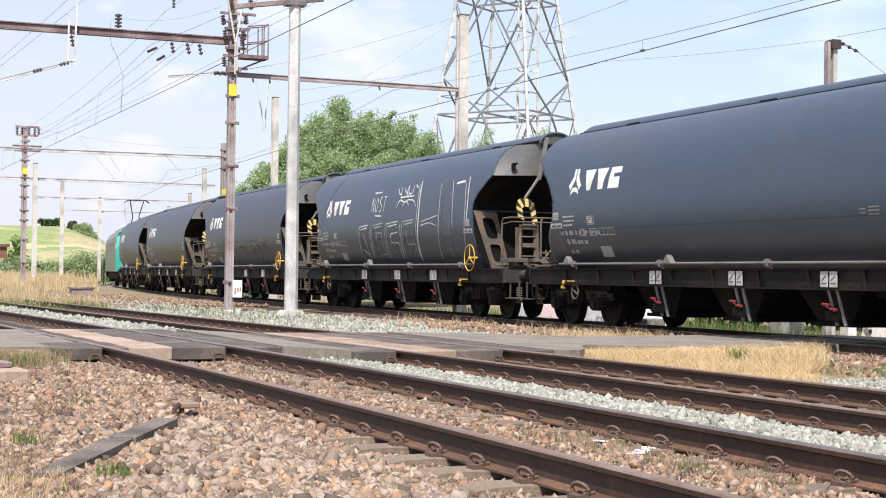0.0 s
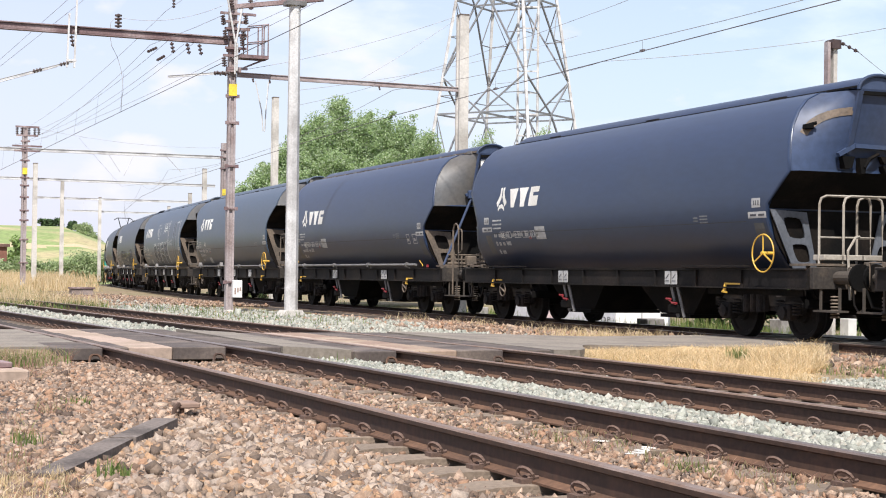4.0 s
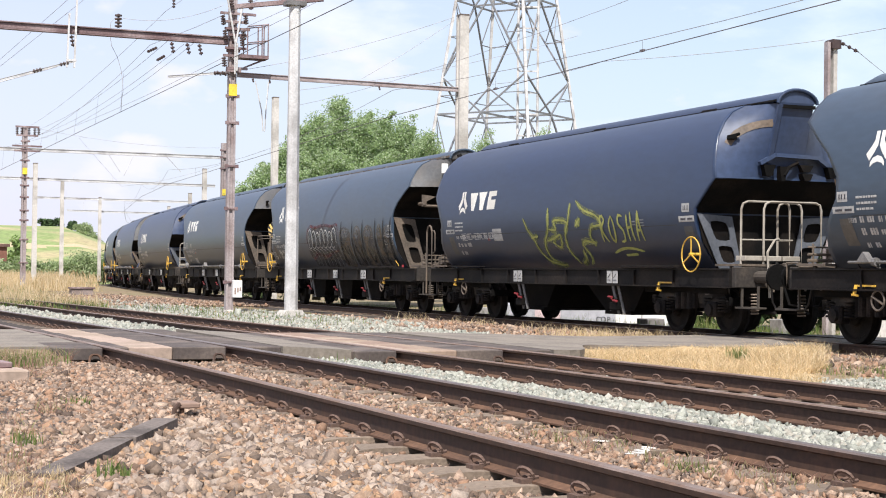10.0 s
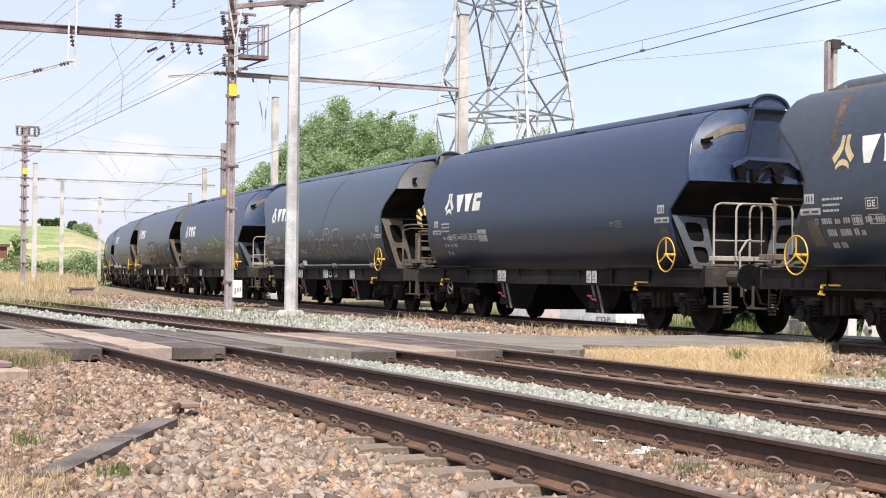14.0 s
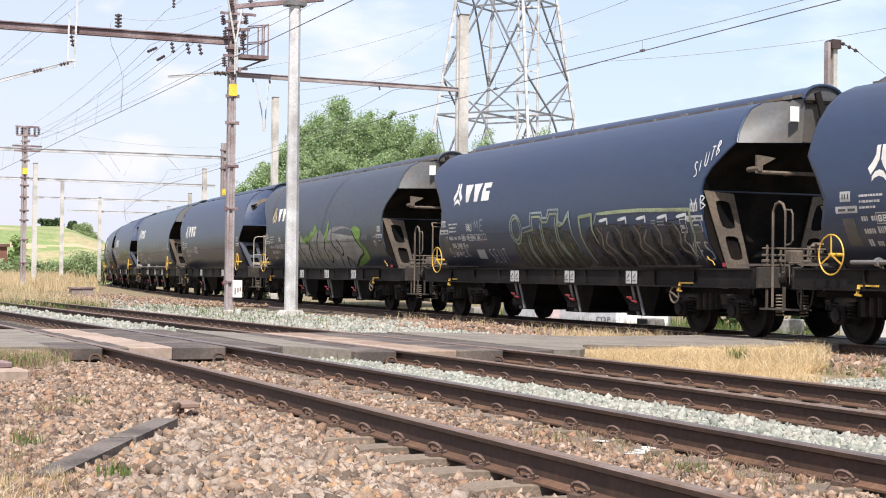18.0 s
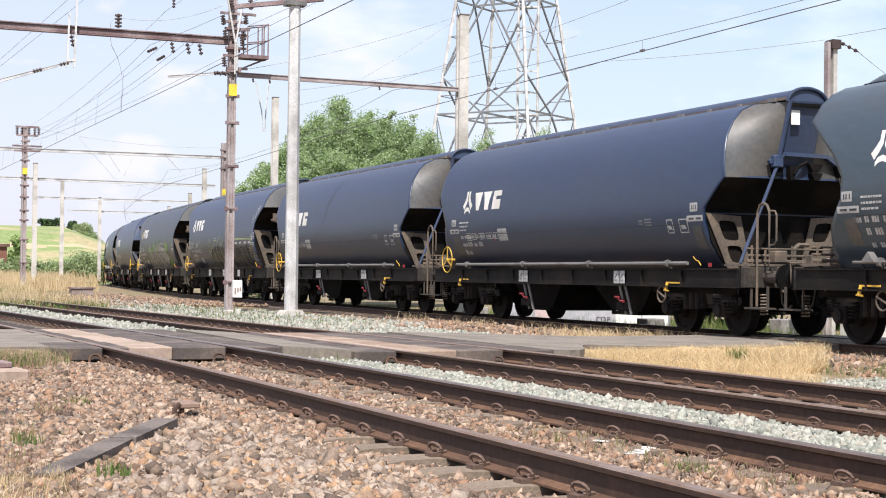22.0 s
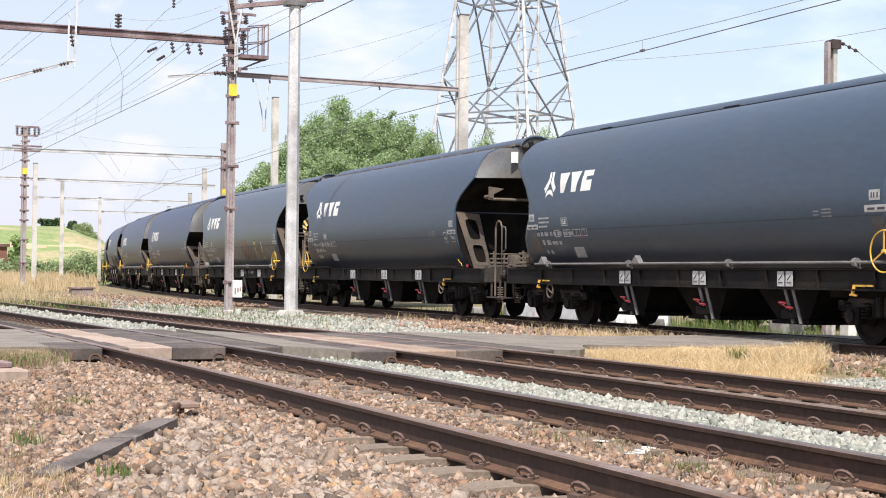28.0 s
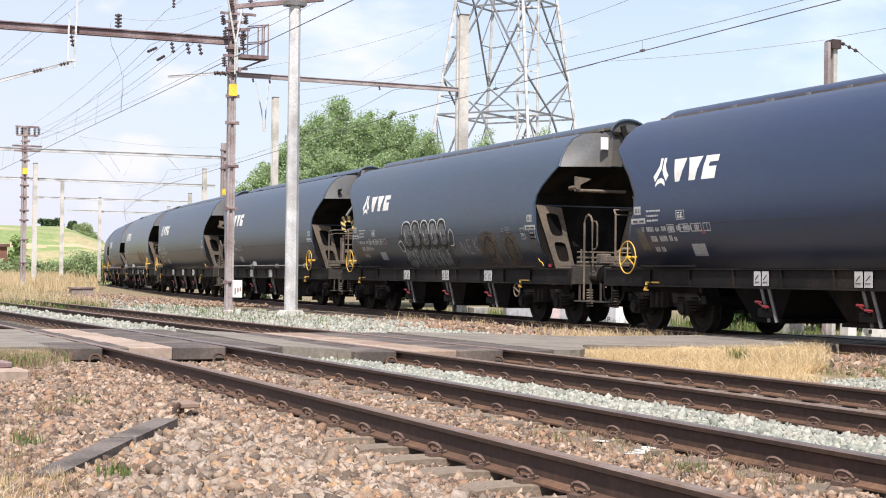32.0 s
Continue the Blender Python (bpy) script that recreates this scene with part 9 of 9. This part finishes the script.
grass("green_field_grass", [(2.0, 8.5, 44, 62, -0.28, 0.30, 0.022, 4500), (1.0, 9, 62, 84, -0.2, 0.45, 0.03, 2000), (18.4, 24.5, 20, 36, -0.50, 0.26, 0.014, 6000), (18.4, 22.5, 36, 50, -0.6, 0.22, 0.014, 3500), (24, 30, 44, 60, -0.8, 0.45, 0.02, 3500), (9.2, 12.4, 33, 50, -0.31, 0.22, 0.015, 1300), (17.9, 18.6, 24, 60, -0.4, 0.35, 0.015, 1500)],
      "green_grass", "fresh green grass beside the tracks", 7)
grass("verge_weeds", [(0.9, 2.6, 15.4, 17.0, -0.26, 0.16, 0.010, 700), (1.3, 2.85, 16.9, 18.6, -0.16, 0.17, 0.010, 1100), (0.55, 1.3, 7.2, 9.6, -0.24, 0.10, 0.008, 900), (3.6, 4.9, 9, 14.5, -0.19, 0.045, 0.007, 1100), (0.7, 1.7, 7.4, 12.5, -0.24, 0.07, 0.007, 900), (4.45, 4.95, 6.5, 9.5, -0.18, 0.06, 0.007, 900), (1.25, 1.5, 10.6, 11.4, -0.22, 0.10, 0.008, 160), (1.65, 1.85, 11.8, 12.3, -0.21, 0.10, 0.008, 160), (1.05, 1.2, 8.7, 9.3, -0.22, 0.10, 0.008, 120)],
      "weeds", "reddish and green weeds in the ballast", 8, lean=1.6)
grass("green_tufts", [(11.9, 14.6, 13.8, 16.6, -0.33, 0.16, 0.010, 1500), (1.4, 2.8, 16.9, 18.5, -0.15, 0.15, 0.010, 700), (1.45, 1.6, 8.0, 8.4, -0.22, 0.10, 0.01, 120), (4.5, 4.65, 7.3, 7.6, -0.18, 0.05, 0.007, 60), (1.95, 2.15, 12.4, 12.8, -0.21, 0.09, 0.009, 170), (1.22, 1.4, 9.8, 10.1, -0.22, 0.10, 0.009, 150), (11.7, 11.95, 17.9, 18.2, -0.27, 0.22, 0.014, 160), (5.6, 6.2, 17.0, 17.7, -0.18, 0.12, 0.008, 40)],
      "green_grass", "small fresh green tufts", 9)

grass("foreground_straw", [(0.75, 1.35, 6.9, 8.3, -0.24, 0.10, 0.006, 1800), (0.6, 1.0, 8.3, 9.6, -0.24, 0.09, 0.006, 500)],
      "dry", "short dry straw at the edge of the ballast", 10, lean=1.4)

motions()
